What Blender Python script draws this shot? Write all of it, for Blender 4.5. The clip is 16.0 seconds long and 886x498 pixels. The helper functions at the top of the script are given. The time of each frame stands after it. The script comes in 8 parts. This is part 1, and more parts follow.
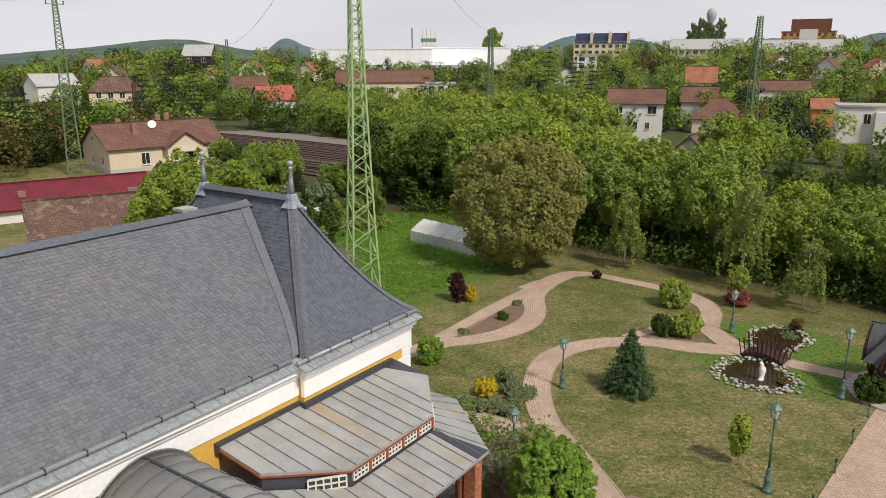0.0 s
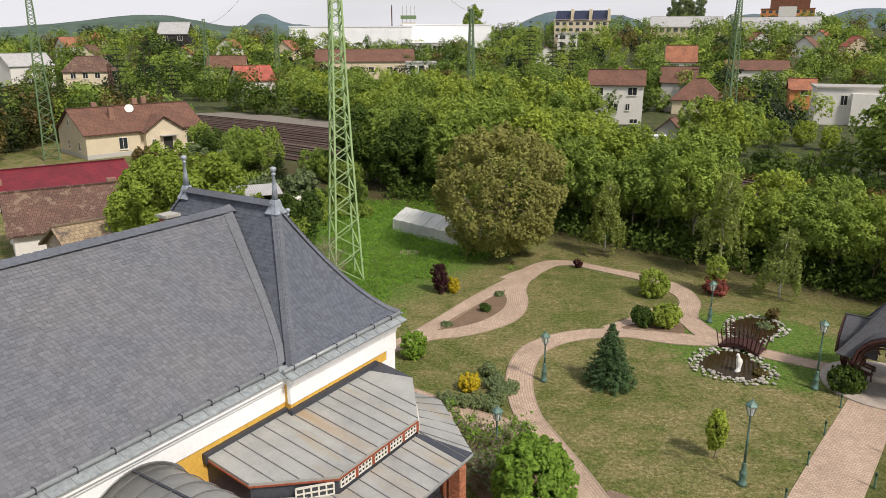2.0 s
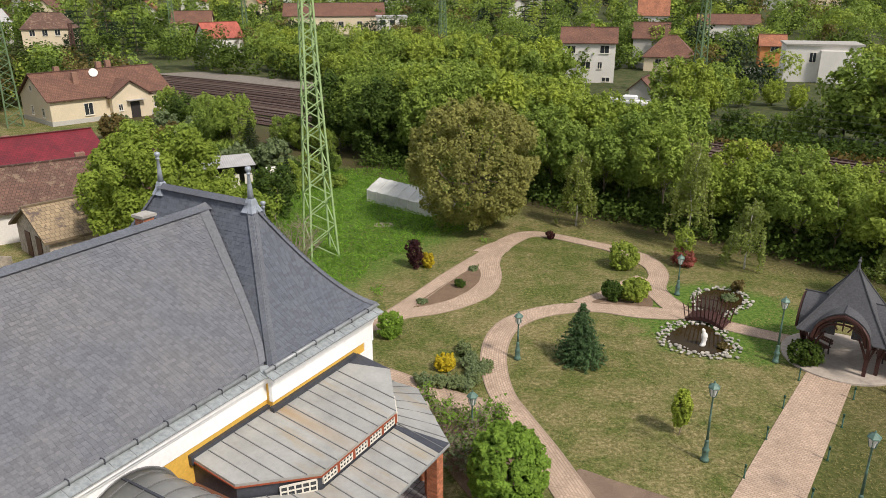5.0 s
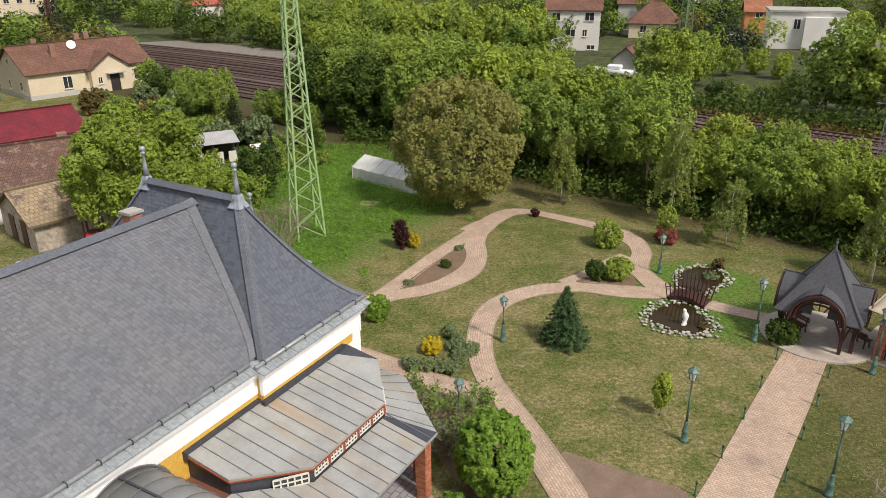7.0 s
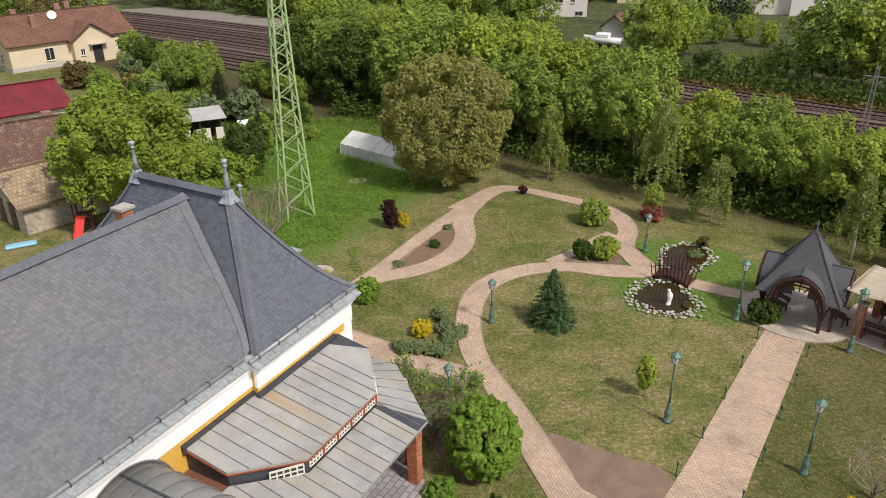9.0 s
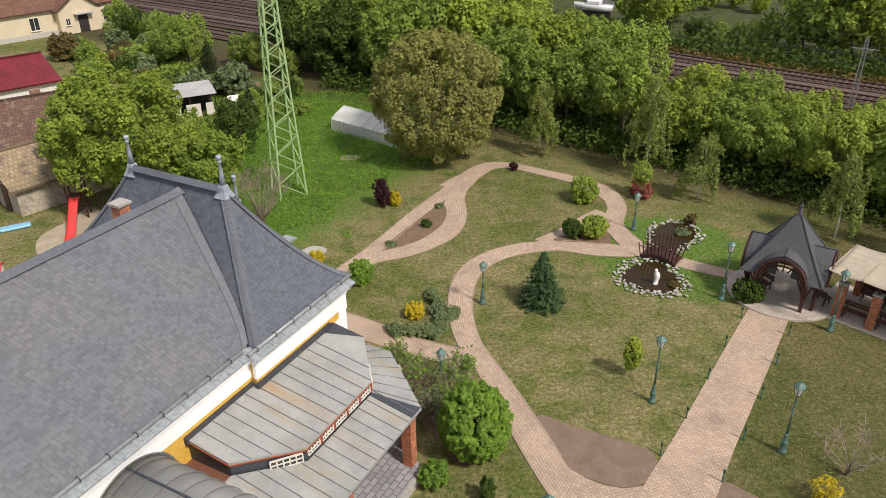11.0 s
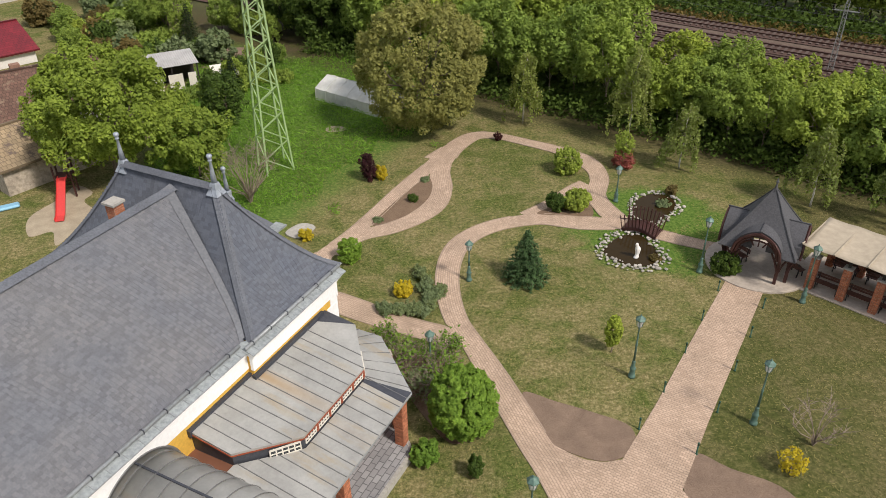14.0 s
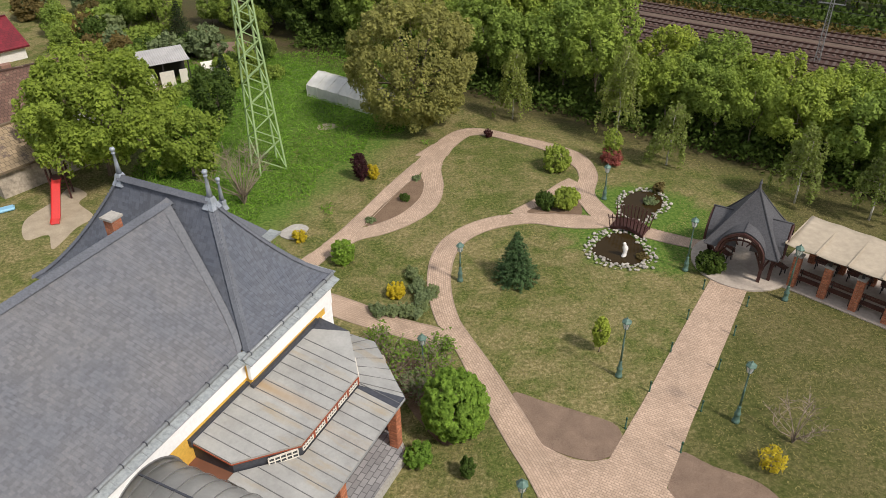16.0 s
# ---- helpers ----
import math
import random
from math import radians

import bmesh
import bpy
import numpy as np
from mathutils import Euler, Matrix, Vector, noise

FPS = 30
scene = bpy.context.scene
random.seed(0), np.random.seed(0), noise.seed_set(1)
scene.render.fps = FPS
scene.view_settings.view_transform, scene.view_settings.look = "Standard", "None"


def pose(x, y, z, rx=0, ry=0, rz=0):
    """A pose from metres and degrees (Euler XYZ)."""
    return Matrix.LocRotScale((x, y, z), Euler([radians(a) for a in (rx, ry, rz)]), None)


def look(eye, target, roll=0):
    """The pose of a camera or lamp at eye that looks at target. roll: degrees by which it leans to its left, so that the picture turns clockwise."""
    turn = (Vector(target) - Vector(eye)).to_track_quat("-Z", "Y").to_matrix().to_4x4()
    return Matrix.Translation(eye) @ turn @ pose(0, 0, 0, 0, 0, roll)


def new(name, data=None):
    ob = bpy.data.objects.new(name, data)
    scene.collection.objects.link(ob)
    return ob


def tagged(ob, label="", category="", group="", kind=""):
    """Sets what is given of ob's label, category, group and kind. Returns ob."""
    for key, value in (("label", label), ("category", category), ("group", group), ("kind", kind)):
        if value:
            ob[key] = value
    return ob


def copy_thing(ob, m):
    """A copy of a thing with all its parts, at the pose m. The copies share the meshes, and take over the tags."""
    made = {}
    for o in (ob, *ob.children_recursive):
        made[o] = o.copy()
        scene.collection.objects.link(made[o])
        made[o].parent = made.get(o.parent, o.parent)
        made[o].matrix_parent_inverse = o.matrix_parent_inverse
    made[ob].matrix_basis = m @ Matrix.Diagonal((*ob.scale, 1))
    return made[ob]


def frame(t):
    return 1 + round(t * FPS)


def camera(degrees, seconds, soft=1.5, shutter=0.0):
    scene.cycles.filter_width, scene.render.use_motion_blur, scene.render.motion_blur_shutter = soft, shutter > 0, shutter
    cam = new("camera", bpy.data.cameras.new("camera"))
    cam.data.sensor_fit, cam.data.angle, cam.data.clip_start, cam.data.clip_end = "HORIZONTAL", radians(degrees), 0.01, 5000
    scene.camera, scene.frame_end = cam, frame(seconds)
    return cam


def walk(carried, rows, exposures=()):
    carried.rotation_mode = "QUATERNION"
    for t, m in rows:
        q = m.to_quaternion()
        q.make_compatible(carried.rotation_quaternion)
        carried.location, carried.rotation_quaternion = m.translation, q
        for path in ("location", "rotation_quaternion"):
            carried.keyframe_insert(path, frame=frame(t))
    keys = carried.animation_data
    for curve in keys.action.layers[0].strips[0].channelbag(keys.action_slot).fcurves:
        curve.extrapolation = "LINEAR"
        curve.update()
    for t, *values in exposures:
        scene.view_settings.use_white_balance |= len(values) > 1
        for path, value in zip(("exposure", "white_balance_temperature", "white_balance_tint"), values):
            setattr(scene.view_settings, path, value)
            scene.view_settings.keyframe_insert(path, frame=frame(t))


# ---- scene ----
cam = camera(61.9, 16.0, soft=0.75)
PATH = [
    (0, (0.073, -0.104, 14.957), (0.027, 1.833, 14.461), -0.1),
    (0.5, (0.049, -0.092, 15.191), (0.016, 1.842, 14.683), -0.0),
    (1, (0.024, -0.084, 15.42), (0.003, 1.846, 14.898), -0.0),
    (1.5, (0.015, -0.11, 15.667), (0.007, 1.816, 15.128), -0.0),
    (2, (0.014, -0.115, 15.909), (0.018, 1.806, 15.354), -0.1),
    (2.5, (0.011, -0.152, 16.138), (0.027, 1.764, 15.566), -0.1),
    (3, (0.006, -0.202, 16.394), (0.033, 1.709, 15.803), -0.1),
    (3.5, (0.004, -0.207, 16.657), (0.043, 1.697, 16.047), -0.2),
    (4, (0.0, -0.216, 16.929), (0.051, 1.681, 16.298), -0.2),
    (6.5, (0.02, -0.225, 18.285), (0.12, 1.628, 17.54), -0.4),
    (7, (0.024, -0.234, 18.541), (0.132, 1.61, 17.775), -0.4),
    (7.5, (0.03, -0.209, 18.826), (0.145, 1.625, 18.036), -0.4),
    (8, (0.03, -0.21, 19.1), (0.152, 1.613, 18.288), -0.5),
    (8.5, (0.037, -0.241, 19.393), (0.164, 1.572, 18.558), -0.5),
    (9, (0.045, -0.271, 19.674), (0.179, 1.532, 18.817), -0.5),
    (11.5, (0.046, -0.378, 21.202), (0.203, 1.364, 20.231), -0.7),
    (12, (0.028, -0.397, 21.492), (0.191, 1.331, 20.499), -0.8),
    (12.5, (0.037, -0.385, 21.795), (0.203, 1.331, 20.781), -0.8),
    (13, (0.009, -0.385, 22.115), (0.18, 1.319, 21.081), -0.9),
    (13.5, (0.01, -0.379, 22.41), (0.187, 1.313, 21.359), -0.8),
    (14, (0.027, -0.398, 22.704), (0.208, 1.285, 21.638), -0.9),
    (14.5, (0.066, -0.42, 23.027), (0.25, 1.255, 21.949), -0.9),
    (15, (0.085, -0.438, 23.335), (0.273, 1.23, 22.247), -1.0),
    (15.5, (0.088, -0.455, 23.68), (0.28, 1.205, 22.582), -1.0),
    (16, (0.121, -0.49, 24.0), (0.317, 1.165, 22.893), -1.1),
]
walk(cam, [(t, look(eye, target, roll)) for t, eye, target, roll in PATH], exposures=[(0.0, -0.22, 6500, 14.5), (1.5, -0.12, 6500, 14.5), (3.0, -0.05, 6500, 14.5), (9.0, -0.02, 6500, 14.5), (12.0, -0.04, 6500, 14.5), (16.0, -0.09, 6500, 14.5)])

# ---- light ----
SUN_EL, SUN_AZ = 48.0, 138.0  # degrees; azimuth from +y turning to +x
world = bpy.data.worlds.new("sky")
scene.world = world
world.use_nodes = True
wn, wl = world.node_tree.nodes, world.node_tree.links
wn.clear()
w_out = wn.new("ShaderNodeOutputWorld")
w_bg = wn.new("ShaderNodeBackground")
w_sky = wn.new("ShaderNodeTexSky")
w_sky.sky_type, w_sky.sun_disc = "NISHITA", False
w_sky.sun_elevation, w_sky.sun_rotation = radians(SUN_EL), radians(SUN_AZ)
w_sky.dust_density, w_sky.air_density = 2.0, 1.0
# thin high cloud over the blue
w_co = wn.new("ShaderNodeTexCoord")
w_map = wn.new("ShaderNodeMapping")
w_map.inputs["Scale"].default_value = (1.2, 1.2, 5.0)
w_noise = wn.new("ShaderNodeTexNoise")
w_noise.inputs["Scale"].default_value, w_noise.inputs["Detail"].default_value = 2.2, 6.0
w_ramp = wn.new("ShaderNodeValToRGB")
w_ramp.color_ramp.elements[0].position, w_ramp.color_ramp.elements[1].position = 0.30, 0.62
w_ramp.color_ramp.elements[0].color = (0.72, 0.72, 0.72, 1)
w_ramp.color_ramp.elements[1].color = (0.93, 0.93, 0.93, 1)
w_mix = wn.new("ShaderNodeMixRGB")
w_sep = wn.new("ShaderNodeSeparateXYZ")
w_grad = wn.new("ShaderNodeValToRGB")
w_grad.color_ramp.elements[0].position, w_grad.color_ramp.elements[1].position = 0.0, 0.55
w_grad.color_ramp.elements[0].color = (9.7, 9.85, 10.1, 1)
w_grad.color_ramp.elements[1].color = (6.5, 6.9, 7.4, 1)
wl.new(w_co.outputs["Generated"], w_sep.inputs[0])
wl.new(w_sep.outputs[2], w_grad.inputs[0])
wl.new(w_grad.outputs[0], w_mix.inputs[2])
wl.new(w_co.outputs["Generated"], w_map.inputs[0])
wl.new(w_map.outputs[0], w_noise.inputs["Vector"])
wl.new(w_noise.outputs["Fac"], w_ramp.inputs[0])
wl.new(w_ramp.outputs[0], w_mix.inputs[0])
wl.new(w_sky.outputs[0], w_mix.inputs[1])
wl.new(w_mix.outputs[0], w_bg.inputs[0])
w_bg.inputs[1].default_value = 0.096
wl.new(w_bg.outputs[0], w_out.inputs[0])

sun = new("sun", bpy.data.lights.new("sun", "SUN"))
sun.data.energy, sun.data.angle, sun.data.color = 3.9, radians(9), (1.0, 0.945, 0.84)
_az, _el = radians(SUN_AZ), radians(SUN_EL)
sun_way = Vector((math.sin(_az) * math.cos(_el), math.cos(_az) * math.cos(_el), math.sin(_el)))
sun.matrix_world = look(sun_way * 100, (0, 0, 0))

# ---- materials ----
def shader(name, rough=0.8, metal=0.0, spec=0.5):
    m = bpy.data.materials.new(name)
    m.use_nodes = True
    b = m.node_tree.nodes["Principled BSDF"]
    b.inputs["Roughness"].default_value = rough
    b.inputs["Metallic"].default_value = metal
    b.inputs["Specular IOR Level"].default_value = spec
    return m, m.node_tree.nodes, m.node_tree.links, b


def coords(n, l, kind="Object", scale=(1, 1, 1), rot=(0, 0, 0)):
    c = n.new("ShaderNodeTexCoord")
    mp = n.new("ShaderNodeMapping")
    mp.inputs["Scale"].default_value = scale
    mp.inputs["Rotation"].default_value = rot
    l.new(c.outputs[kind], mp.inputs[0])
    return mp.outputs[0]


def world_coords(n, l, scale=(1, 1, 1)):
    g = n.new("ShaderNodeNewGeometry")
    mp = n.new("ShaderNodeMapping")
    mp.inputs["Scale"].default_value = scale
    l.new(g.outputs["Position"], mp.inputs[0])
    return mp.outputs[0]


def noise_tex(n, l, vec, scale, detail=4.0, rough=0.6):
    t = n.new("ShaderNodeTexNoise")
    t.inputs["Scale"].default_value, t.inputs["Detail"].default_value, t.inputs["Roughness"].default_value = scale, detail, rough
    l.new(vec, t.inputs["Vector"])
    return t.outputs["Fac"]


def ramp(n, l, fac, stops):
    r = n.new("ShaderNodeValToRGB")
    e = r.color_ramp.elements
    while len(e) < len(stops):
        e.new(0.5)
    for k, (p, c) in enumerate(stops):
        e[k].position, e[k].color = p, (*c, 1)
    l.new(fac, r.inputs[0])
    return r.outputs[0]


def mix(n, l, fac, a, b, mode="MIX"):
    x = n.new("ShaderNodeMixRGB")
    x.blend_type = mode
    for k, v in ((0, fac), (1, a), (2, b)):
        if isinstance(v, (int, float)):
            x.inputs[k].default_value = v
        elif isinstance(v, tuple):
            x.inputs[k].default_value = (*v, 1)
        else:
            l.new(v, x.inputs[k])
    return x.outputs[0]


def bump(n, l, b, height, strength=0.3, dist=0.02):
    u = n.new("ShaderNodeBump")
    u.inputs["Strength"].default_value, u.inputs["Distance"].default_value = strength, dist
    l.new(height, u.inputs["Height"])
    l.new(u.outputs[0], b.inputs["Normal"])


def scaled(c, k):
    return tuple(min(1.0, v * k) for v in c)


def plain(name, col, rough=0.7, metal=0.0, grain=8.0, vary=0.18, stain=0.7, bumpy=0.15, spec=0.4):
    """Painted, plastered, metal or stone surface: fine grain and broad stains."""
    m, n, l, b = shader(name, rough, metal, spec)
    v = world_coords(n, l)
    fine = noise_tex(n, l, v, grain, 5)
    wide = noise_tex(n, l, v, stain, 4)
    c1 = ramp(n, l, fine, [(0.3, scaled(col, 1 - vary)), (0.7, scaled(col, 1 + vary))])
    c2 = ramp(n, l, wide, [(0.35, (1 - vary,) * 3), (0.6, (1, 1, 1))])
    l.new(mix(n, l, 0.7, c1, c2, "MULTIPLY"), b.inputs["Base Color"])
    if bumpy:
        bump(n, l, b, fine, bumpy, 0.01)
    return m


def leaf(name, dark, light, trans=0.35, vary=0.8):
    """Foliage: each leaf spray has its own tone, whole clumps drift."""
    m, n, l, b = shader(name, 0.6, 0, 0.12)
    g = n.new("ShaderNodeNewGeometry")
    v = coords(n, l)
    drift = noise_tex(n, l, v, vary, 3)
    c1 = ramp(n, l, g.outputs["Random Per Island"], [(0.0, tuple(a + (c - a) * 0.26 for a, c in zip(dark, light))), (1.0, tuple(a + (c - a) * 0.82 for a, c in zip(dark, light)))])
    c2 = ramp(n, l, drift, [(0.32, (0.72, 0.74, 0.68)), (0.68, (1.22, 1.2, 1.1))])
    info = n.new("ShaderNodeObjectInfo")
    c3 = ramp(n, l, info.outputs["Random"], [(0.0, (0.86, 0.90, 0.88)), (0.5, (1.0, 1.0, 1.0)), (1.0, (1.12, 1.08, 0.94))])
    c = mix(n, l, 1.0, mix(n, l, 1.0, c1, c2, "MULTIPLY"), c3, "MULTIPLY")
    l.new(c, b.inputs["Base Color"])
    t = n.new("ShaderNodeBsdfTranslucent")
    l.new(mix(n, l, 1.0, c, (1.2, 1.2, 0.7), "MULTIPLY"), t.inputs[0])
    ms = n.new("ShaderNodeMixShader")
    ms.inputs[0].default_value = trans
    l.new(b.outputs[0], ms.inputs[1])
    l.new(t.outputs[0], ms.inputs[2])
    l.new(ms.outputs[0], n["Material Output"].inputs[0])
    return m


def bark(name, col):
    m, n, l, b = shader(name, 0.9)
    v = coords(n, l, scale=(1, 1, 0.25))
    f = noise_tex(n, l, v, 14, 5)
    l.new(ramp(n, l, f, [(0.35, scaled(col, 0.55)), (0.65, scaled(col, 1.2))]), b.inputs["Base Color"])
    bump(n, l, b, f, 0.6, 0.02)
    return m


def slate_material(name, col):
    m, n, l, b = shader(name, 0.7, 0, 0.16)
    g = n.new("ShaderNodeNewGeometry")
    info = n.new("ShaderNodeObjectInfo")
    v = world_coords(n, l)
    isl = n.new("ShaderNodeMath")
    isl.operation = "ADD"
    l.new(g.outputs["Random Per Island"], isl.inputs[0])
    l.new(info.outputs["Random"], isl.inputs[1])
    fr = n.new("ShaderNodeMath")
    fr.operation = "FRACT"
    l.new(isl.outputs[0], fr.inputs[0])
    c1 = ramp(n, l, fr.outputs[0], [(0.0, scaled(col, 0.86)), (0.5, col), (0.9, scaled(col, 1.12)), (1.0, (col[0] * 1.12, col[1] * 1.10, col[2] * 1.08))])
    wide = noise_tex(n, l, v, 0.45, 5)
    c2 = ramp(n, l, wide, [(0.35, (0.93, 0.94, 0.96)), (0.65, (1.08, 1.05, 1.01))])
    fine = noise_tex(n, l, v, 22, 5)
    c3 = ramp(n, l, fine, [(0.3, (0.86, 0.86, 0.86)), (0.7, (1.1, 1.1, 1.1))])
    l.new(mix(n, l, 1, mix(n, l, 1, c1, c2, "MULTIPLY"), c3, "MULTIPLY"), b.inputs["Base Color"])
    bump(n, l, b, fine, 0.3, 0.006)
    return m


def tile_material(name, col, row=0.33, width=0.22, rough=0.85, patch=None):
    """Clay tile roof seen from far: courses and worn patches, on UV metres."""
    m, n, l, b = shader(name, rough)
    v = coords(n, l, "UV")
    t = n.new("ShaderNodeTexBrick")
    t.inputs["Scale"].default_value = 1.0
    t.inputs["Brick Width"].default_value, t.inputs["Row Height"].default_value = width, row
    t.inputs["Mortar Size"].default_value, t.inputs["Mortar Smooth"].default_value = 0.025, 0.4
    t.inputs["Color1"].default_value = (*scaled(col, 0.82), 1)
    t.inputs["Color2"].default_value = (*scaled(col, 1.15), 1)
    t.inputs["Mortar"].default_value = (*scaled(col, 0.5), 1)
    l.new(v, t.inputs["Vector"])
    wv = world_coords(n, l)
    wide = noise_tex(n, l, wv, 0.5, 5)
    c = mix(n, l, 0.8, t.outputs[0], ramp(n, l, wide, [(0.35, (0.72, 0.72, 0.72)), (0.65, (1.15, 1.12, 1.08))]), "MULTIPLY")
    if patch:
        pn = noise_tex(n, l, wv, 1.3, 6, 0.7)
        c = mix(n, l, ramp(n, l, pn, [(0.54, (0, 0, 0)), (0.62, (1, 1, 1))]), c, patch)
    l.new(c, b.inputs["Base Color"])
    bump(n, l, b, t.outputs["Fac"], -0.4, 0.03)
    return m


def paver_material(name):
    m, n, l, b = shader(name, 0.9)
    v = coords(n, l, "UV")
    t = n.new("ShaderNodeTexBrick")
    t.inputs["Scale"].default_value = 1.0
    t.inputs["Brick Width"].default_value, t.inputs["Row Height"].default_value = 0.2, 0.12
    t.inputs["Mortar Size"].default_value, t.inputs["Mortar Smooth"].default_value = 0.016, 0.4
    t.inputs["Color1"].default_value = (0.43, 0.315, 0.235, 1)
    t.inputs["Color2"].default_value = (0.54, 0.405, 0.31, 1)
    t.inputs["Mortar"].default_value = (0.30, 0.22, 0.165, 1)
    l.new(v, t.inputs["Vector"])
    wv = world_coords(n, l)
    wide = noise_tex(n, l, wv, 0.6, 6, 0.65)
    fine = noise_tex(n, l, wv, 9, 4)
    c = mix(n, l, 0.9, t.outputs[0], ramp(n, l, wide, [(0.32, (0.78, 0.77, 0.74)), (0.6, (1.05, 1.03, 1.0))]), "MULTIPLY")
    c = mix(n, l, 0.8, c, ramp(n, l, fine, [(0.3, (0.84, 0.84, 0.82)), (0.65, (1.1, 1.1, 1.1))]), "MULTIPLY")
    l.new(c, b.inputs["Base Color"])
    bump(n, l, b, t.outputs["Fac"], -0.35, 0.01)
    return m


def ground_material():
    """Lawn, dry patches, rank meadow and, far out, mottled fields."""
    m, n, l, b = shader("grass_ground", 0.95, 0, 0.15)
    v = world_coords(n, l)
    n1 = noise_tex(n, l, v, 0.16, 6, 0.62)
    n2 = noise_tex(n, l, v, 0.75, 6, 0.7)
    n3 = noise_tex(n, l, v, 5.0, 7, 0.78)
    n4 = noise_tex(n, l, v, 30.0, 3, 0.6)
    green = ramp(n, l, n3, [(0.34, (0.040, 0.060, 0.012)), (0.50, (0.098, 0.122, 0.030)), (0.66, (0.200, 0.205, 0.072))])
    straw = ramp(n, l, n3, [(0.36, (0.120, 0.108, 0.042)), (0.50, (0.225, 0.190, 0.090)), (0.64, (0.400, 0.325, 0.180))])
    dry = mix(n, l, 0.55, n1, n2)
    lawn = mix(n, l, ramp(n, l, dry, [(0.43, (0, 0, 0)), (0.57, (0.92, 0.92, 0.92))]), green, straw)
    lawn = mix(n, l, 0.85, lawn, ramp(n, l, noise_tex(n, l, v, 13.0, 3, 0.7), [(0.36, (0.62, 0.64, 0.58)), (0.62, (1.28, 1.25, 1.22))]), "MULTIPLY")
    rank = ramp(n, l, n3, [(0.36, (0.034, 0.075, 0.012)), (0.5, (0.092, 0.160, 0.026)), (0.64, (0.185, 0.245, 0.055))])
    # the unmown ground behind the house lies beyond a line that wanders a little
    xyz = n.new("ShaderNodeSeparateXYZ")
    l.new(v, xyz.inputs[0])
    line = n.new("ShaderNodeMath")
    line.operation = "MULTIPLY_ADD"
    l.new(xyz.outputs[0], line.inputs[0])
    line.inputs[1].default_value = -1.35
    l.new(xyz.outputs[1], line.inputs[2])
    wob = n.new("ShaderNodeMath")
    wob.operation = "MULTIPLY_ADD"
    l.new(n2, wob.inputs[0])
    wob.inputs[1].default_value = 9.0
    l.new(line.outputs[0], wob.inputs[2])
    msk = n.new("ShaderNodeMapRange")
    msk.inputs[1].default_value, msk.inputs[2].default_value = 49.0, 53.0
    l.new(wob.outputs[0], msk.inputs[0])
    yard = n.new("ShaderNodeMapRange")
    yard.inputs[1].default_value, yard.inputs[2].default_value = -16.5, -14.5
    l.new(xyz.outputs[0], yard.inputs[0])
    mk = n.new("ShaderNodeMath")
    mk.operation = "MULTIPLY"
    l.new(msk.outputs[0], mk.inputs[0])
    l.new(yard.outputs[0], mk.inputs[1])
    c = mix(n, l, mk.outputs[0], lawn, rank)
    # darker, browner turf on the side towards the arbour
    td = n.new("ShaderNodeMath")
    td.operation = "MULTIPLY_ADD"
    l.new(xyz.outputs[0], td.inputs[0])
    td.inputs[1].default_value = -1.24
    l.new(xyz.outputs[1], td.inputs[2])
    tw = n.new("ShaderNodeMath")
    tw.operation = "MULTIPLY_ADD"
    l.new(n2, tw.inputs[0])
    tw.inputs[1].default_value = 6.0
    l.new(td.outputs[0], tw.inputs[2])
    tm = n.new("ShaderNodeMapRange")
    tm.inputs[1].default_value, tm.inputs[2].default_value = 9.6, 6.0
    tm.inputs[4].default_value = 0.6
    l.new(tw.outputs[0], tm.inputs[0])
    dark_turf = ramp(n, l, n3, [(0.32, (0.033, 0.038, 0.011)), (0.5, (0.064, 0.064, 0.020)), (0.68, (0.135, 0.111, 0.046))])
    c = mix(n, l, tm.outputs[0], c, dark_turf)
    # rough ground across the railway and in the gardens
    q = n.new("ShaderNodeMath")
    q.operation = "MULTIPLY_ADD"
    l.new(xyz.outputs[0], q.inputs[0])
    q.inputs[1].default_value = 0.93
    l.new(xyz.outputs[1], q.inputs[2])
    far = n.new("ShaderNodeMapRange")
    far.inputs[1].default_value, far.inputs[2].default_value = 72.0, 84.0
    l.new(q.outputs[0], far.inputs[0])
    # brown leaf litter towards the trees, its colours darkened for their shade as well
    litter_shade = n.new("ShaderNodeMapRange")
    litter_shade.inputs[1].default_value, litter_shade.inputs[2].default_value = 66.0, 70.0
    lq = n.new("ShaderNodeMath")
    lq.operation = "MULTIPLY_ADD"
    l.new(n2, lq.inputs[0])
    lq.inputs[1].default_value = 5.0
    l.new(q.outputs[0], lq.inputs[2])
    l.new(lq.outputs[0], litter_shade.inputs[0])
    leafy = ramp(n, l, n3, [(0.3, (0.030, 0.028, 0.012)), (0.5, (0.075, 0.060, 0.030)), (0.7, (0.150, 0.112, 0.065))])
    c = mix(n, l, litter_shade.outputs[0], c, mix(n, l, ramp(n, l, n2, [(0.42, (0, 0, 0)), (0.6, (1, 1, 1))]), leafy, dark_turf))
    # greener grass round the ponds
    pd = n.new("ShaderNodeVectorMath")
    pd.operation = "DISTANCE"
    l.new(v, pd.inputs[0])
    pd.inputs[1].default_value = (16.6, 36.4, 0.0)
    pw = n.new("ShaderNodeMath")
    pw.operation = "MULTIPLY_ADD"
    l.new(n2, pw.inputs[0])
    pw.inputs[1].default_value = 4.0
    l.new(pd.outputs["Value"], pw.inputs[2])
    pm = n.new("ShaderNodeMapRange")
    pm.inputs[1].default_value, pm.inputs[2].default_value = 7.6, 6.2
    l.new(pw.outputs[0], pm.inputs[0])
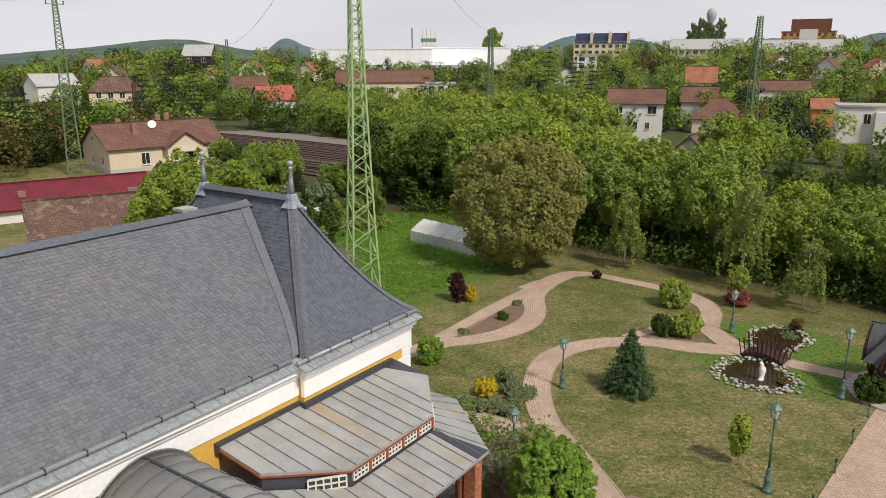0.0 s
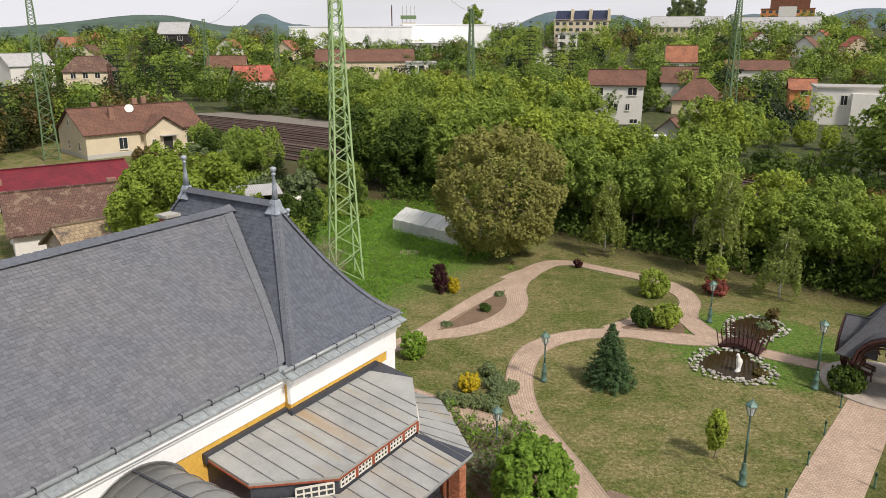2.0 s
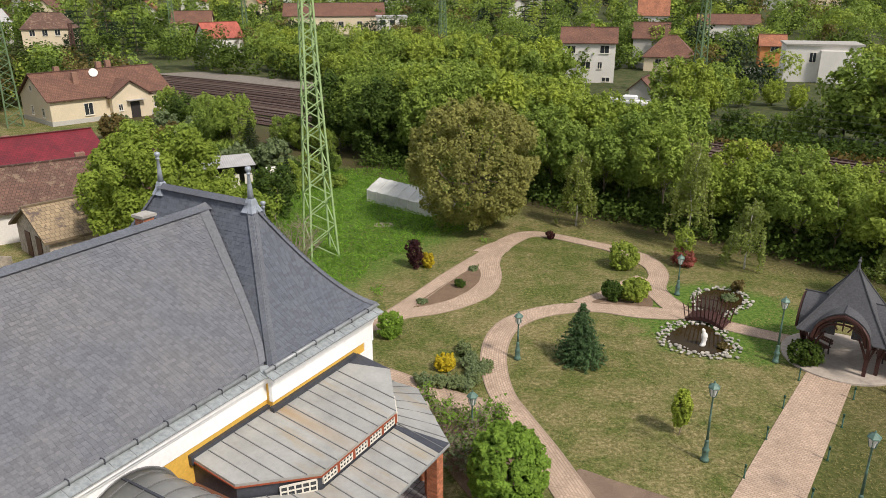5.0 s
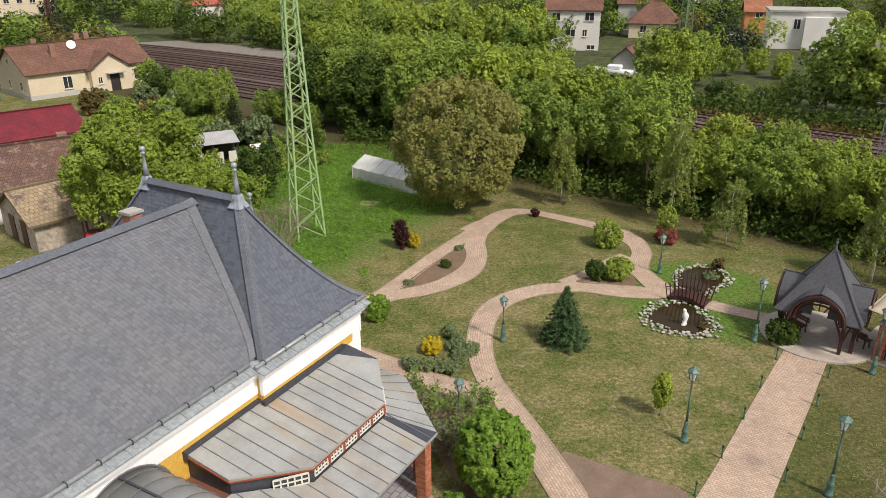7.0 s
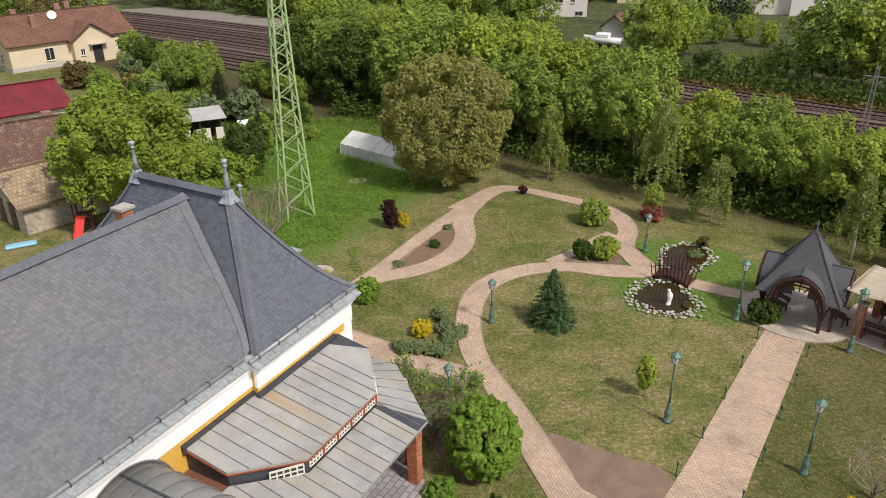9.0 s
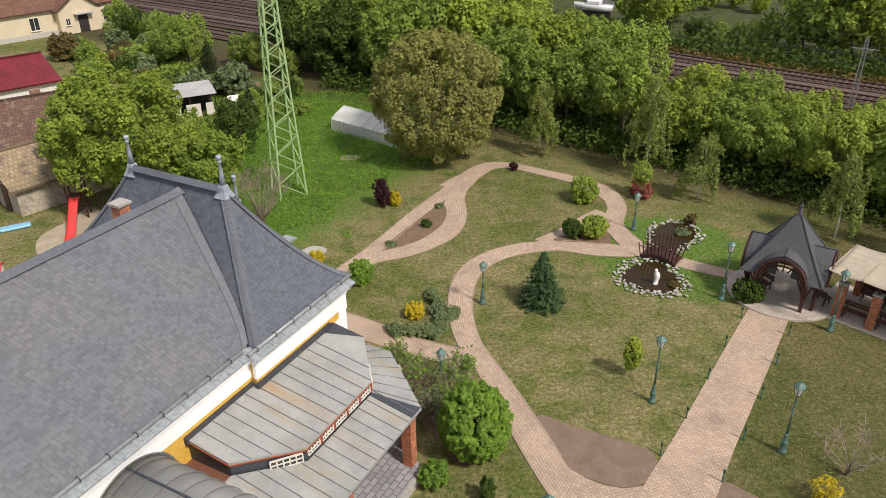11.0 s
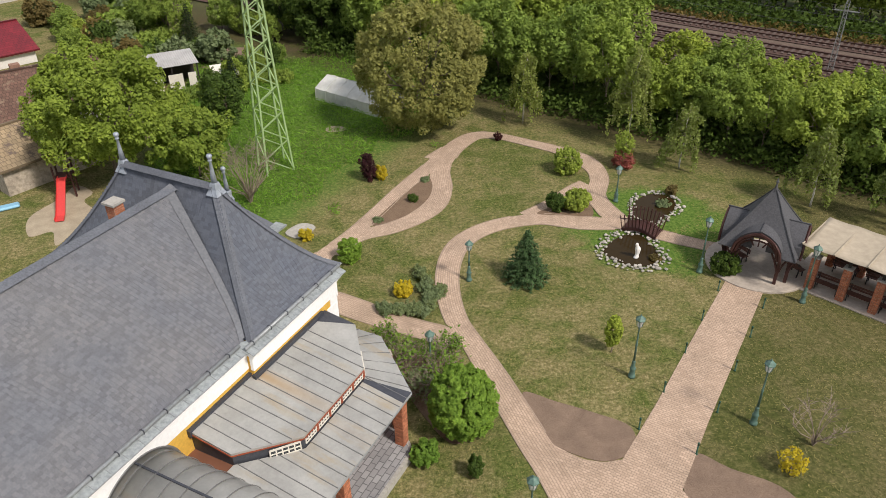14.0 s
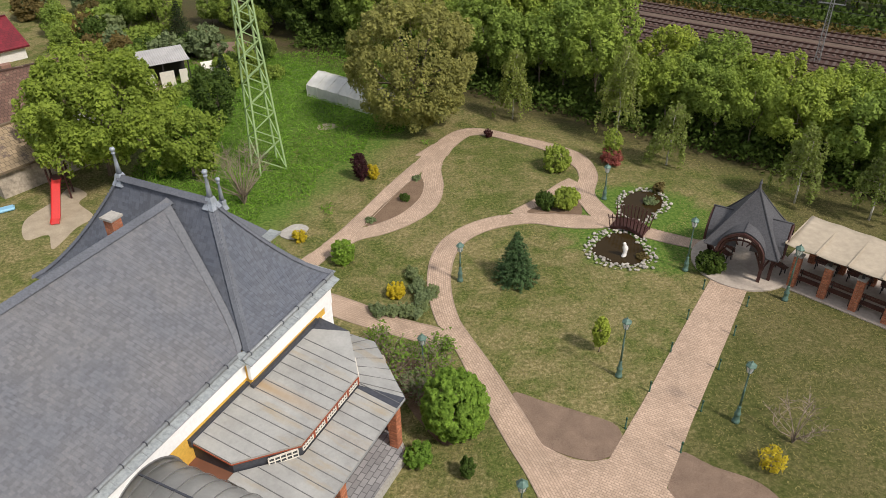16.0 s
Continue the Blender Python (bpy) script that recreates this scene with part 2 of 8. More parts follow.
    c = mix(n, l, pm.outputs[0], c, rank)
    rough = ramp(n, l, n2, [(0.3, (0.030, 0.048, 0.016)), (0.5, (0.066, 0.080, 0.030)), (0.72, (0.14, 0.115, 0.062))])
    c = mix(n, l, far.outputs[0], c, rough)
    c = mix(n, l, 0.6, c, ramp(n, l, n4, [(0.3, (0.72, 0.74, 0.70)), (0.7, (1.15, 1.15, 1.12))]), "MULTIPLY")
    l.new(c, b.inputs["Base Color"])
    bump(n, l, b, n3, 0.3, 0.05)
    return m


def soil_material(name, a, bcol):
    m, n, l, b = shader(name, 0.97, 0, 0.1)
    v = world_coords(n, l)
    f, w = noise_tex(n, l, v, 26, 5, 0.7), noise_tex(n, l, v, 1.4, 5)
    c = ramp(n, l, f, [(0.3, a), (0.7, bcol)])
    l.new(mix(n, l, 0.8, c, ramp(n, l, w, [(0.3, (0.75, 0.75, 0.75)), (0.7, (1.1, 1.1, 1.1))]), "MULTIPLY"), b.inputs["Base Color"])
    bump(n, l, b, f, 0.6, 0.03)
    return m


def zinc_material(name, col, stain=(0.33, 0.22, 0.10)):
    m, n, l, b = shader(name, 0.5, 0.25, 0.5)
    v = coords(n, l)
    info = n.new("ShaderNodeObjectInfo")
    w, f = noise_tex(n, l, v, 0.8, 5, 0.6), noise_tex(n, l, v, 9, 5)
    c = ramp(n, l, w, [(0.3, scaled(col, 0.78)), (0.7, scaled(col, 1.15))])
    c = mix(n, l, 0.5, c, ramp(n, l, f, [(0.3, (0.85, 0.85, 0.85)), (0.7, (1.1, 1.1, 1.1))]), "MULTIPLY")
    sv = coords(n, l, scale=(1.4, 0.28, 1))
    s = noise_tex(n, l, sv, 0.9, 5, 0.6)
    c = mix(n, l, ramp(n, l, s, [(0.58, (0, 0, 0)), (0.75, (0.65, 0.65, 0.65))]), c, stain)
    # one long rust run from the inner corner of the wall
    xyz = n.new("ShaderNodeSeparateXYZ")
    l.new(v, xyz.inputs[0])
    run = n.new("ShaderNodeMath")
    run.operation = "MULTIPLY_ADD"
    l.new(s, run.inputs[0])
    run.inputs[1].default_value = 0.5
    l.new(xyz.outputs[0], run.inputs[2])
    off = n.new("ShaderNodeMath")
    off.operation = "ADD"
    l.new(run.outputs[0], off.inputs[0])
    off.inputs[1].default_value = 5.05
    dist = n.new("ShaderNodeMath")
    dist.operation = "ABSOLUTE"
    l.new(off.outputs[0], dist.inputs[0])
    near = n.new("ShaderNodeMapRange")
    near.inputs[1].default_value, near.inputs[2].default_value = 0.42, 0.05
    l.new(dist.outputs[0], near.inputs[0])
    down = n.new("ShaderNodeMapRange")
    down.inputs[1].default_value, down.inputs[2].default_value = -3.0, 0.2
    down.inputs[3].default_value, down.inputs[4].default_value = 0.15, 0.8
    l.new(xyz.outputs[1], down.inputs[0])
    amount = n.new("ShaderNodeMath")
    amount.operation = "MULTIPLY"
    l.new(near.outputs[0], amount.inputs[0])
    l.new(down.outputs[0], amount.inputs[1])
    c = mix(n, l, amount.outputs[0], c, (0.42, 0.27, 0.12))
    l.new(c, b.inputs["Base Color"])
    bump(n, l, b, w, 0.12, 0.03)
    return m


def brick_piece_material(name, col):
    m, n, l, b = shader(name, 0.9)
    info = n.new("ShaderNodeObjectInfo")
    c = ramp(n, l, info.outputs["Random"], [(0.0, scaled(col, 0.7)), (0.6, col), (1.0, scaled(col, 1.35))])
    f = noise_tex(n, l, world_coords(n, l), 30, 4)
    l.new(mix(n, l, 0.6, c, ramp(n, l, f, [(0.3, (0.75, 0.75, 0.75)), (0.7, (1.15, 1.15, 1.15))]), "MULTIPLY"), b.inputs["Base Color"])
    return m


M_GROUND = ground_material()
M_PAVER = paver_material("clay_pavers")
M_KERB = plain("kerb_stone", (0.36, 0.27, 0.2), 0.9)
M_SOIL = soil_material("bare_soil", (0.15, 0.10, 0.07), (0.30, 0.22, 0.165))
M_BARK_BED = soil_material("bed_soil", (0.13, 0.085, 0.055), (0.27, 0.19, 0.13))
M_SAND = soil_material("play_sand", (0.34, 0.28, 0.2), (0.5, 0.42, 0.31))
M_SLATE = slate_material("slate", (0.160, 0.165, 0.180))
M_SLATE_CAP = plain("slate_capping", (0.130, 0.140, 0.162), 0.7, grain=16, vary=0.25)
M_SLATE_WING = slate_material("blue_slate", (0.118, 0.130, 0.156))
M_LEAD = plain("lead_valley", (0.148, 0.155, 0.170), 0.7, 0.0, grain=12, vary=0.2)
M_ZINC = zinc_material("weathered_zinc", (0.40, 0.395, 0.37), (0.40, 0.30, 0.16))
M_SEAM = plain("zinc_seam", (0.20, 0.20, 0.195), 0.5, 0.2)
M_ZINC_DARK = plain("dark_zinc", (0.07, 0.075, 0.09), 0.5, 0.3)
M_ZINC_PALE = plain("pale_zinc_flashing", (0.37, 0.40, 0.40), 0.45, 0.3, vary=0.25)
M_GUTTER = plain("gutter_metal", (0.33, 0.345, 0.35), 0.45, 0.3)
M_FINIAL = plain("finial_zinc", (0.38, 0.42, 0.47), 0.45, 0.35)
M_WHITE = plain("white_plaster", (0.87, 0.865, 0.85), 0.85, vary=0.06)
M_YELLOW = plain("yellow_plaster", (0.72, 0.43, 0.075), 0.85, vary=0.12)
M_BRICK = brick_piece_material("red_brick", (0.44, 0.165, 0.085))
M_MORTAR = plain("mortar", (0.42, 0.36, 0.30), 0.95)
M_REDWOOD = plain("red_stained_wood", (0.30, 0.07, 0.03), 0.6)
M_CREAM = plain("cream_paint", (0.72, 0.68, 0.6), 0.5, vary=0.08)
M_GLASS_DARK = shader("window_glass", 0.08, 0, 0.8)[0]
M_GLASS_DARK.node_tree.nodes["Principled BSDF"].inputs["Base Color"].default_value = (0.03, 0.035, 0.04, 1)
M_LAMP = plain("green_cast_iron", (0.105, 0.185, 0.150), 0.5, 0.1, vary=0.22, stain=3.0)
M_BOLLARD = plain("dark_green_paint", (0.022, 0.075, 0.045), 0.5, vary=0.15)
M_LAMPGLASS = plain("frosted_lamp_glass", (0.68, 0.70, 0.68), 0.25, vary=0.06, bumpy=0)
M_PYLON = plain("green_painted_steel", (0.33, 0.46, 0.21), 0.6, 0.1)
M_PYLON_OLD = plain("dull_green_steel", (0.13, 0.20, 0.10), 0.7, 0.1)
M_RUSTPOST = plain("rusty_steel", (0.09, 0.045, 0.035), 0.8, 0.2)
M_CONCRETE = plain("concrete", (0.40, 0.38, 0.34), 0.9)
M_PAVFLOOR = plain("pavilion_paving", (0.43, 0.37, 0.31), 0.85, grain=5, vary=0.14)
M_GREYPAVE = tile_material("grey_paving", (0.30, 0.30, 0.31), 0.25, 0.4, 0.85)
M_SHINGLE = plain("dark_bitumen_shingle", (0.085, 0.085, 0.092), 0.8, grain=12, vary=0.25)
M_DARKWOOD = plain("dark_red_wood", (0.062, 0.022, 0.018), 0.6, vary=0.25)
M_BENCHWOOD = plain("brown_bench_wood", (0.10, 0.042, 0.03), 0.55, vary=0.25)
M_CANVAS = plain("beige_canvas", (0.43, 0.365, 0.275), 0.85, grain=3, vary=0.12, stain=0.5)
M_STONE = brick_piece_material("pond_stone", (0.40, 0.37, 0.32))
M_WATER = shader("pond_water", 0.1, 0, 0.08)[0]
M_WATER.node_tree.nodes["Principled BSDF"].inputs["Base Color"].default_value = (0.034, 0.022, 0.008, 1)
M_STATUE = plain("white_stone", (0.8, 0.78, 0.74), 0.7, vary=0.05)
M_BALLAST = soil_material("ballast", (0.065, 0.040, 0.034), (0.150, 0.098, 0.082))
M_BALLAST_EDGE = soil_material("gravel_cess", (0.105, 0.075, 0.060), (0.20, 0.152, 0.122))
M_RAIL = plain("rail_steel", (0.075, 0.04, 0.032), 0.6, 0.4)
M_SLEEPER = plain("concrete_sleeper", (0.115, 0.082, 0.070), 0.9)
M_ROAD = plain("asphalt", (0.16, 0.16, 0.155), 0.9, grain=20)
M_GREYGRAVEL = soil_material("grey_gravel", (0.17, 0.15, 0.125), (0.31, 0.275, 0.235))
M_NET = plain("greenhouse_film", (0.56, 0.56, 0.52), 0.35, grain=1.2, vary=0.14)
M_TILE_BROWN = tile_material("brown_clay_tiles", (0.185, 0.090, 0.060))
M_TILE_OLD = tile_material("old_mossy_tiles", (0.145, 0.080, 0.058), 0.33, 0.25, patch=(0.22, 0.155, 0.105))
M_TILE_PALE = tile_material("bleached_clay_tiles", (0.33, 0.25, 0.155), 0.36, 0.3, patch=(0.13, 0.095, 0.075))
M_TILE_RED = tile_material("crimson_metal_tiles", (0.185, 0.012, 0.020), 0.35, 0.4, 0.5)
M_TILE_ORANGE = tile_material("orange_clay_tiles", (0.38, 0.155, 0.085))
M_TILE_BRIGHTRED = tile_material("bright_red_tiles", (0.46, 0.12, 0.085))
M_ROOF_GREY = plain("grey_sheet_roof", (0.42, 0.41, 0.40), 0.7, grain=1.0, vary=0.12)
M_ROOF_WHITE = plain("white_sheet_roof", (0.82, 0.82, 0.82), 0.6, grain=0.6, vary=0.06)
M_FACTORY = plain("white_cladding", (0.84, 0.84, 0.84), 0.6, grain=0.3, vary=0.05)
M_WALL_CREAM = plain("cream_render", (0.66, 0.56, 0.40), 0.9, vary=0.08)
M_WALL_WHITE = plain("white_render", (0.72, 0.69, 0.64), 0.9, vary=0.08)
M_WALL_GREY = plain("grey_render", (0.48, 0.46, 0.42), 0.9, vary=0.1)
M_WALL_ORANGE = plain("orange_render", (0.6, 0.25, 0.09), 0.9, vary=0.08)
M_WALL_STONE = plain("rubble_wall", (0.42, 0.36, 0.29), 0.95, grain=4, vary=0.35, bumpy=0.6)
M_BLACKWOOD = plain("black_timber", (0.035, 0.03, 0.028), 0.7)
M_SOLAR = plain("solar_panel", (0.03, 0.035, 0.07), 0.2)
M_PLASTIC_RED = plain("red_plastic", (0.62, 0.06, 0.055), 0.35, vary=0.06, bumpy=0)
M_PLASTIC_BLUE = plain("blue_plastic", (0.25, 0.5, 0.68), 0.35, vary=0.06, bumpy=0)
M_WIRE = plain("wire", (0.10, 0.10, 0.10), 0.5, 0.5)
M_CARWHITE = plain("white_car_paint", (0.8, 0.8, 0.8), 0.25, vary=0.02, bumpy=0)
M_TYRE = plain("tyre_rubber", (0.02, 0.02, 0.02), 0.8)
M_BARK = bark("bark", (0.16, 0.125, 0.09))
M_BIRCHBARK = bark("birch_bark", (0.62, 0.60, 0.55))
M_TWIG = bark("grey_twig", (0.30, 0.235, 0.18))
L_ASH = leaf("ash_leaves", (0.100, 0.165, 0.028), (0.315, 0.410, 0.092), 0.24, 1.1)
L_LIME = leaf("fresh_leaves", (0.165, 0.235, 0.031), (0.400, 0.475, 0.098), 0.27, 1.1)
L_MAPLE = leaf("maple_leaves", (0.110, 0.170, 0.027), (0.300, 0.385, 0.068), 0.28, 1.1)
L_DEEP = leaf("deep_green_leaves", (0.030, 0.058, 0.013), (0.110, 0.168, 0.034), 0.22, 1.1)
L_WALNUT = leaf("young_walnut_leaves", (0.150, 0.152, 0.045), (0.400, 0.385, 0.130), 0.30, 1.1)
L_BIRCH = leaf("birch_leaves", (0.150, 0.195, 0.055), (0.340, 0.400, 0.130), 0.4)
L_SPRUCE = leaf("spruce_needles", (0.029, 0.068, 0.029), (0.110, 0.182, 0.074), 0.12)
L_CONIFER = leaf("dark_conifer", (0.014, 0.028, 0.014), (0.04, 0.062, 0.028), 0.12)
L_SHRUB = leaf("shrub_leaves", (0.085, 0.170, 0.026), (0.250, 0.390, 0.066), 0.28, 2.0)
L_RUST = leaf("rusty_leaves", (0.120, 0.092, 0.034), (0.235, 0.180, 0.075), 0.35)
L_PURPLE = leaf("purple_leaves", (0.028, 0.010, 0.014), (0.075, 0.026, 0.03), 0.2)
L_REDLEAF = leaf("red_leaves", (0.17, 0.040, 0.045), (0.36, 0.130, 0.120), 0.3)
L_YELLOW = leaf("yellow_leaves", (0.36, 0.30, 0.014), (0.66, 0.52, 0.05), 0.3)
L_SAGE = leaf("grey_green_herb", (0.115, 0.162, 0.074), (0.257, 0.311, 0.169), 0.25)
L_GRASS = leaf("tall_grass", (0.096, 0.219, 0.025), (0.254, 0.429, 0.067), 0.4)
L_DARKGARDEN = leaf("dark_garden_leaves", (0.020, 0.034, 0.010), (0.075, 0.098, 0.030), 0.18, 0.6)
L_LAWN = leaf("lawn_blades", (0.070, 0.095, 0.022), (0.340, 0.290, 0.145), 0.3, 0.35)

# ---- builders ----
def link_mesh(name, verts, faces, mat, smooth=False):
    me = bpy.data.meshes.new(name)
    me.from_pydata([tuple(v) for v in verts], [], [tuple(f) for f in faces])
    me.materials.append(mat)
    if smooth:
        me.shade_smooth()
    me.update()
    return new(name, me)


def part(name, bm, mat, parent=None, label="", smooth=False):
    """One bmesh as one mesh object under a thing or a part."""
    me = bpy.data.meshes.new(name)
    bmesh.ops.recalc_face_normals(bm, faces=bm.faces)
    bm.to_mesh(me)
    bm.free()
    me.materials.append(mat)
    if smooth:
        me.shade_smooth()
    ob = new(name, me)
    if parent is not None:
        ob.parent = parent
    return tagged(ob, label)


def thing(name, m=None, label="", category="", group="", kind=""):
    ob = new(name)
    if m is not None:
        ob.matrix_basis = m
    return tagged(ob, label, category, group, kind)


def box(bm, x0, x1, y0, y1, z0, z1, m=None, bev=0.0):
    made = bmesh.ops.create_cube(bm, size=1, matrix=Matrix.Translation(((x0 + x1) / 2, (y0 + y1) / 2, (z0 + z1) / 2)) @ Matrix.Diagonal((x1 - x0, y1 - y0, z1 - z0, 1)))
    vs = made["verts"]
    if bev:
        es = list({e for v in vs for e in v.link_edges})
        made = bmesh.ops.bevel(bm, geom=es, offset=bev, segments=1, affect="EDGES")
        vs = made["verts"]
    if m is not None:
        bmesh.ops.transform(bm, matrix=m, verts=vs)
    return vs


def boxed(name, dims, mat, parent=None, m=None, bev=0.0, label=""):
    bm = bmesh.new()
    box(bm, *dims, m, bev)
    return part(name, bm, mat, parent, label)


def beam(bm, a, b, w, h=None):
    """A square bar from a to b."""
    a, b = Vector(a), Vector(b)
    d = b - a
    q = d.to_track_quat("Z", "Y").to_matrix().to_4x4()
    box(bm, -w / 2, w / 2, -(h or w) / 2, (h or w) / 2, 0, d.length, Matrix.Translation(a) @ q)


def lathe(bm, profile, seg=12, m=None):
    """A turned form from (radius, height) pairs."""
    rings = []
    for r, z in profile:
        rings.append([bm.verts.new((r * math.cos(2 * math.pi * k / seg), r * math.sin(2 * math.pi * k / seg), z)) for k in range(seg)])
    for a, b in zip(rings, rings[1:]):
        for k in range(seg):
            bm.faces.new((a[k], a[(k + 1) % seg], b[(k + 1) % seg], b[k]))
    bm.faces.new(rings[0][::-1])
    bm.faces.new(rings[-1])
    if m is not None:
        bmesh.ops.transform(bm, matrix=m, verts=[v for r in rings for v in r])


def tube(bm, pts, r0, r1, seg=6):
    pts = [Vector(p) for p in pts]
    rings = []
    for k, p in enumerate(pts):
        d = (pts[min(k + 1, len(pts) - 1)] - pts[max(k - 1, 0)]).normalized()
        x = d.orthogonal().normalized()
        y = d.cross(x)
        r = r0 + (r1 - r0) * k / max(1, len(pts) - 1)
        rings.append([bm.verts.new(p + r * (math.cos(2 * math.pi * j / seg) * x + math.sin(2 * math.pi * j / seg) * y)) for j in range(seg)])
    for a, b in zip(rings, rings[1:]):
        # match the nearest start so that the skin does not twist
        s = min(range(seg), key=lambda j: (b[j].co - a[0].co).length)
        for j in range(seg):
            bm.faces.new((a[j], a[(j + 1) % seg], b[(j + 1 + s) % seg], b[(j + s) % seg]))
    bm.faces.new(rings[0][::-1])
    bm.faces.new(rings[-1])


def prism(bm, poly, z0, z1):
    lo = [bm.verts.new((x, y, z0)) for x, y in poly]
    hi = [bm.verts.new((x, y, z1)) for x, y in poly]
    bm.faces.new(lo[::-1])
    bm.faces.new(hi)
    for k in range(len(poly)):
        j = (k + 1) % len(poly)
        bm.faces.new((lo[k], lo[j], hi[j], hi[k]))


def slab(bm, pts, thick):
    """A plate whose top is the given ring of 3D points."""
    hi = [bm.verts.new(p) for p in pts]
    lo = [bm.verts.new((p[0], p[1], p[2] - thick)) for p in pts]
    bm.faces.new(hi)
    bm.faces.new(lo[::-1])
    for k in range(len(pts)):
        j = (k + 1) % len(pts)
        bm.faces.new((hi[k], lo[k], lo[j], hi[j]))


def thicken(bm, t):
    """Give an open skin a thickness below it."""
    faces, edges = bm.faces[:], [e for e in bm.edges if e.is_boundary]
    low = {v: bm.verts.new(v.co - Vector((0, 0, t))) for v in bm.verts[:]}
    for e in edges:
        a, b = e.verts
        bm.faces.new((a, b, low[b], low[a]))
    for f in faces:
        bm.faces.new([low[v] for v in reversed(f.verts)])


def spline(pts, step=0.4, closed=False):
    """Catmull-Rom through a few control points."""
    P = [Vector(p) for p in pts]
    n = len(P)
    out = []
    for k in range(n if closed else n - 1):
        a, b, c, d = (P[(k - 1) % n], P[k], P[(k + 1) % n], P[(k + 2) % n]) if closed else (P[max(k - 1, 0)], P[k], P[k + 1], P[min(k + 2, n - 1)])
        m = max(2, int((c - b).length / step))
        for j in range(m):
            t = j / m
            out.append(0.5 * (2 * b + (c - a) * t + (2 * a - 5 * b + 4 * c - d) * t * t + (3 * b - a - 3 * c + d) * t ** 3))
    if not closed:
        out.append(P[-1])
    return out


# ---- ground ----
def smooth01(t):
    t = min(1.0, max(0.0, t))
    return t * t * (3 - 2 * t)


def height(x, y):
    """The land: flat by the house and the railway, rising to the town beyond."""
    q = 0.68 * (x - 45) + 0.73 * (y - 64)
    rise = 20.0 * smooth01((q - 15) / 430) * (0.3 + 0.7 * smooth01((x + 30) / 90))
    return rise + 12.0 * math.exp(-((x + 118) ** 2 + (y - 335) ** 2) / 90.0 ** 2)


def make_ground():
    def axis(near, far, grow, lo):
        out, v, s = [0.0], 0.0, near
        while v < far:
            v += s
            out.append(v)
            if v > lo:
                s *= grow
        return out
    xs = axis(5, 4300, 1.16, 140)
    xs = [-v for v in xs[:0:-1]] + xs
    ys = axis(5, 4300, 1.16, 260)
    ys = [-v for v in axis(8, 4300, 1.4, 40)[:0:-1]] + ys
    nx = len(xs)
    verts = [(x, y, height(x, y)) for y in ys for x in xs]
    faces = [(j * nx + k, j * nx + k + 1, (j + 1) * nx + k + 1, (j + 1) * nx + k) for j in range(len(ys) - 1) for k in range(nx - 1)]
    tagged(link_mesh("ground", verts, faces, M_GROUND, True), "green lawn with dry straw patches, rising to town", "ground", kind="structure")


make_ground()


# ---- paths ----
PATH_MARKS = []  # centre points and widths of all paths


KERBS, PATH_OF = [], []


def ribbon(name, centre, widths, z, mat, label, category, kerb=True):
    """A paved strip along a curve; widths run along it."""
    P = spline(centre, 0.35)
    n = len(P)
    dist, acc = [0.0], 0.0
    for a, b in zip(P, P[1:]):
        acc += (b - a).length
        dist.append(acc)
    L, R, W = [], [], []
    for k, p in enumerate(P):
        d = (P[min(k + 1, n - 1)] - P[max(k - 1, 0)]).normalized()
        s = Vector((-d.y, d.x))
        f = dist[k] / acc * (len(widths) - 1)
        i = min(int(f), len(widths) - 2)
        w = widths[i] + (widths[i + 1] - widths[i]) * (f - i)
        W.append(w)
        PATH_MARKS.append((p, w))
        PATH_OF.append(name)
        L.append(p + s * w / 2)
        R.append(p - s * w / 2)
    bm = bmesh.new()
    uv = bm.loops.layers.uv.new("UVMap")
    va = [bm.verts.new((p.x, p.y, z)) for p in L]
    vb = [bm.verts.new((p.x, p.y, z)) for p in R]
    for k in range(n - 1):
        f = bm.faces.new((vb[k], vb[k + 1], va[k + 1], va[k]))
        for lp, (s, t) in zip(f.loops, ((W[k] / 2, dist[k]), (W[k + 1] / 2, dist[k + 1]), (-W[k + 1] / 2, dist[k + 1]), (-W[k] / 2, dist[k]))):
            lp[uv].uv = (s, t) if name == "path_straight" else (t, s)
    ob = part(name, bm, mat)
    tagged(ob, label, category, kind="structure")
    if kerb:
        KERBS.append((ob, name, P, ((L, 1), (R, -1)), z))
    return ob


PZ = 0.03
ribbon("path_straight", [(19.9, 30.4), (14.9, 24.2), (10.85, 19.15), (8.3, 16.0), (5.0, 11.8)], [1.9, 2.1, 2.2, 2.6, 2.8], PZ + 0.006,
       M_PAVER, "straight path of pinkish clay pavers edged with kerbs", "path", kerb=False)
ribbon("path_loop", [(7.35, 14.0), (6.75, 16.4), (6.25, 18.8), (5.85, 20.3), (5.3, 22.7), (4.45, 26.3), (3.75, 28.9), (3.72, 32.1), (4.4, 34.9), (5.6, 36.6), (7.5, 37.7), (10.1, 38.05), (12.5, 37.25), (15.3, 36.75)],
       [1.35, 1.35, 1.3, 1.3, 1.25, 1.0, 1.1, 1.2, 1.25, 1.2, 1.2, 1.25, 1.5, 1.3], PZ, M_PAVER, "curving path of pinkish clay pavers through the lawn", "path")
ribbon("path_upper", [(9.4, 38.5), (11.6, 40.0), (13.3, 41.5), (14.3, 42.2)], [1.0, 1.0, 1.15, 1.1], PZ - 0.006, M_PAVER, "short branch of clay paver path round a bed", "path")
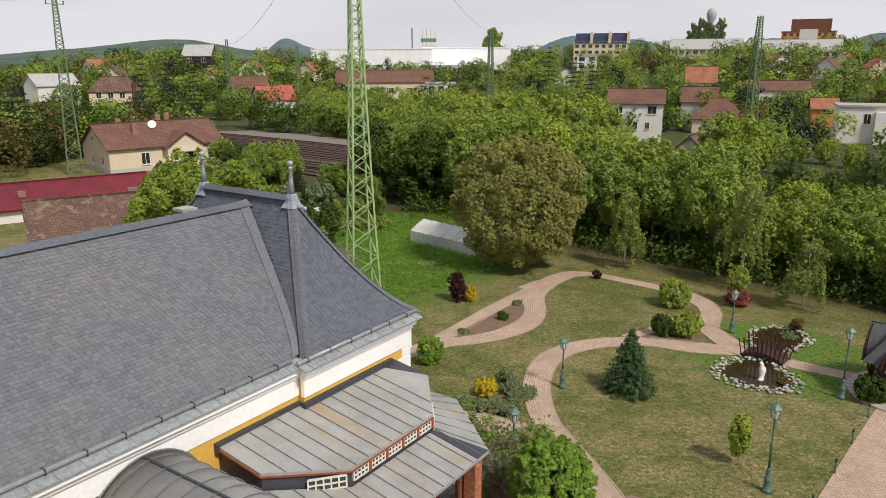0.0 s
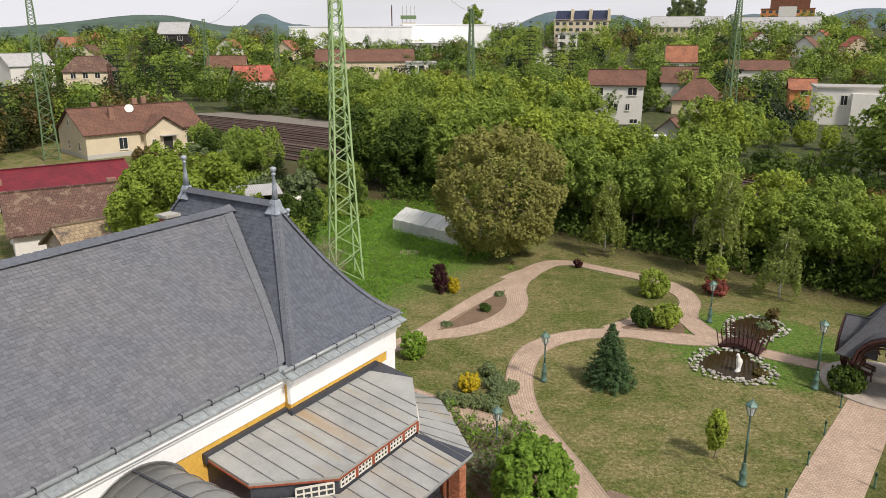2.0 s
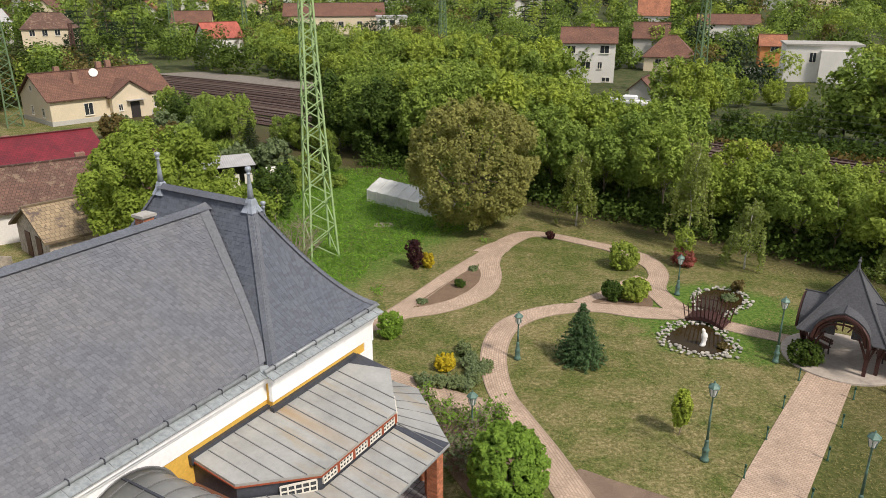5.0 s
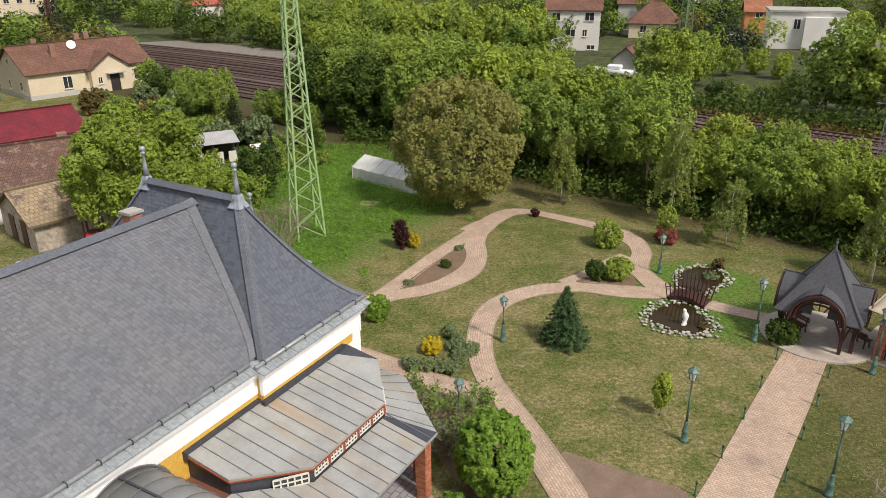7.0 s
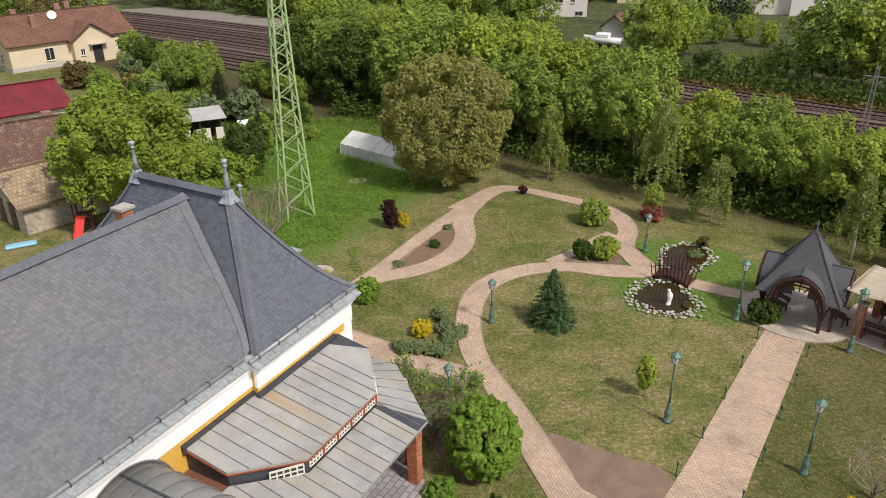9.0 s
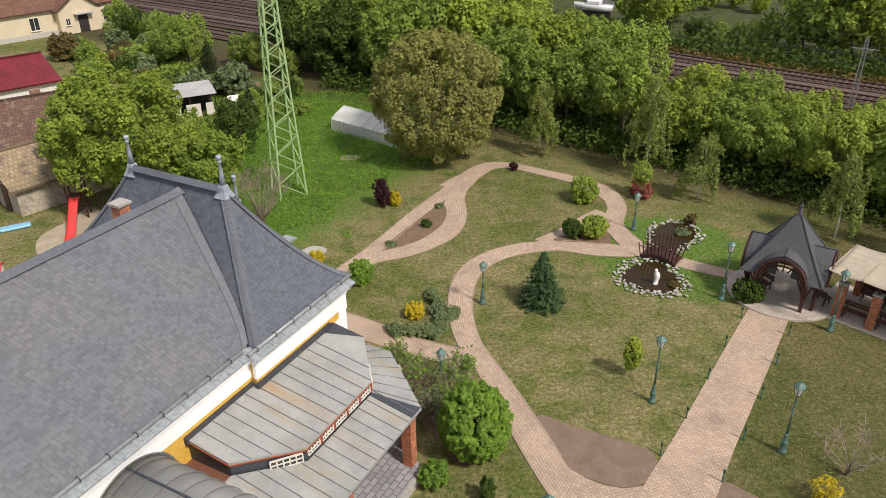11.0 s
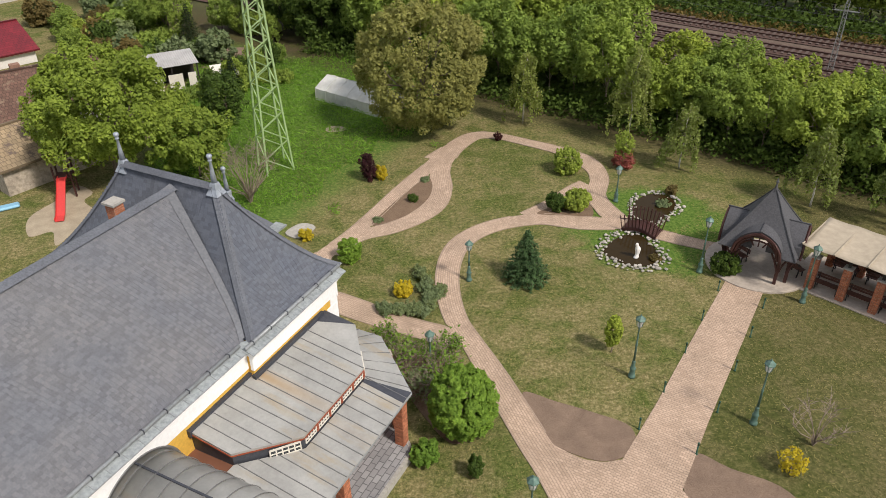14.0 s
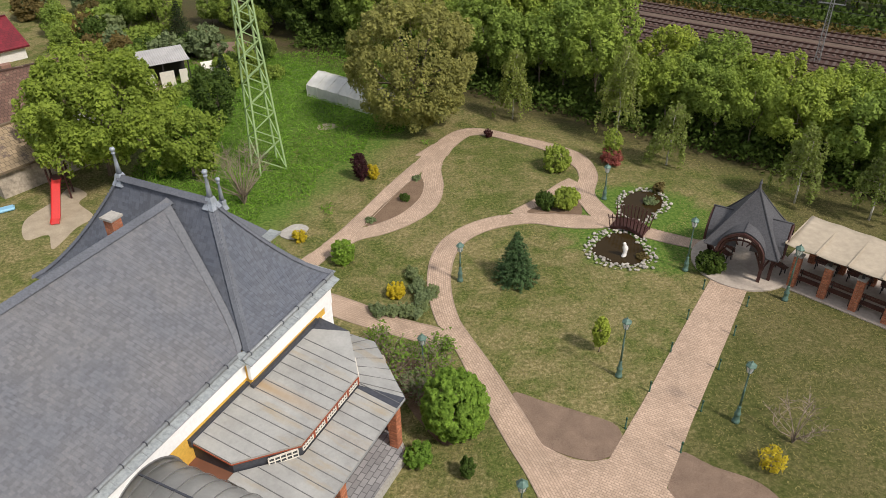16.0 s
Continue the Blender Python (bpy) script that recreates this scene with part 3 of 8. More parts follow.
ribbon("path_far", [(14.9, 36.9), (14.5, 38.8), (14.45, 40.6), (15.4, 43.0), (15.3, 45.2), (13.9, 47.5), (11.6, 49.5), (9.7, 50.9), (8.1, 51.1), (6.5, 49.5), (4.9, 47.2)],
       [1.5, 1.25, 1.2, 1.2, 1.65, 1.1, 1.0, 0.95, 1.3, 1.5, 2.2], PZ + 0.003, M_PAVER, "far loop of clay paver path by the trees", "path")
ribbon("path_west", [(6.1, 49.2), (4.0, 46.0), (2.1, 43.3), (0.35, 40.4), (-1.35, 37.7), (-3.4, 35.1), (-5.6, 32.2)],
       [1.2, 1.1, 0.95, 0.95, 1.0, 1.15, 1.4], PZ - 0.003, M_PAVER, "paver path running beside the teardrop bed", "path")
ribbon("path_teardrop", [(5.6, 48.2), (4.85, 45.6), (4.65, 43.0), (3.95, 40.7), (2.6, 39.2), (1.0, 38.2), (-0.9, 37.6), (-2.6, 36.0)],
       [1.6, 1.3, 1.35, 1.4, 1.35, 1.2, 1.2, 1.2], PZ - 0.009, M_PAVER, "paver path bending round the teardrop bed", "path")
ribbon("path_house", [(-3.3, 31.8), (-1.9, 30.85), (0.8, 28.9), (3.4, 27.4)], [1.5, 1.5, 1.25, 1.3], PZ - 0.012, M_PAVER, "paver path leading to the house wall", "path")
ribbon("path_pavilion", [(16.3, 35.6), (17.9, 34.4), (19.6, 33.3), (20.6, 32.7)], [1.1, 1.05, 0.95, 0.95], PZ - 0.006, M_PAVER, "paver path from the bridge to the pavilion", "path")


def plaza():
    """Where the paths run together."""
    P = [Vector(p) for p in ((5.2, 11.0), (6.0, 15.0), (6.3, 18.6), (6.45, 20.3), (7.05, 19.6), (7.6, 19.15), (8.35, 18.9), (9.1, 18.95), (9.75, 19.25), (10.4, 18.6), (12.1, 19.15), (11.2, 18.1), (10.85, 17.3), (11.1, 16.4), (9.4, 13.6), (8.0, 11.0))]
    bm = bmesh.new()
    uv = bm.loops.layers.uv.new("UVMap")
    f = bm.faces.new([bm.verts.new((p.x, p.y, PZ - 0.004)) for p in P])
    for lp in f.loops:
        x, y = lp.vert.co.x, lp.vert.co.y
        lp[uv].uv = (x * 0.79 - y * 0.62, x * 0.62 + y * 0.79)
    tagged(part("path_junction", bm, M_PAVER), "paved clay junction where the paths meet", "path", kind="structure")


plaza()


def kerbs():
    """Stone edging along both sides of each path, open where another path joins."""
    for ob, name, P, sides, z in KERBS:
        others = [(c, w) for (c, w), who in zip(PATH_MARKS, PATH_OF) if who != name]
        n = len(P)
        for side, sign in sides:
            bm = bmesh.new()
            last = None
            for k, p in enumerate(side):
                inside = any((p - c).length < w / 2 + 0.03 for c, w in others) or (name == "path_loop" and p.y < (20.7 if sign < 0 else 15.0))
                if inside:
                    last = None
                    continue
                d = (P[min(k + 1, n - 1)] - P[max(k - 1, 0)]).normalized()
                q = p + Vector((-d.y, d.x)) * sign * 0.06
                row = [bm.verts.new(v) for v in ((p.x, p.y, z - 0.05), (p.x, p.y, z + 0.012), (q.x, q.y, z + 0.012), (q.x, q.y, z - 0.05))]
                if last:
                    for j in range(3):
                        bm.faces.new((last[j], last[j + 1], row[j + 1], row[j]))
                last = row
            part("kerb", bm, M_KERB, ob)


kerbs()


def bed(name, pts, z, mat, label):
    P = spline(pts, 0.3, True)
    bm = bmesh.new()
    lo = [bm.verts.new((p.x, p.y, z - 0.06)) for p in P]
    hi = [bm.verts.new((p.x, p.y, z)) for p in P]
    for k in range(len(P)):
        j = (k + 1) % len(P)
        bm.faces.new((lo[k], lo[j], hi[j], hi[k]))
    bm.faces.new(hi)
    tagged(part(name, bm, mat), label, "flower bed", kind="structure")


bed("bed_corner", [(6.0, 23.2), (7.3, 22.45), (8.8, 21.55), (10.0, 20.6), (9.7, 19.4), (8.35, 18.95), (6.7, 19.95), (6.1, 21.4)], 0.029, M_SOIL, "bare brown gravel bed where two paths meet")
bed("bed_east", [(12.1, 18.9), (13.1, 18.0), (14.8, 16.6), (15.2, 13.6), (12.4, 14.0), (10.95, 16.4), (11.2, 17.9)], 0.024, M_SOIL, "bare brown soil bed beside the straight path")
bed("bed_teardrop", [(-0.1, 38.75), (1.65, 41.75), (3.0, 43.7), (3.95, 44.5), (4.1, 43.6), (3.85, 42.2), (3.2, 40.9), (1.8, 39.4)], 0.036, M_BARK_BED, "teardrop bed of bare soil inside the path")
bed("bed_triangle", [(10.15, 38.7), (11.5, 39.55), (13.2, 40.3), (13.75, 39.4), (13.4, 37.9), (12.0, 38.2)], 0.032, M_BARK_BED, "three-cornered planted bed between paths")
bed("bed_house", [(0.0, 26.9), (1.2, 26.5), (2.7, 25.6), (3.6, 24.0), (3.9, 21.6), (2.6, 20.6), (1.5, 22.4), (0.6, 24.8)], 0.02, M_BARK_BED, "overgrown brown soil border beside the house")
bed("bed_bare_patch", [(-3.1, 53.6), (-2.2, 53.4), (-1.6, 53.9), (-2.0, 54.5), (-3.0, 54.5)], 0.03, M_SAND, "round patch of bare sandy soil in meadow")
bed("bed_slab", [(-5.3, 38.45), (-4.35, 39.45), (-3.5, 38.85), (-4.4, 37.7)], 0.08, M_CONCRETE, "worn square concrete slab beside the house")
bed("bed_playground", [(-21.4, 42.6), (-20.6, 40.2), (-19.4, 40.6), (-18.6, 38.9), (-17.9, 41.2), (-17.2, 42.5), (-18.6, 44.4), (-18.4, 45.6), (-19.8, 46.8), (-20.3, 45.0)], 0.03, M_SAND, "worn sandy ground round the slide")
bed("bed_yard_left", [(-15.5, 71.5), (-12.0, 69.0), (-9.0, 71.5), (-9.5, 76.0), (-14.0, 76.5)], 0.03, M_SOIL, "bare brown yard behind the shed")

# ---- the house with the slate roof ----
HOUSE = thing("manor_house", pose(-1.40, 24.71, 0, 0, 0, 56.8), "white and yellow house with a steep slate roof", "house")
EAVE, EAVE_M = 6.26, 6.27  # roof foot of the wing and of the long range
WING_V, MAIN_V = 0.23, 0.53  # roof foot, measured back from the wing's outer edge
MAIN_RIDGE_V, MAIN_RIDGE_Z = 5.25, 10.15
WING_L, WING_R, WING_BACK = -5.76, 0.0, 11.5
WING_RIDGE_Z, WA, WB = 10.47, 3.33, 7.90
MAIN_END = -27.0


def walls():
    bm = bmesh.new()
    box(bm, MAIN_END, WING_L + 0.25, 0.47, 9.6, 0, EAVE_M - 0.35)
    box(bm, WING_L + 0.25, WING_R - 0.3, 0.21, WING_BACK - 0.4, 0, EAVE - 0.45)
    part("wall", bm, M_YELLOW, HOUSE, "yellow plaster wall")
    # white frieze and stepped cornice in front of the yellow field
    for u0, u1, v, ez, base in ((MAIN_END, WING_L + 0.25, 0.47, EAVE_M, 5.14), (WING_L + 0.22, WING_R - 0.26, 0.21, EAVE, 5.12)):
        boxed("frieze", (u0, u1, v - 0.05, v + 0.1, base, ez - 0.53), M_WHITE, HOUSE, None, 0.01, "white plaster frieze")
        boxed("cornice", (u0 - 0.02, u1 + 0.04, v - 0.13, v + 0.1, ez - 0.52, ez - 0.365), M_WHITE, HOUSE, None, 0.015, "white plaster cornice")
        boxed("cornice_crown", (u0 - 0.05, u1 + 0.12, v - 0.25, v + 0.1, ez - 0.36, ez - 0.19), M_WHITE, HOUSE, None, 0.02)
    boxed("end_frieze", (WING_R - 0.32, WING_R - 0.22, 0.15, WING_BACK - 0.35, 5.0, EAVE - 0.15), M_WHITE, HOUSE)
    for k in range(13):
        z = 0.2 + k * 0.38
        d = 0.72 if k % 2 else 0.48
        boxed("quoin", (WING_R - 0.26 - d, WING_R - 0.25, 0.17, 0.21 + d, z, z + 0.368), M_WHITE, HOUSE, None, 0.012)


walls()


def flare(t):
    """Bell-cast of the wing roof: rise over run, flat at the foot and steep above."""
    return 0.70 * t ** 1.6 + 0.30 * t


def wing_z(t):
    return EAVE + 0.02 + (WING_RIDGE_Z - EAVE) * flare(t)


def wing_t(z):
    """How far up the wing's slope a height lies."""
    lo, hi = 0.0, 1.0
    for _ in range(30):
        mid = (lo + hi) / 2
        lo, hi = (mid, hi) if wing_z(mid) < z else (lo, mid)
    return lo


# wing roof facets as functions: along (0..1) and up (0..1) -> point
WU0, WU1 = -5.32, WING_R + 0.22
WV0, WV1 = WING_V, WING_BACK
WMID = -2.60


def facet_front(s, t):
    a, b = WU0 + (WMID - WU0) * t, WU1 + (WMID - WU1) * t
    return Vector((a + (b - a) * s, WV0 + (WA - WV0) * t, wing_z(t)))


def facet_back(s, t):
    a, b = WU0 + (WMID - WU0) * t, WU1 + (WMID - WU1) * t
    return Vector((b + (a - b) * s, WV1 + (WB - WV1) * t, wing_z(t)))


def facet_right(s, t):
    a, b = WV0 + (WA - WV0) * t, WV1 + (WB - WV1) * t
    return Vector((WU1 + (WMID - WU1) * t, a + (b - a) * s, wing_z(t)))


def facet_left(s, t):
    a, b = WV0 + (WA - WV0) * t, WV1 + (WB - WV1) * t
    return Vector((WU0 + (WMID - WU0) * t, b + (a - b) * s, wing_z(t)))


def main_right(s, t):
    z = EAVE_M + 0.02 + (MAIN_RIDGE_Z - EAVE_M) * (0.88 * t + 0.12 * t * t)
    u1 = WU0 - 0.10 + (WMID - WU0) * wing_t(z) - 0.12 * t
    return Vector((MAIN_END + (u1 - MAIN_END) * s, MAIN_V + (MAIN_RIDGE_V - MAIN_V) * t, z))


def main_left(s, t):
    p = main_right(1 - s, t)
    return Vector((p.x, 2 * MAIN_RIDGE_V - p.y, p.z))


def roof_skin(fn, rows=10, cols=2):
    bm = bmesh.new()
    g = [[bm.verts.new(fn(i / cols, j / rows) - Vector((0, 0, 0.03))) for i in range(cols + 1)] for j in range(rows + 1)]
    for a, b in zip(g, g[1:]):
        for i in range(cols):
            if (a[i].co - a[i + 1].co).length < 1e-5 or (b[i].co - b[i + 1].co).length < 1e-4:
                bm.faces.new((a[i], a[i + 1], b[i]))
            else:
                bm.faces.new((a[i], a[i + 1], b[i + 1], b[i]))
    return bm


def slates(fn, row, width, keep, rng, skip=None):
    """Slates in courses on a facet: lists of (matrix corner points) split into near pieces and the rest."""
    L = sum((fn(0.5, (k + 1) / 40) - fn(0.5, k / 40)).length for k in range(40))
    rows = int(L / row)
    near, far = [], []
    for r in range(rows):
        t0, t1 = r / rows, min(1.0, (r + 1.45) / rows)
        W = (fn(1, t0) - fn(0, t0)).length
        if W < 0.1:
            continue
        n = max(1, int(W / width))
        off = 0.5 if r % 2 else 0.0
        for k in range(-1, n + 1):
            s0, s1 = (k + off + 0.02) / n, (k + off + 0.98) / n
            s0, s1 = max(0.0, s0), min(1.0, s1)
            if (s1 - s0) * n < 0.12:
                continue
            W1 = (fn(1, t1) - fn(0, t1)).length
            a, b = fn(s0, t0), fn(s1, t0)
            # the sides of a slate run straight up the slope
            up = (fn(0.5, t1) - fn(0.5, t0))
            along = (b - a).normalized()
            up = up - along * up.dot(along)
            c, d = b + up, a + up
            nrm = along.cross(up).normalized()
            if nrm.z < 0:
                nrm = -nrm
            lift = 0.13 * row + rng.uniform(-0.004, 0.007)
            jog = rng.uniform(-0.006, 0.006)
            a, b = a - up.normalized() * jog, b - up.normalized() * jog
            quad = (a + nrm * lift, b + nrm * (lift + rng.uniform(-0.003, 0.003)), c + nrm * 0.002, d + nrm * 0.002, a, b)
            if skip and skip((a + b + c + d) / 4):
                continue
            (near if keep((a + c) / 2) else far).append(quad)
    return near, far


def slate_mesh(quads):
    vs, fs = [], []
    for q in quads:
        k = len(vs)
        vs += list(q)
        fs += [(k, k + 1, k + 2, k + 3), (k + 4, k + 5, k + 1, k), (k, k + 3, k + 4), (k + 1, k + 5, k + 2)]
    return vs, fs


def ridge_caps(fn_pts, w, parent, name="ridge_cap", seg=0.3):
    """Overlapping capping plates along a line, each a piece."""
    pts = [Vector(p) for p in fn_pts]
    path = [pts[0]]
    for a, b in zip(pts, pts[1:]):
        n = max(1, round((b - a).length / seg))
        path += [a.lerp(b, (k + 1) / n) for k in range(n)]
    for a, b in zip(path, path[1:]):
        d = b - a
        q = a + d * 1.15
        side = d.cross(Vector((0, 0, 1))).normalized() * w
        drop = Vector((0, 0, -w * 0.62))
        lift = Vector((0, 0, 0.05))
        p2 = Vector((0, 0, 0.022))
        bm = bmesh.new()
        e, f = bm.verts.new(a + lift + p2), bm.verts.new(q + lift)
        for sg in (1, -1):
            bm.faces.new((e, f, bm.verts.new(q + lift + side * sg + drop), bm.verts.new(a + lift + p2 + side * sg + drop)))
        part(name, bm, M_SLATE_CAP, parent)


ROOFS = {}
rng = random.Random(5)
for nm, fn in (("main_roof", main_right), ("main_roof_rear", main_left), ("wing_roof_front", facet_front), ("wing_roof_end", facet_right), ("wing_roof_side", facet_left), ("wing_roof_rear", facet_back)):
    ROOFS[nm] = part(nm, roof_skin(fn, 12, 24 if "main" in nm else 6), M_SLATE_CAP, HOUSE, "dark grey slate slope")


def under_main(p):
    """Wing slates hidden under the main roof."""
    return p.x < WMID and MAIN_V < p.y < 2 * MAIN_RIDGE_V - MAIN_V and p.z < EAVE_M + (MAIN_RIDGE_Z - EAVE_M) * (1 - abs(p.y - MAIN_RIDGE_V) / (MAIN_RIDGE_V - MAIN_V)) - 0.15


# hips, valleys and ridge
hip_a = [facet_front(1, k / 8) for k in range(9)]
hip_b = [facet_front(0, k / 8) for k in range(9)]
hip_c = [facet_back(0, k / 8) for k in range(9)]
hip_d = [facet_back(1, k / 8) for k in range(9)]
for hp in (hip_a, hip_c, hip_d):
    ridge_caps(hp, 0.17, HOUSE, "hip_cap", 0.2)
ridge_caps(hip_b, 0.17, HOUSE, "hip_cap", 0.2)
ridge_caps([facet_front(0.5, 1), facet_back(0.5, 1)], 0.24, HOUSE, "ridge_cap", 0.17)
ridge_caps([(MAIN_END, MAIN_RIDGE_V, MAIN_RIDGE_Z + 0.01), (WMID - 0.3, MAIN_RIDGE_V, MAIN_RIDGE_Z + 0.01)], 0.26, HOUSE, "ridge_cap", 0.3)
# the valley where the main slope meets the wing
bm = bmesh.new()
va, vb, vc = [], [], []
for k in range(13):
    t = k / 12
    p = main_right(1, t)
    n = Vector((0.0, 0.0, 0.035))
    va.append(bm.verts.new(p + n + Vector((-0.20 - 0.14 * t, 0.0, 0.02))))
    vb.append(bm.verts.new(p + n + Vector((0.06, 0.0, 0.07))))
    vc.append(bm.verts.new(p + Vector((0.13, 0.0, -0.14))))
for k in range(12):
    bm.faces.new((va[k], vb[k], vb[k + 1], va[k + 1]))
    bm.faces.new((vb[k], vc[k], vc[k + 1], vb[k + 1]))
part("valley_flashing", bm, M_LEAD, HOUSE, "dark lead valley")


# eaves: pale zinc apron, gutter with straps
def eave_line(u0, u1, v, z, name):
    """Pale zinc sheet from the roof foot out over the cornice, with the gutter lying on it."""
    bm = bmesh.new()
    slab(bm, [(u0, v + 0.12, z + 0.03), (u0, v - 0.40, z - 0.13), (u1, v - 0.40, z - 0.13), (u1, v + 0.12, z + 0.03)], 0.04)
    apron = part("eave_apron", bm, M_ZINC_PALE, HOUSE, "pale zinc sheet along the eaves")
    n = int((u1 - u0) / 0.62)
    for k in range(n):
        u = u0 + (k + 0.5) * (u1 - u0) / n
        bm = bmesh.new()
        beam(bm, (u, v - 0.39, z - 0.115), (u, v - 0.02, z - 0.005), 0.018, 0.025)
        part("seam", bm, M_GUTTER, apron)
    bm = bmesh.new()
    tube(bm, [(u0, v - 0.07, z + 0.045), (u1, v - 0.07, z + 0.045)], 0.07, 0.07, 8)
    g = part("gutter", bm, M_GUTTER, HOUSE, "grey metal gutter", True)
    n = int((u1 - u0) / 0.95)
    for k in range(n):
        u = u0 + (k + 0.4) * (u1 - u0) / n
        boxed("gutter_strap", (u - 0.014, u + 0.014, v - 0.15, v + 0.02, z - 0.03, z + 0.122), M_ZINC_DARK, g)


eave_line(MAIN_END, WING_L + 0.04, MAIN_V, EAVE_M, "main")
eave_line(WING_L + 0.0, WING_R + 0.05, WING_V, EAVE, "wing")
bm = bmesh.new()
slab(bm, [(WU1 - 0.2, WV0, EAVE + 0.03), (WU1 + 0.16, WV0, EAVE - 0.05), (WU1 + 0.16, WV1, EAVE - 0.05), (WU1 - 0.2, WV1, EAVE + 0.03)], 0.05)
part("eave_apron", bm, M_ZINC_PALE, HOUSE)


bm = bmesh.new()
slab(bm, [(WING_L - 0.05, MAIN_V + 0.15, EAVE_M + 0.06), (WING_L - 0.05, 0.10, EAVE_M - 0.12), (WU0 + 0.05, -0.13, EAVE - 0.12), (WU0 + 0.05, WING_V + 0.15, EAVE + 0.04)], 0.05)
part("corner_flashing", bm, M_ZINC_PALE, HOUSE, "pale zinc sheet in the inner corner")


def finial(u, v, z, h, skirt=0.27):
    """A zinc spire: folded square skirt over the hips, tapering shaft, ring and ball."""
    bm = bmesh.new()
    rings = []
    for r, dz in ((skirt, -0.34), (skirt * 0.62, -0.12), (0.125, 0.08), (0.10, 0.14)):
        rings.append([bm.verts.new((u + r * a, v + r * b, z + dz)) for a, b in ((1, 1), (-1, 1), (-1, -1), (1, -1))])
    for a, b in zip(rings, rings[1:]):
        for k in range(4):
            bm.faces.new((a[k], a[(k + 1) % 4], b[(k + 1) % 4], b[k]))
    sk = part("finial", bm, M_FINIAL, HOUSE, "zinc ball finial")
    bm = bmesh.new()
    lathe(bm, [(0.115, 0.12), (0.075, h * 0.45), (0.045, h * 0.76), (0.08, h * 0.78), (0.08, h * 0.81), (0.04, h * 0.83), (0.085, h * 0.87), (0.115, h * 0.925), (0.085, h * 0.98), (0.01, h)], 10, Matrix.Translation((u, v, z)))
    part("spire", bm, M_FINIAL, sk, "", True)


finial(WMID, WA, WING_RIDGE_Z, 1.25)
finial(WMID, WB, WING_RIDGE_Z, 1.25)


# small end projection with its own hipped roof and finial
boxed("end_bay_wall", (-0.4, 1.62, 4.9, 7.0, 0, 6.05), M_WHITE, HOUSE)
bm = bmesh.new()
e0, e1, ez, ep = 4.85, 7.2, 6.12, 7.75
tip = bm.verts.new((0.45, 5.74, ep))
inn = bm.verts.new((-1.4, 5.74, ep))
ring = [bm.verts.new(p) for p in ((-0.4, e0, ez), (1.88, e0, ez), (1.88, e1, ez), (-0.4, e1, ez))]
for f in ((ring[0], ring[1], tip, inn), (ring[1], ring[2], tip), (ring[2], ring[3], inn, tip), (ring[3], ring[0], inn)):
    bm.faces.new(f)
part("end_bay_roof", bm, M_SLATE_CAP, HOUSE, "small slate hip roof")
finial(0.36, 5.76, 8.2, 1.22, 0.18)
boxed("end_bay_apron", (1.15, 2.1, 4.3, 4.9, 6.02, 6.10), M_ZINC_PALE, HOUSE)


# chimney
def chimney(parent, x, y, z0, z1, w, d, m):
    ch = boxed("chimney", (x - w / 2, x + w / 2, y - d / 2, y + d / 2, z0, z1), M_MORTAR, parent, label="red brick chimney")
    boxed("chimney_cap", (x - w / 2 - 0.07, x + w / 2 + 0.07, y - d / 2 - 0.07, y + d / 2 + 0.07, z1, z1 + 0.09), M_CONCRETE, ch)
    brick_skin(ch, x - w / 2, x + w / 2, y - d / 2, y + d / 2, z1 - 0.75, z1)
    return ch


BRICK_ME = {}


def brick_mesh(l, w):
    key = (round(l, 2), round(w, 2))
    if key not in BRICK_ME:
        bm = bmesh.new()
        box(bm, -l / 2, l / 2, -w / 2, w / 2, -0.032, 0.032)
        me = bpy.data.meshes.new("brick")
        bm.to_mesh(me)
        bm.free()
        me.materials.append(M_BRICK)
        BRICK_ME[key] = me
    return BRICK_ME[key]


def brick_skin(parent, x0, x1, y0, y1, z0, z1, course=0.077):
    """Bricks standing 8 mm proud round a square pier, in bond."""
    n = int((z1 - z0) / course)
    for k in range(n):
        z = z0 + (k + 0.5) * course
        for face in range(4):
            along0, along1 = (x0, x1) if face % 2 == 0 else (y0, y1)
            L = along1 - along0
            cuts = [0, 0.5, 1] if (k + face) % 2 else [0, 0.26, 0.76, 1]
            for a, b in zip(cuts, cuts[1:]):
                l = (b - a) * L - 0.012
                me = brick_mesh(l, 0.03)
                ob = new("brick", me)
                c = along0 + (a + b) / 2 * L
                if face % 2 == 0:
                    ob.matrix_basis = pose(c, (y0 if face == 0 else y1) + (0.007 if face == 0 else -0.007), z)
                else:
                    ob.matrix_basis = pose((x1 if face == 1 else x0) + (-0.007 if face == 1 else 0.007), c, z, 0, 0, 90)
                ob.parent = parent


chimney(HOUSE, -4.61, 6.4, 8.0, 10.02, 0.44, 0.44, None)

# ---- veranda: raised zinc roof with clerestory over a wider skirt roof ----
VC = -4.87  # its middle


def oct_ring(half, chamfer_u, front, chamfer_v):
    """Half an octagon against the wall: back, sides and cut corners."""
    return [(VC + half, 0.5), (VC + half, front + chamfer_v), (VC + half - chamfer_u, front), (VC - half + chamfer_u, front), (VC - half, front + chamfer_v), (VC - half, 0.5)]


UP = oct_ring(3.72, 1.83, -2.74, 1.5)
LOW = oct_ring(4.72, 2.38, -4.48, 2.75)
Z_BACK, Z_FRONT, Z_TOP, Z_EAVE = 4.80, 4.36, 3.80, 3.46


def up_z(v):
    return Z_BACK + (Z_FRONT - Z_BACK) * (v / -2.74)


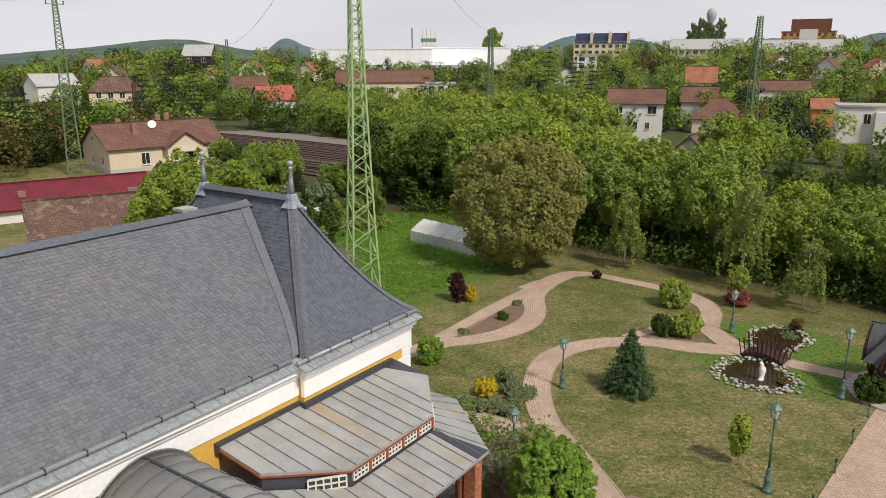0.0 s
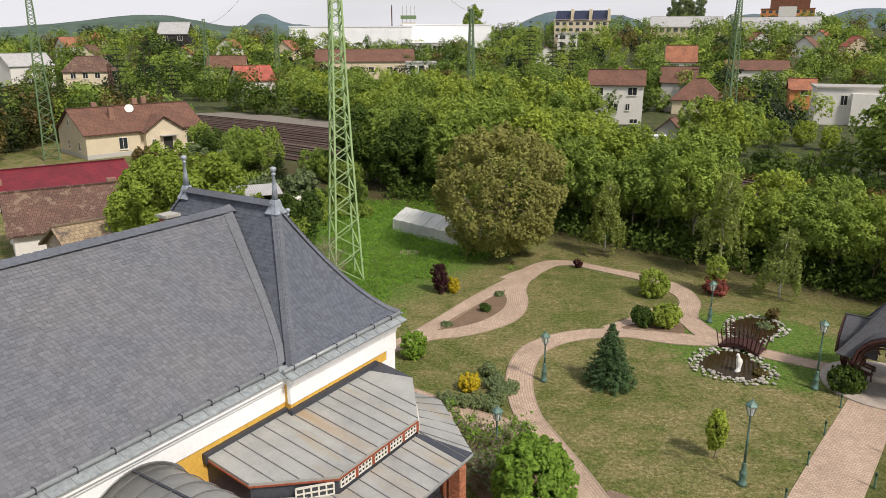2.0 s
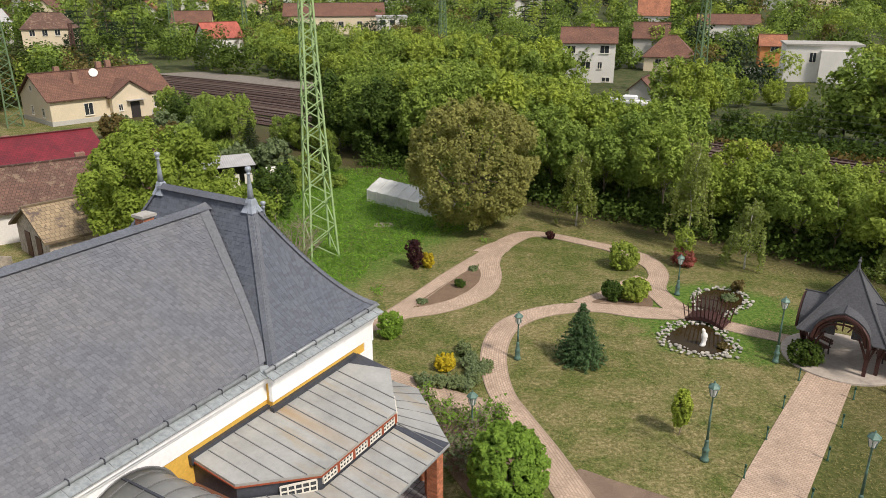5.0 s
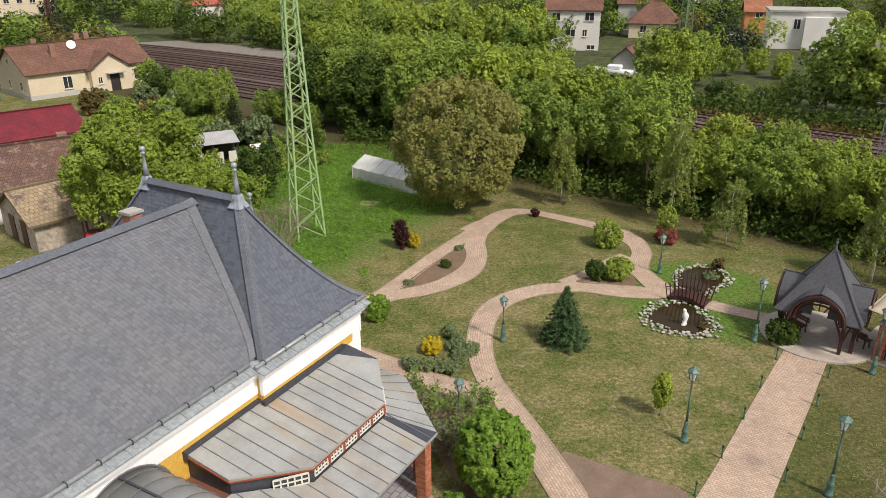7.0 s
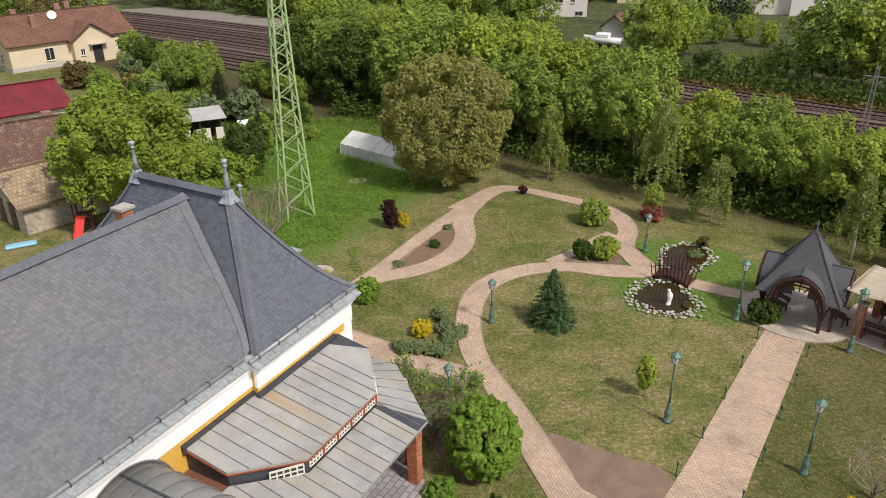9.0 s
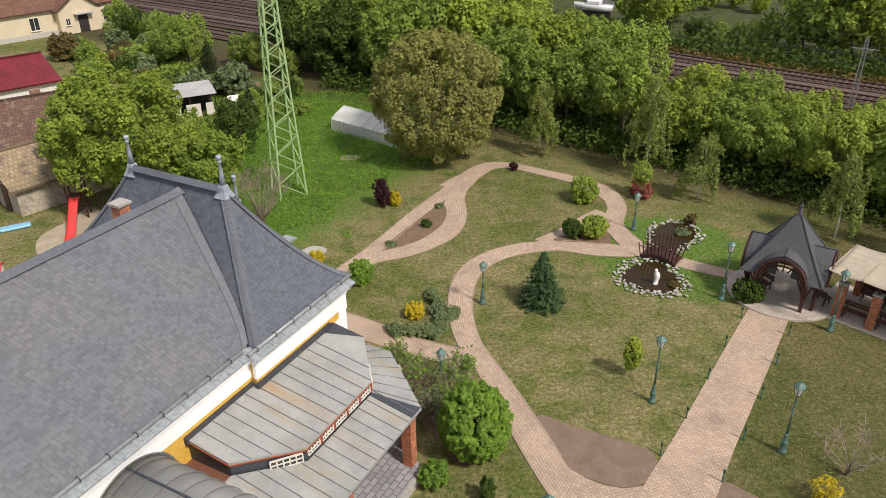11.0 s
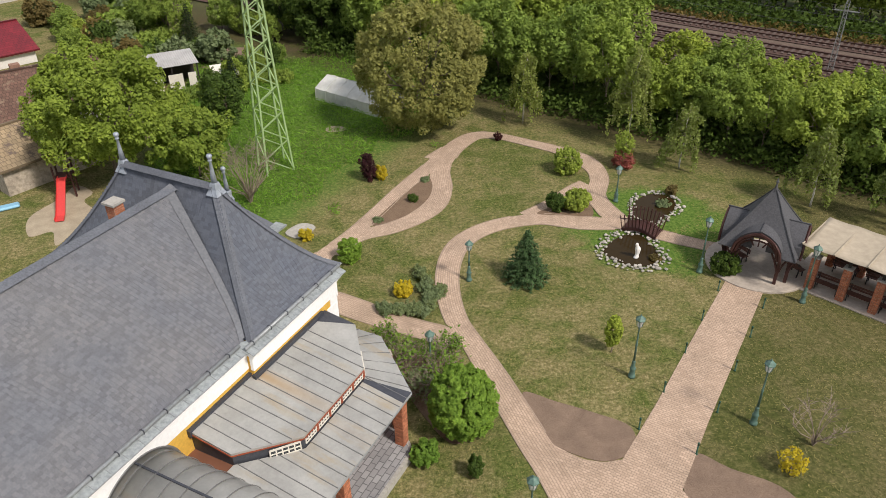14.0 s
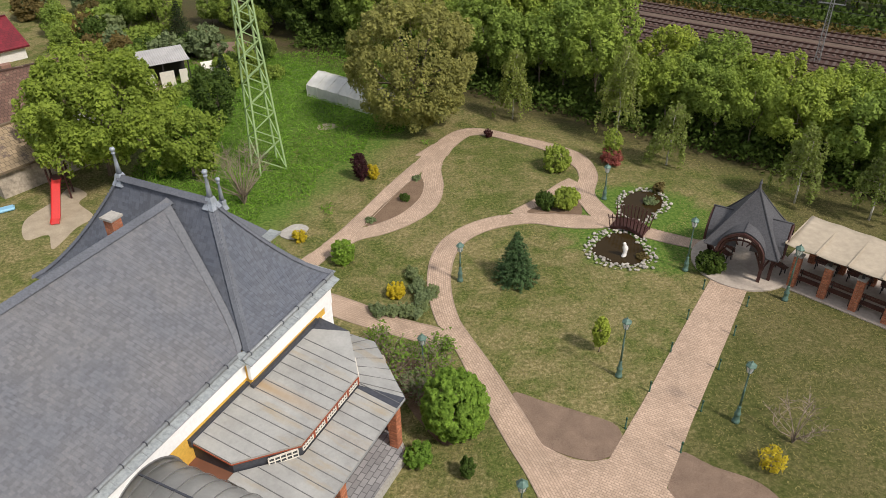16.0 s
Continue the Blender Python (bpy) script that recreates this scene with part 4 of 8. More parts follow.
bm = bmesh.new()
slab(bm, [(u, v, up_z(v)) for u, v in UP], 0.09)
upper = part("upper_roof", bm, M_ZINC, HOUSE, "weathered standing-seam zinc roof")
# seams, clipped to the octagon
k = -3.22
while k < 2.6:
    u = VC + k
    far_v = -2.74 if abs(k) < 1.89 else -2.74 + (abs(k) - 1.89) / 1.83 * 1.5
    bm = bmesh.new()
    slab(bm, [(u - 0.011, 0.3, up_z(0.3) + 0.03), (u - 0.011, far_v, up_z(far_v) + 0.03), (u + 0.011, far_v, up_z(far_v) + 0.03), (u + 0.011, 0.3, up_z(0.3) + 0.03)], 0.035)
    part("standing_seam", bm, M_SEAM, upper)
    k += 0.51
# flashing box along the wall
bm = bmesh.new()
box(bm, VC - 3.80, WING_L + 0.28, 0.33, 0.49, 4.66, 4.96)
box(bm, WING_L + 0.14, VC + 3.50, 0.07, 0.23, 4.70, 4.98)
part("wall_flashing", bm, M_ZINC_DARK, HOUSE, "dark zinc upstand against the wall")
# dark verge sheets at both ends
for sg in (1,):
    bm = bmesh.new()
    a, b = VC + sg * 3.73, VC + sg * 2.9
    pts = [(a, 0.3, up_z(0.3) + 0.012), (a, -1.22, up_z(-1.22) + 0.012), (b + sg * 0.5, -0.6, up_z(-0.6) + 0.012), (b, 0.3, up_z(0.3) + 0.012)]
    slab(bm, pts if sg > 0 else pts[::-1], 0.02)
    part("verge_sheet", bm, M_ZINC_DARK, upper)

# clerestory: dark cladding on the flanks, red trim, white lights in front
bm = bmesh.new()
inner = [(VC + (u - VC) * 0.985, v * 0.982) for u, v in UP]
for (u0, v0), (u1, v1) in zip(inner, inner[1:]):
    z0, z1 = 3.6, 3.6
    f = [bm.verts.new(p) for p in ((u0, v0, 3.55), (u1, v1, 3.55), (u1, v1, up_z(v1) - 0.06), (u0, v0, up_z(v0) - 0.06))]
    bm.faces.new(f)
cl = part("clerestory", bm, M_ZINC_DARK, HOUSE, "dark clad clerestory band")
for (u0, v0), (u1, v1) in zip(UP, UP[1:]):
    if u0 > VC + 2.5 or (abs(v0 - v1) < 0.01 and v0 > -0.5):
        continue
    bm = bmesh.new()
    beam(bm, (u0, v0, up_z(v0) - 0.115), (u1, v1, up_z(v1) - 0.115), 0.05, 0.04)
    part("fascia_board", bm, M_REDWOOD, cl)


def small_light(u0, v0, u1, v1, z0, z1, cols):
    """A low clerestory light: white frame, bars, dark glass."""
    d = Vector((u1 - u0, v1 - v0, 0))
    L = d.length
    m = Matrix.Translation((u0, v0, 0)) @ Matrix.Rotation(math.atan2(d.y, d.x), 4, "Z")
    w = boxed("window", (0, L, -0.01, 0.01, z0, z1), M_GLASS_DARK, cl, m)
    bm = bmesh.new()
    for k in range(cols + 1):
        x = L * k / cols
        box(bm, x - 0.022, x + 0.022, -0.035, 0.03, z0, z1, m)
    for z in (z0, (z0 + z1) / 2, z1):
        box(bm, 0, L, -0.033, 0.028, z - 0.02, z + 0.02, m)
    part("window_frame", bm, M_CREAM, w)


zc0, zc1 = 3.93, 4.20
front = inner[2][1] - 0.01
n_l = 5
w_all = inner[2][0] - inner[3][0]
for k in range(n_l):
    a = inner[3][0] + w_all * (k + 0.10) / n_l
    b = inner[3][0] + w_all * (k + 0.90) / n_l
    small_light(a, front, b, front, zc0, zc1, 4)
    boxed("mullion", (b + 0.02, b + w_all * 0.2 / n_l - 0.02, front - 0.05, front + 0.05, zc0 - 0.02, zc1 + 0.03), M_REDWOOD, cl)
for sg in (1, -1):
    ax, ay = inner[2] if sg > 0 else inner[3]
    bx, by = inner[1] if sg > 0 else inner[4]
    p, q = (ax + (bx - ax) * 0.06, ay + (by - ay) * 0.06), (ax + (bx - ax) * 0.50, ay + (by - ay) * 0.50)
    if sg < 0:
        p, q = q, p
    off = Vector((sg * 0.05, -0.06))
    small_light(p[0] + off.x, p[1] + off.y, q[0] + off.x, q[1] + off.y, 3.86, 4.20, 5)

# skirt roof: side, cut corner and a front slope that runs on to the porch
SKL = -8.9
FALL = (Z_TOP - Z_EAVE) / (4.48 - 2.74)


def skirt_z(v):
    return Z_EAVE + (v + 4.48) * FALL


bm = bmesh.new()
top = [bm.verts.new((u, v, Z_TOP)) for u, v in UP[:3]]
low = [bm.verts.new((u, v, Z_EAVE)) for u, v in LOW[:3]]
for i in range(2):
    bm.faces.new((top[i], top[i + 1], low[i + 1], low[i]))
left = [bm.verts.new((u, v, skirt_z(v))) for u, v in (UP[3], UP[4], (SKL, UP[4][1]), (SKL, LOW[2][1]))]
bm.faces.new((top[2], left[0], left[3], low[2]))
bm.faces.new((left[0], left[1], left[2], left[3]))
thicken(bm, 0.07)
skirt = part("skirt_roof", bm, M_ZINC, HOUSE, "weathered standing-seam zinc skirt roof")


def P3(ring, i, z):
    return (*ring[i], z)


for i, n in ((0, 3), (1, 5)):
    for j in range(n):
        f = (j + 0.6) / n
        p, q = Vector(P3(UP, i, Z_TOP)).lerp(Vector(P3(UP, i + 1, Z_TOP)), f), Vector(P3(LOW, i, Z_EAVE)).lerp(Vector(P3(LOW, i + 1, Z_EAVE)), f)
        bm = bmesh.new()
        beam(bm, p + Vector((0, 0, 0.012)), q + Vector((0, 0, 0.012)), 0.022, 0.035)
        part("standing_seam", bm, M_SEAM, skirt)
# seams of the front slope, up to the clerestory
k = LOW[2][0] - 0.35
while k > SKL + 0.2:
    if k > UP[3][0]:
        vt = UP[3][1]
    else:
        vt = UP[3][1] + (UP[3][0] - k) / (UP[3][0] - UP[4][0]) * (UP[4][1] - UP[3][1])
    bm = bmesh.new()
    beam(bm, (k, LOW[2][1], Z_EAVE + 0.012), (k, vt, skirt_z(vt) + 0.012), 0.022, 0.035)
    part("standing_seam", bm, M_SEAM, skirt)
    k -= 0.51
boxed("brick_upstand", (SKL - 0.6, UP[4][0] + 0.1, UP[4][1] + 0.02, 0.5, 3.4, 3.98), M_TILE_ORANGE, HOUSE, label="orange brick upstand beside the porch")
# dark hip sheet on the corner
for i in (2,):
    a, b = Vector(P3(UP, i, Z_TOP)), Vector(P3(LOW, i, Z_EAVE))
    w = Vector(P3(LOW, 3 if i == 2 else 2, Z_EAVE)) - b
    w.normalize()
    bm = bmesh.new()
    slab(bm, [a + Vector((0, 0, 0.02)), b + Vector((0, 0, 0.02)), b + w * 0.62 + Vector((0, 0, 0.02)), a + w * 0.16 + Vector((0, 0, 0.02))], 0.015)
    part("hip_sheet", bm, M_ZINC_DARK, skirt)
# eave fascia and gutter edge
for (u0, v0), (u1, v1) in zip(LOW[:3] + [(SKL, LOW[2][1])], LOW[1:3] + [(SKL, LOW[2][1])]):
    bm = bmesh.new()
    beam(bm, (u0, v0, Z_EAVE - 0.06), (u1, v1, Z_EAVE - 0.06), 0.06, 0.05)
    part("eave_edge", bm, M_GUTTER, skirt)
# plinth and paved floor
bm = bmesh.new()
prism(bm, [(VC + (u - VC) * 1.0, v * 1.0) for u, v in LOW], 0, 0.36)
part("plinth", bm, M_CONCRETE, HOUSE, "concrete veranda plinth")
bm = bmesh.new()
uvl = bm.loops.layers.uv.new("UVMap")
f = bm.faces.new([bm.verts.new((VC + (u - VC) * 0.97, v * 0.97, 0.366)) for u, v in LOW])
for lp in f.loops:
    lp[uvl].uv = lp.vert.co.xy
part("veranda_floor", bm, M_GREYPAVE, HOUSE, "grey paving on the veranda")
# glazed inner wall
bm = bmesh.new()
box(bm, VC - 3.3, VC + 3.0, -2.2, 0, 0.37, 3.5)
part("inner_wall", bm, M_REDWOOD, HOUSE, "dark red timber wall under the veranda roof")


def pier(u, v, rot, w=0.38):
    m = pose(u, v, 0, 0, 0, rot)
    bm = bmesh.new()
    box(bm, -w / 2 + 0.008, w / 2 - 0.008, -w / 2 + 0.008, w / 2 - 0.008, 0.36, 3.45)
    p = part("brick_pier", bm, M_MORTAR, HOUSE, "red brick pier")
    p.matrix_basis = m
    brick_skin(p, -w / 2, w / 2, -w / 2, w / 2, 0.37, 3.4)


for k in (0, 3):
    pier(-2.35 - 1.36 * k, -3.83, 0)
pier(-0.95, -2.5, 45)
pier(-1.62, -3.2, 45)

# barrel-roofed porch
BU, BR, BZ = -10.75, 1.6, 3.98
bm = bmesh.new()
n = 22
BV0, BV1 = 0.5, -7.5
lo, hi = [], []
for k in range(n + 1):
    a = math.pi * k / n
    x, z = BU + BR * math.cos(a), BZ + BR * math.sin(a) * 0.98
    lo.append(bm.verts.new((x, BV0, z)))
    hi.append(bm.verts.new((x, BV1, z)))
for k in range(n):
    bm.faces.new((lo[k], lo[k + 1], hi[k + 1], hi[k]))
thicken(bm, 0.06)
barrel = part("barrel_roof", bm, M_ZINC, HOUSE, "curved standing-seam zinc roof", True)
for j in range(10):
    v = BV0 - 0.35 - j * 0.62
    bm = bmesh.new()
    tube(bm, [(BU + (BR + 0.03) * math.cos(math.pi * k / n), v, BZ + (BR + 0.03) * math.sin(math.pi * k / n) * 0.98) for k in range(n + 1)], 0.018, 0.018, 4)
    part("standing_seam", bm, M_SEAM, barrel)
boxed("ridge_bar", (BU - 0.03, BU + 0.03, BV1, BV0 - 0.05, BZ + BR * 0.98 - 0.01, BZ + BR * 0.98 + 0.05), M_ZINC_DARK, barrel)
bm = bmesh.new()
tube(bm, [(BU + (BR + 0.05) * math.cos(math.pi * k / n), BV0 - 0.04, BZ + (BR + 0.05) * math.sin(math.pi * k / n) * 0.98) for k in range(n + 1)], 0.065, 0.065, 6)
part("verge_trim", bm, M_SEAM, barrel)
boxed("porch_wall", (BU - BR + 0.15, BU + BR - 0.15, BV1 + 0.4, 0.3, 0, BZ), M_WHITE, HOUSE)

# ---- plants ----
def leaf_sheet(name, centres, outs, size, mat, seed, flat=0.5, droop=0.0, aspect=0.85, jitter=0.5):
    """Many small leaf sprays, one pointed blade each, as one mesh."""
    r = np.random.default_rng(seed)
    n = len(centres)
    nrm = r.normal(size=(n, 3)) * jitter + outs * 0.9 + np.array([0, 0, flat])
    nrm /= np.linalg.norm(nrm, axis=1, keepdims=True) + 1e-9
    ref = r.normal(size=(n, 3)) + np.array([0, 0, -droop])
    tan = ref - nrm * (ref * nrm).sum(1, keepdims=True)
    tan /= np.linalg.norm(tan, axis=1, keepdims=True) + 1e-9
    bi = np.cross(nrm, tan)
    s = size * r.uniform(0.65, 1.35, (n, 1))
    v = np.empty((n, 3, 3))
    v[:, 0] = centres - tan * s * 0.42 + bi * s * 0.5 * aspect
    v[:, 1] = centres + tan * s * 0.58
    v[:, 2] = centres - tan * s * 0.42 - bi * s * 0.5 * aspect
    me = bpy.data.meshes.new(name)
    me.vertices.add(3 * n)
    me.vertices.foreach_set("co", v.reshape(-1))
    me.loops.add(3 * n)
    me.loops.foreach_set("vertex_index", np.arange(3 * n, dtype=np.int32))
    me.polygons.add(n)
    me.polygons.foreach_set("loop_start", np.arange(0, 3 * n, 3, dtype=np.int32))
    me.polygons.foreach_set("loop_total", np.full(n, 3, dtype=np.int32))
    me.materials.append(mat)
    me.update(calc_edges=True)
    return me


def lumps(seed, n):
    r = np.random.default_rng(seed)
    d = r.normal(size=(n, 3))
    return d / np.linalg.norm(d, axis=1, keepdims=True), r.uniform(0.5, 1.0, n)


def crown_points(seed, rx, rz, zc, boughs, per, bough_r, hollow=0.5, low=-0.75, lobe=0.8):
    """Leaf places on leafy boughs that rise out of an uneven, lobed crown, with gaps between them."""
    r = np.random.default_rng(seed)
    k = np.arange(boughs * 2) + 0.5
    z = 1 - 2 * k / (boughs * 2)
    a = k * 2.39996 + r.uniform(-0.5, 0.5, len(k))
    d = np.column_stack([np.sqrt(1 - z * z) * np.cos(a), np.sqrt(1 - z * z) * np.sin(a), z]) + r.normal(size=(len(k), 3)) * 0.10
    d /= np.linalg.norm(d, axis=1, keepdims=True)
    d = d[d[:, 2] > low]
    d = d[r.permutation(len(d))][:boughs]
    lob, amp = lumps(seed + 1, 11)
    k = np.maximum(0, d @ lob.T - 0.6) @ (amp * 1.9)
    rad = (1 - 0.30 * lobe + 0.42 * lobe * np.clip(k, 0, 0.95)) * (hollow + (1 - hollow) * r.uniform(0, 1, len(d)) ** 0.4)
    c = d * rad[:, None] * np.array([rx, rx, rz]) + np.array([0, 0, zc])
    m = len(c)
    axis = d * 0.75 + np.array([0, 0, 0.62]) + r.normal(size=(m, 3)) * 0.22
    axis /= np.linalg.norm(axis, axis=1, keepdims=True)
    wide = bough_r * r.uniform(0.65, 1.3, m)
    long = wide * r.uniform(1.5, 2.0 + 1.0 * lobe, m)
    n = m * per
    pick = r.integers(0, m, n)
    u = r.beta(1.25, 1.15, n)
    perp = r.normal(size=(n, 3))
    perp -= axis[pick] * (perp * axis[pick]).sum(1, keepdims=True)
    perp /= np.linalg.norm(perp, axis=1, keepdims=True) + 1e-9
    wid = wide[pick] * np.sin(np.pi * (0.18 + 0.80 * u)) * np.sqrt(r.uniform(0.18, 1.0, n))
    pts = c[pick] + axis[pick] * ((u - 0.72) * long[pick])[:, None] + perp * wid[:, None]
    pts[:, 2] = np.maximum(pts[:, 2], 0.03)
    return pts, perp * 0.9 + axis[pick] * (0.2 + 0.6 * u)[:, None], c


def limbs(seed, h, r0, tips, mat, lean=0.3, n=7, name="trunk"):
    """A tapered trunk that forks into limbs towards the crown's clumps."""
    r = random.Random(seed)
    bm = bmesh.new()
    pts, x, y = [], 0.0, 0.0
    for k in range(6):
        pts.append((x, y, h * k / 5))
        x += r.uniform(-lean, lean) * 0.35
        y += r.uniform(-lean, lean) * 0.35
    tube(bm, [(0, 0, -0.1)] + pts[1:], r0, r0 * 0.45, 8)
    order = list(range(len(tips)))
    r.shuffle(order)
    for j in order[:n]:
        t = Vector(tips[j])
        a = Vector(pts[r.choice((2, 3, 4, 5))])
        mid = (a + t) / 2 + Vector((r.uniform(-.2, .2), r.uniform(-.2, .2), -0.15 * (t - a).length * 0.3))
        tube(bm, [a, mid, t], r0 * 0.36, r0 * 0.07, 5)
    me = bpy.data.meshes.new(name)
    bm.to_mesh(me)
    bm.free()
    me.materials.append(mat)
    me.shade_smooth()
    return me


def tree(name, m, seed, h, rx, mat, bark_m=None, trunk=0.3, clumps=150, per=36, clump_r=0.5, size=0.28, label="", category="tree", group="", base=0.28, hollow=0.45, nl=9, low=-0.75, flat=0.5, droop=0.0, lean=0.3, lobe=0.8):
    """A broad-leaved tree: trunk with limbs, and a crown of leaf sprays."""
    rz = h * (1 - base) / 2 * 1.02
    zc = h - rz * 1.0
    pts, out, cl = crown_points(seed, rx, rz, zc, clumps, per, clump_r, hollow, low, lobe)
    # bring the crown to its full height and breadth
    grow = np.array([rx / np.percentile(np.hypot(pts[:, 0], pts[:, 1]), 98.5)] * 2 + [h / np.percentile(pts[:, 2], 99.7)])
    pts, cl = pts * grow, cl * grow
    t = thing(name, m, label, category, group)
    c = new("crown", leaf_sheet("crown", pts, out, size, mat, seed, flat, droop))
    c.parent = t
    b = new("trunk", limbs(seed, max(h * base * 1.1, zc - rz * 0.2), trunk, cl, bark_m or M_BARK, lean, nl))
    b.parent = t
    return t


def at(x, y, s=1.0, rz=0.0, sz=None):
    return pose(x, y, height(x, y), 0, 0, rz) @ Matrix.Diagonal((s, s, sz or s, 1))


rt = random.Random(11)
# belt of self-sown trees between the park and the railway: a few kinds, repeated
BELT = "belt of young trees by the railway"
KINDS = []
for k, (mat, hh, rr, lab) in enumerate(((L_LIME, 9.5, 3.9, "bright green young ash tree in full leaf"), (L_ASH, 10.0, 4.2, "green ash tree with a lobed crown"),
                                        (L_ASH, 8.5, 3.5, "mid-green self-sown young tree"), (L_DEEP, 9.0, 3.8, "dark green densely leaved tree"), (L_LIME, 8.0, 3.1, "light green tree with upright shoots"))):
    KINDS.append((hh, lab, mat, rr, 40 + 7 * k))
first = {}


def again(ob, m):
    """A copy whose size comes from m alone."""
    return copy_thing(ob, m @ Matrix.Diagonal((*(1 / v for v in ob.scale), 1)))


def belt_tree(kind, x, y, h, rz):
    hh, lab, mat, rr, seed = KINDS[kind]
    m = at(x, y, h / hh, rz)
    if kind not in first:
        first[kind] = tree("tree", m, seed, hh, rr, mat, None, 0.15, 105, 88, 0.80, 0.30, lab, "tree", BELT, 0.04, 0.62, 9, -0.9)
        return
    again(first[kind], m)


def far_tree(kind, x, y, h, rz):
    """The same kinds across the railway, with fewer, larger sprays."""
    hh, lab, mat, rr, seed = KINDS[kind]
    m = at(x, y, h / hh, rz)
    key = ("far", kind)
    if key not in first:
        first[key] = tree("tree", m, seed + 3, hh, rr * 1.1, mat, None, 0.15, 70, 58, 0.95, 0.42, lab, "tree", "trees across the railway", 0.02, 0.5, 6, -0.98)
        return
    again(first[key], m)


def front_tree(kind, x, y, h, rz):
    """Trees at the lawn's edge, bare-stemmed below."""
    hh, lab, mat, rr, seed = KINDS[kind]
    m = at(x, y, h / hh, rz)
    key = ("front", kind)
    if key not in first:
        first[key] = tree("tree", m, seed + 5, hh, rr * 0.95, mat, M_TWIG, 0.13, 95, 88, 0.74, 0.285, lab, "tree", BELT, 0.22, 0.58, 9, -0.8)
        return
    again(first[key], m)


def belt_row(a, b, n, depth, hs, kinds, make=None):
    a, b = Vector(a), Vector(b)
    d = (b - a)
    s = Vector((-d.y, d.x)).normalized()
    for k in range(n):
        f = (k + rt.uniform(0.2, 0.8)) / n
        p = a + d * f + s * rt.uniform(-depth, depth)
        (make or belt_tree)(rt.choice(kinds), p.x, p.y, rt.uniform(*hs), rt.uniform(0, 360))


belt_row((38.5, 34.0), (20.5, 52.5), 11, 0.8, (5.0, 6.3), (0, 1, 1, 2), front_tree)
belt_row((43.0, 37.5), (24.0, 55.5), 11, 0.9, (5.3, 6.3), (0, 1, 1, 0))
belt_row((44.5, 42.0), (27.0, 60.0), 9, 0.8, (3.1, 4.0), (0, 1, 4))
belt_row((20.0, 54.5), (9.0, 64.5), 6, 0.9, (6.4, 8.0), (1, 0, 1, 4), front_tree)
belt_row((23.0, 59.5), (10.0, 71.5), 7, 1.0, (7.2, 8.6), (0, 1, 0))
belt_row((10.0, 71.5), (-3.0, 83.0), 6, 1.2, (8.8, 9.8), (0, 4, 0, 1))
belt_row((21.5, 67.5), (15.0, 73.5), 3, 0.8, (6.4, 7.4), (0, 1))
belt_row((15.0, 73.5), (8.0, 79.5), 4, 1.0, (8.2, 9.0), (0, 1, 1))
belt_row((8.0, 79.5), (-9.0, 94.0), 8, 1.2, (8.2, 9.6), (0, 1, 1))
belt_row((4.0, 71.0), (-9.0, 84.0), 6, 1.2, (7.4, 9.0), (3, 1, 1))
# beyond the railway
for a, b, n, dep, hs, kinds in (((60.0, 71.0), (47.0, 84.0), 5, 1.2, (8.8, 10.4), (1, 0, 1)), ((80.0, 48.0), (62.0, 67.0), 8, 1.5, (7.0, 9.0), (0, 1, 0)), ((86.0, 58.0), (62.0, 82.0), 9, 2.0, (7.0, 9.0), (0, 0, 1)),
                                ((46.5, 83.0), (38.0, 91.0), 6, 0.8, (2.6, 4.0), (1, 3, 2)), ((37.0, 96.0), (34.5, 98.5), 2, 0.8, (7.8, 8.6), (1, 0)), ((31.0, 96.0), (25.5, 101.5), 4, 0.6, (1.5, 2.3), (0, 1)),
                                ((23.0, 109.0), (-8.0, 136.0), 14, 2.0, (8.0, 9.6), (0, 1, 1)), ((22.0, 117.0), (-14.0, 150.0), 12, 4.0, (8.6, 10.0), (0, 0, 1)), ((-10.0, 138.0), (-30.0, 162.0), 8, 3.0, (5.4, 6.8), (0, 1, 4)),
                                ((20.0, 104.0), (-4.0, 124.0), 12, 0.8, (3.4, 5.0), (1, 1, 0)),
                                ((8.0, 146.0), (-32.0, 176.0), 12, 4.0, (6.5, 8.0), (0, 0, 1, 2)), ((-6.0, 165.0), (-40.0, 205.0), 12, 6.0, (6.0, 8.0), (0, 1, 0, 2)),
                                ((41.0, 101.0), (37.0, 98.0), 2, 1.0, (6.4, 7.4), (1, 0)), ((56.0, 104.0), (46.0, 112.0), 4, 2.0, (3.4, 4.8), (0, 4, 1)), ((72.0, 93.0), (64.0, 99.0), 2, 2.0, (3.0, 4.0), (0, 1))):
    belt_row(a, b, n, dep, hs, kinds, far_tree)
# gardens on the left
belt_row((-18.0, 79.0), (-24.0, 86.0), 4, 1.2, (5.0, 6.6), (1, 2, 1))
belt_row((-8.0, 79.0), (-16.0, 84.0), 6, 1.5, (2.6, 4.0), (1, 2, 3))
belt_row((-26.0, 92.0), (-34.0, 100.0), 5, 1.5, (3.4, 4.8), (2, 3), far_tree)
belt_row((-27.0, 76.0), (-33.0, 88.0), 6, 1.5, (2.2, 3.4), (2, 4, 3), far_tree)
belt_row((-20.5, 58.0), (-23.0, 66.0), 4, 1.0, (4.0, 5.2), (0, 4))
belt_row((-13.0, 62.0), (-7.5, 72.0), 6, 0.8, (2.0, 3.0), (3, 3, 2))


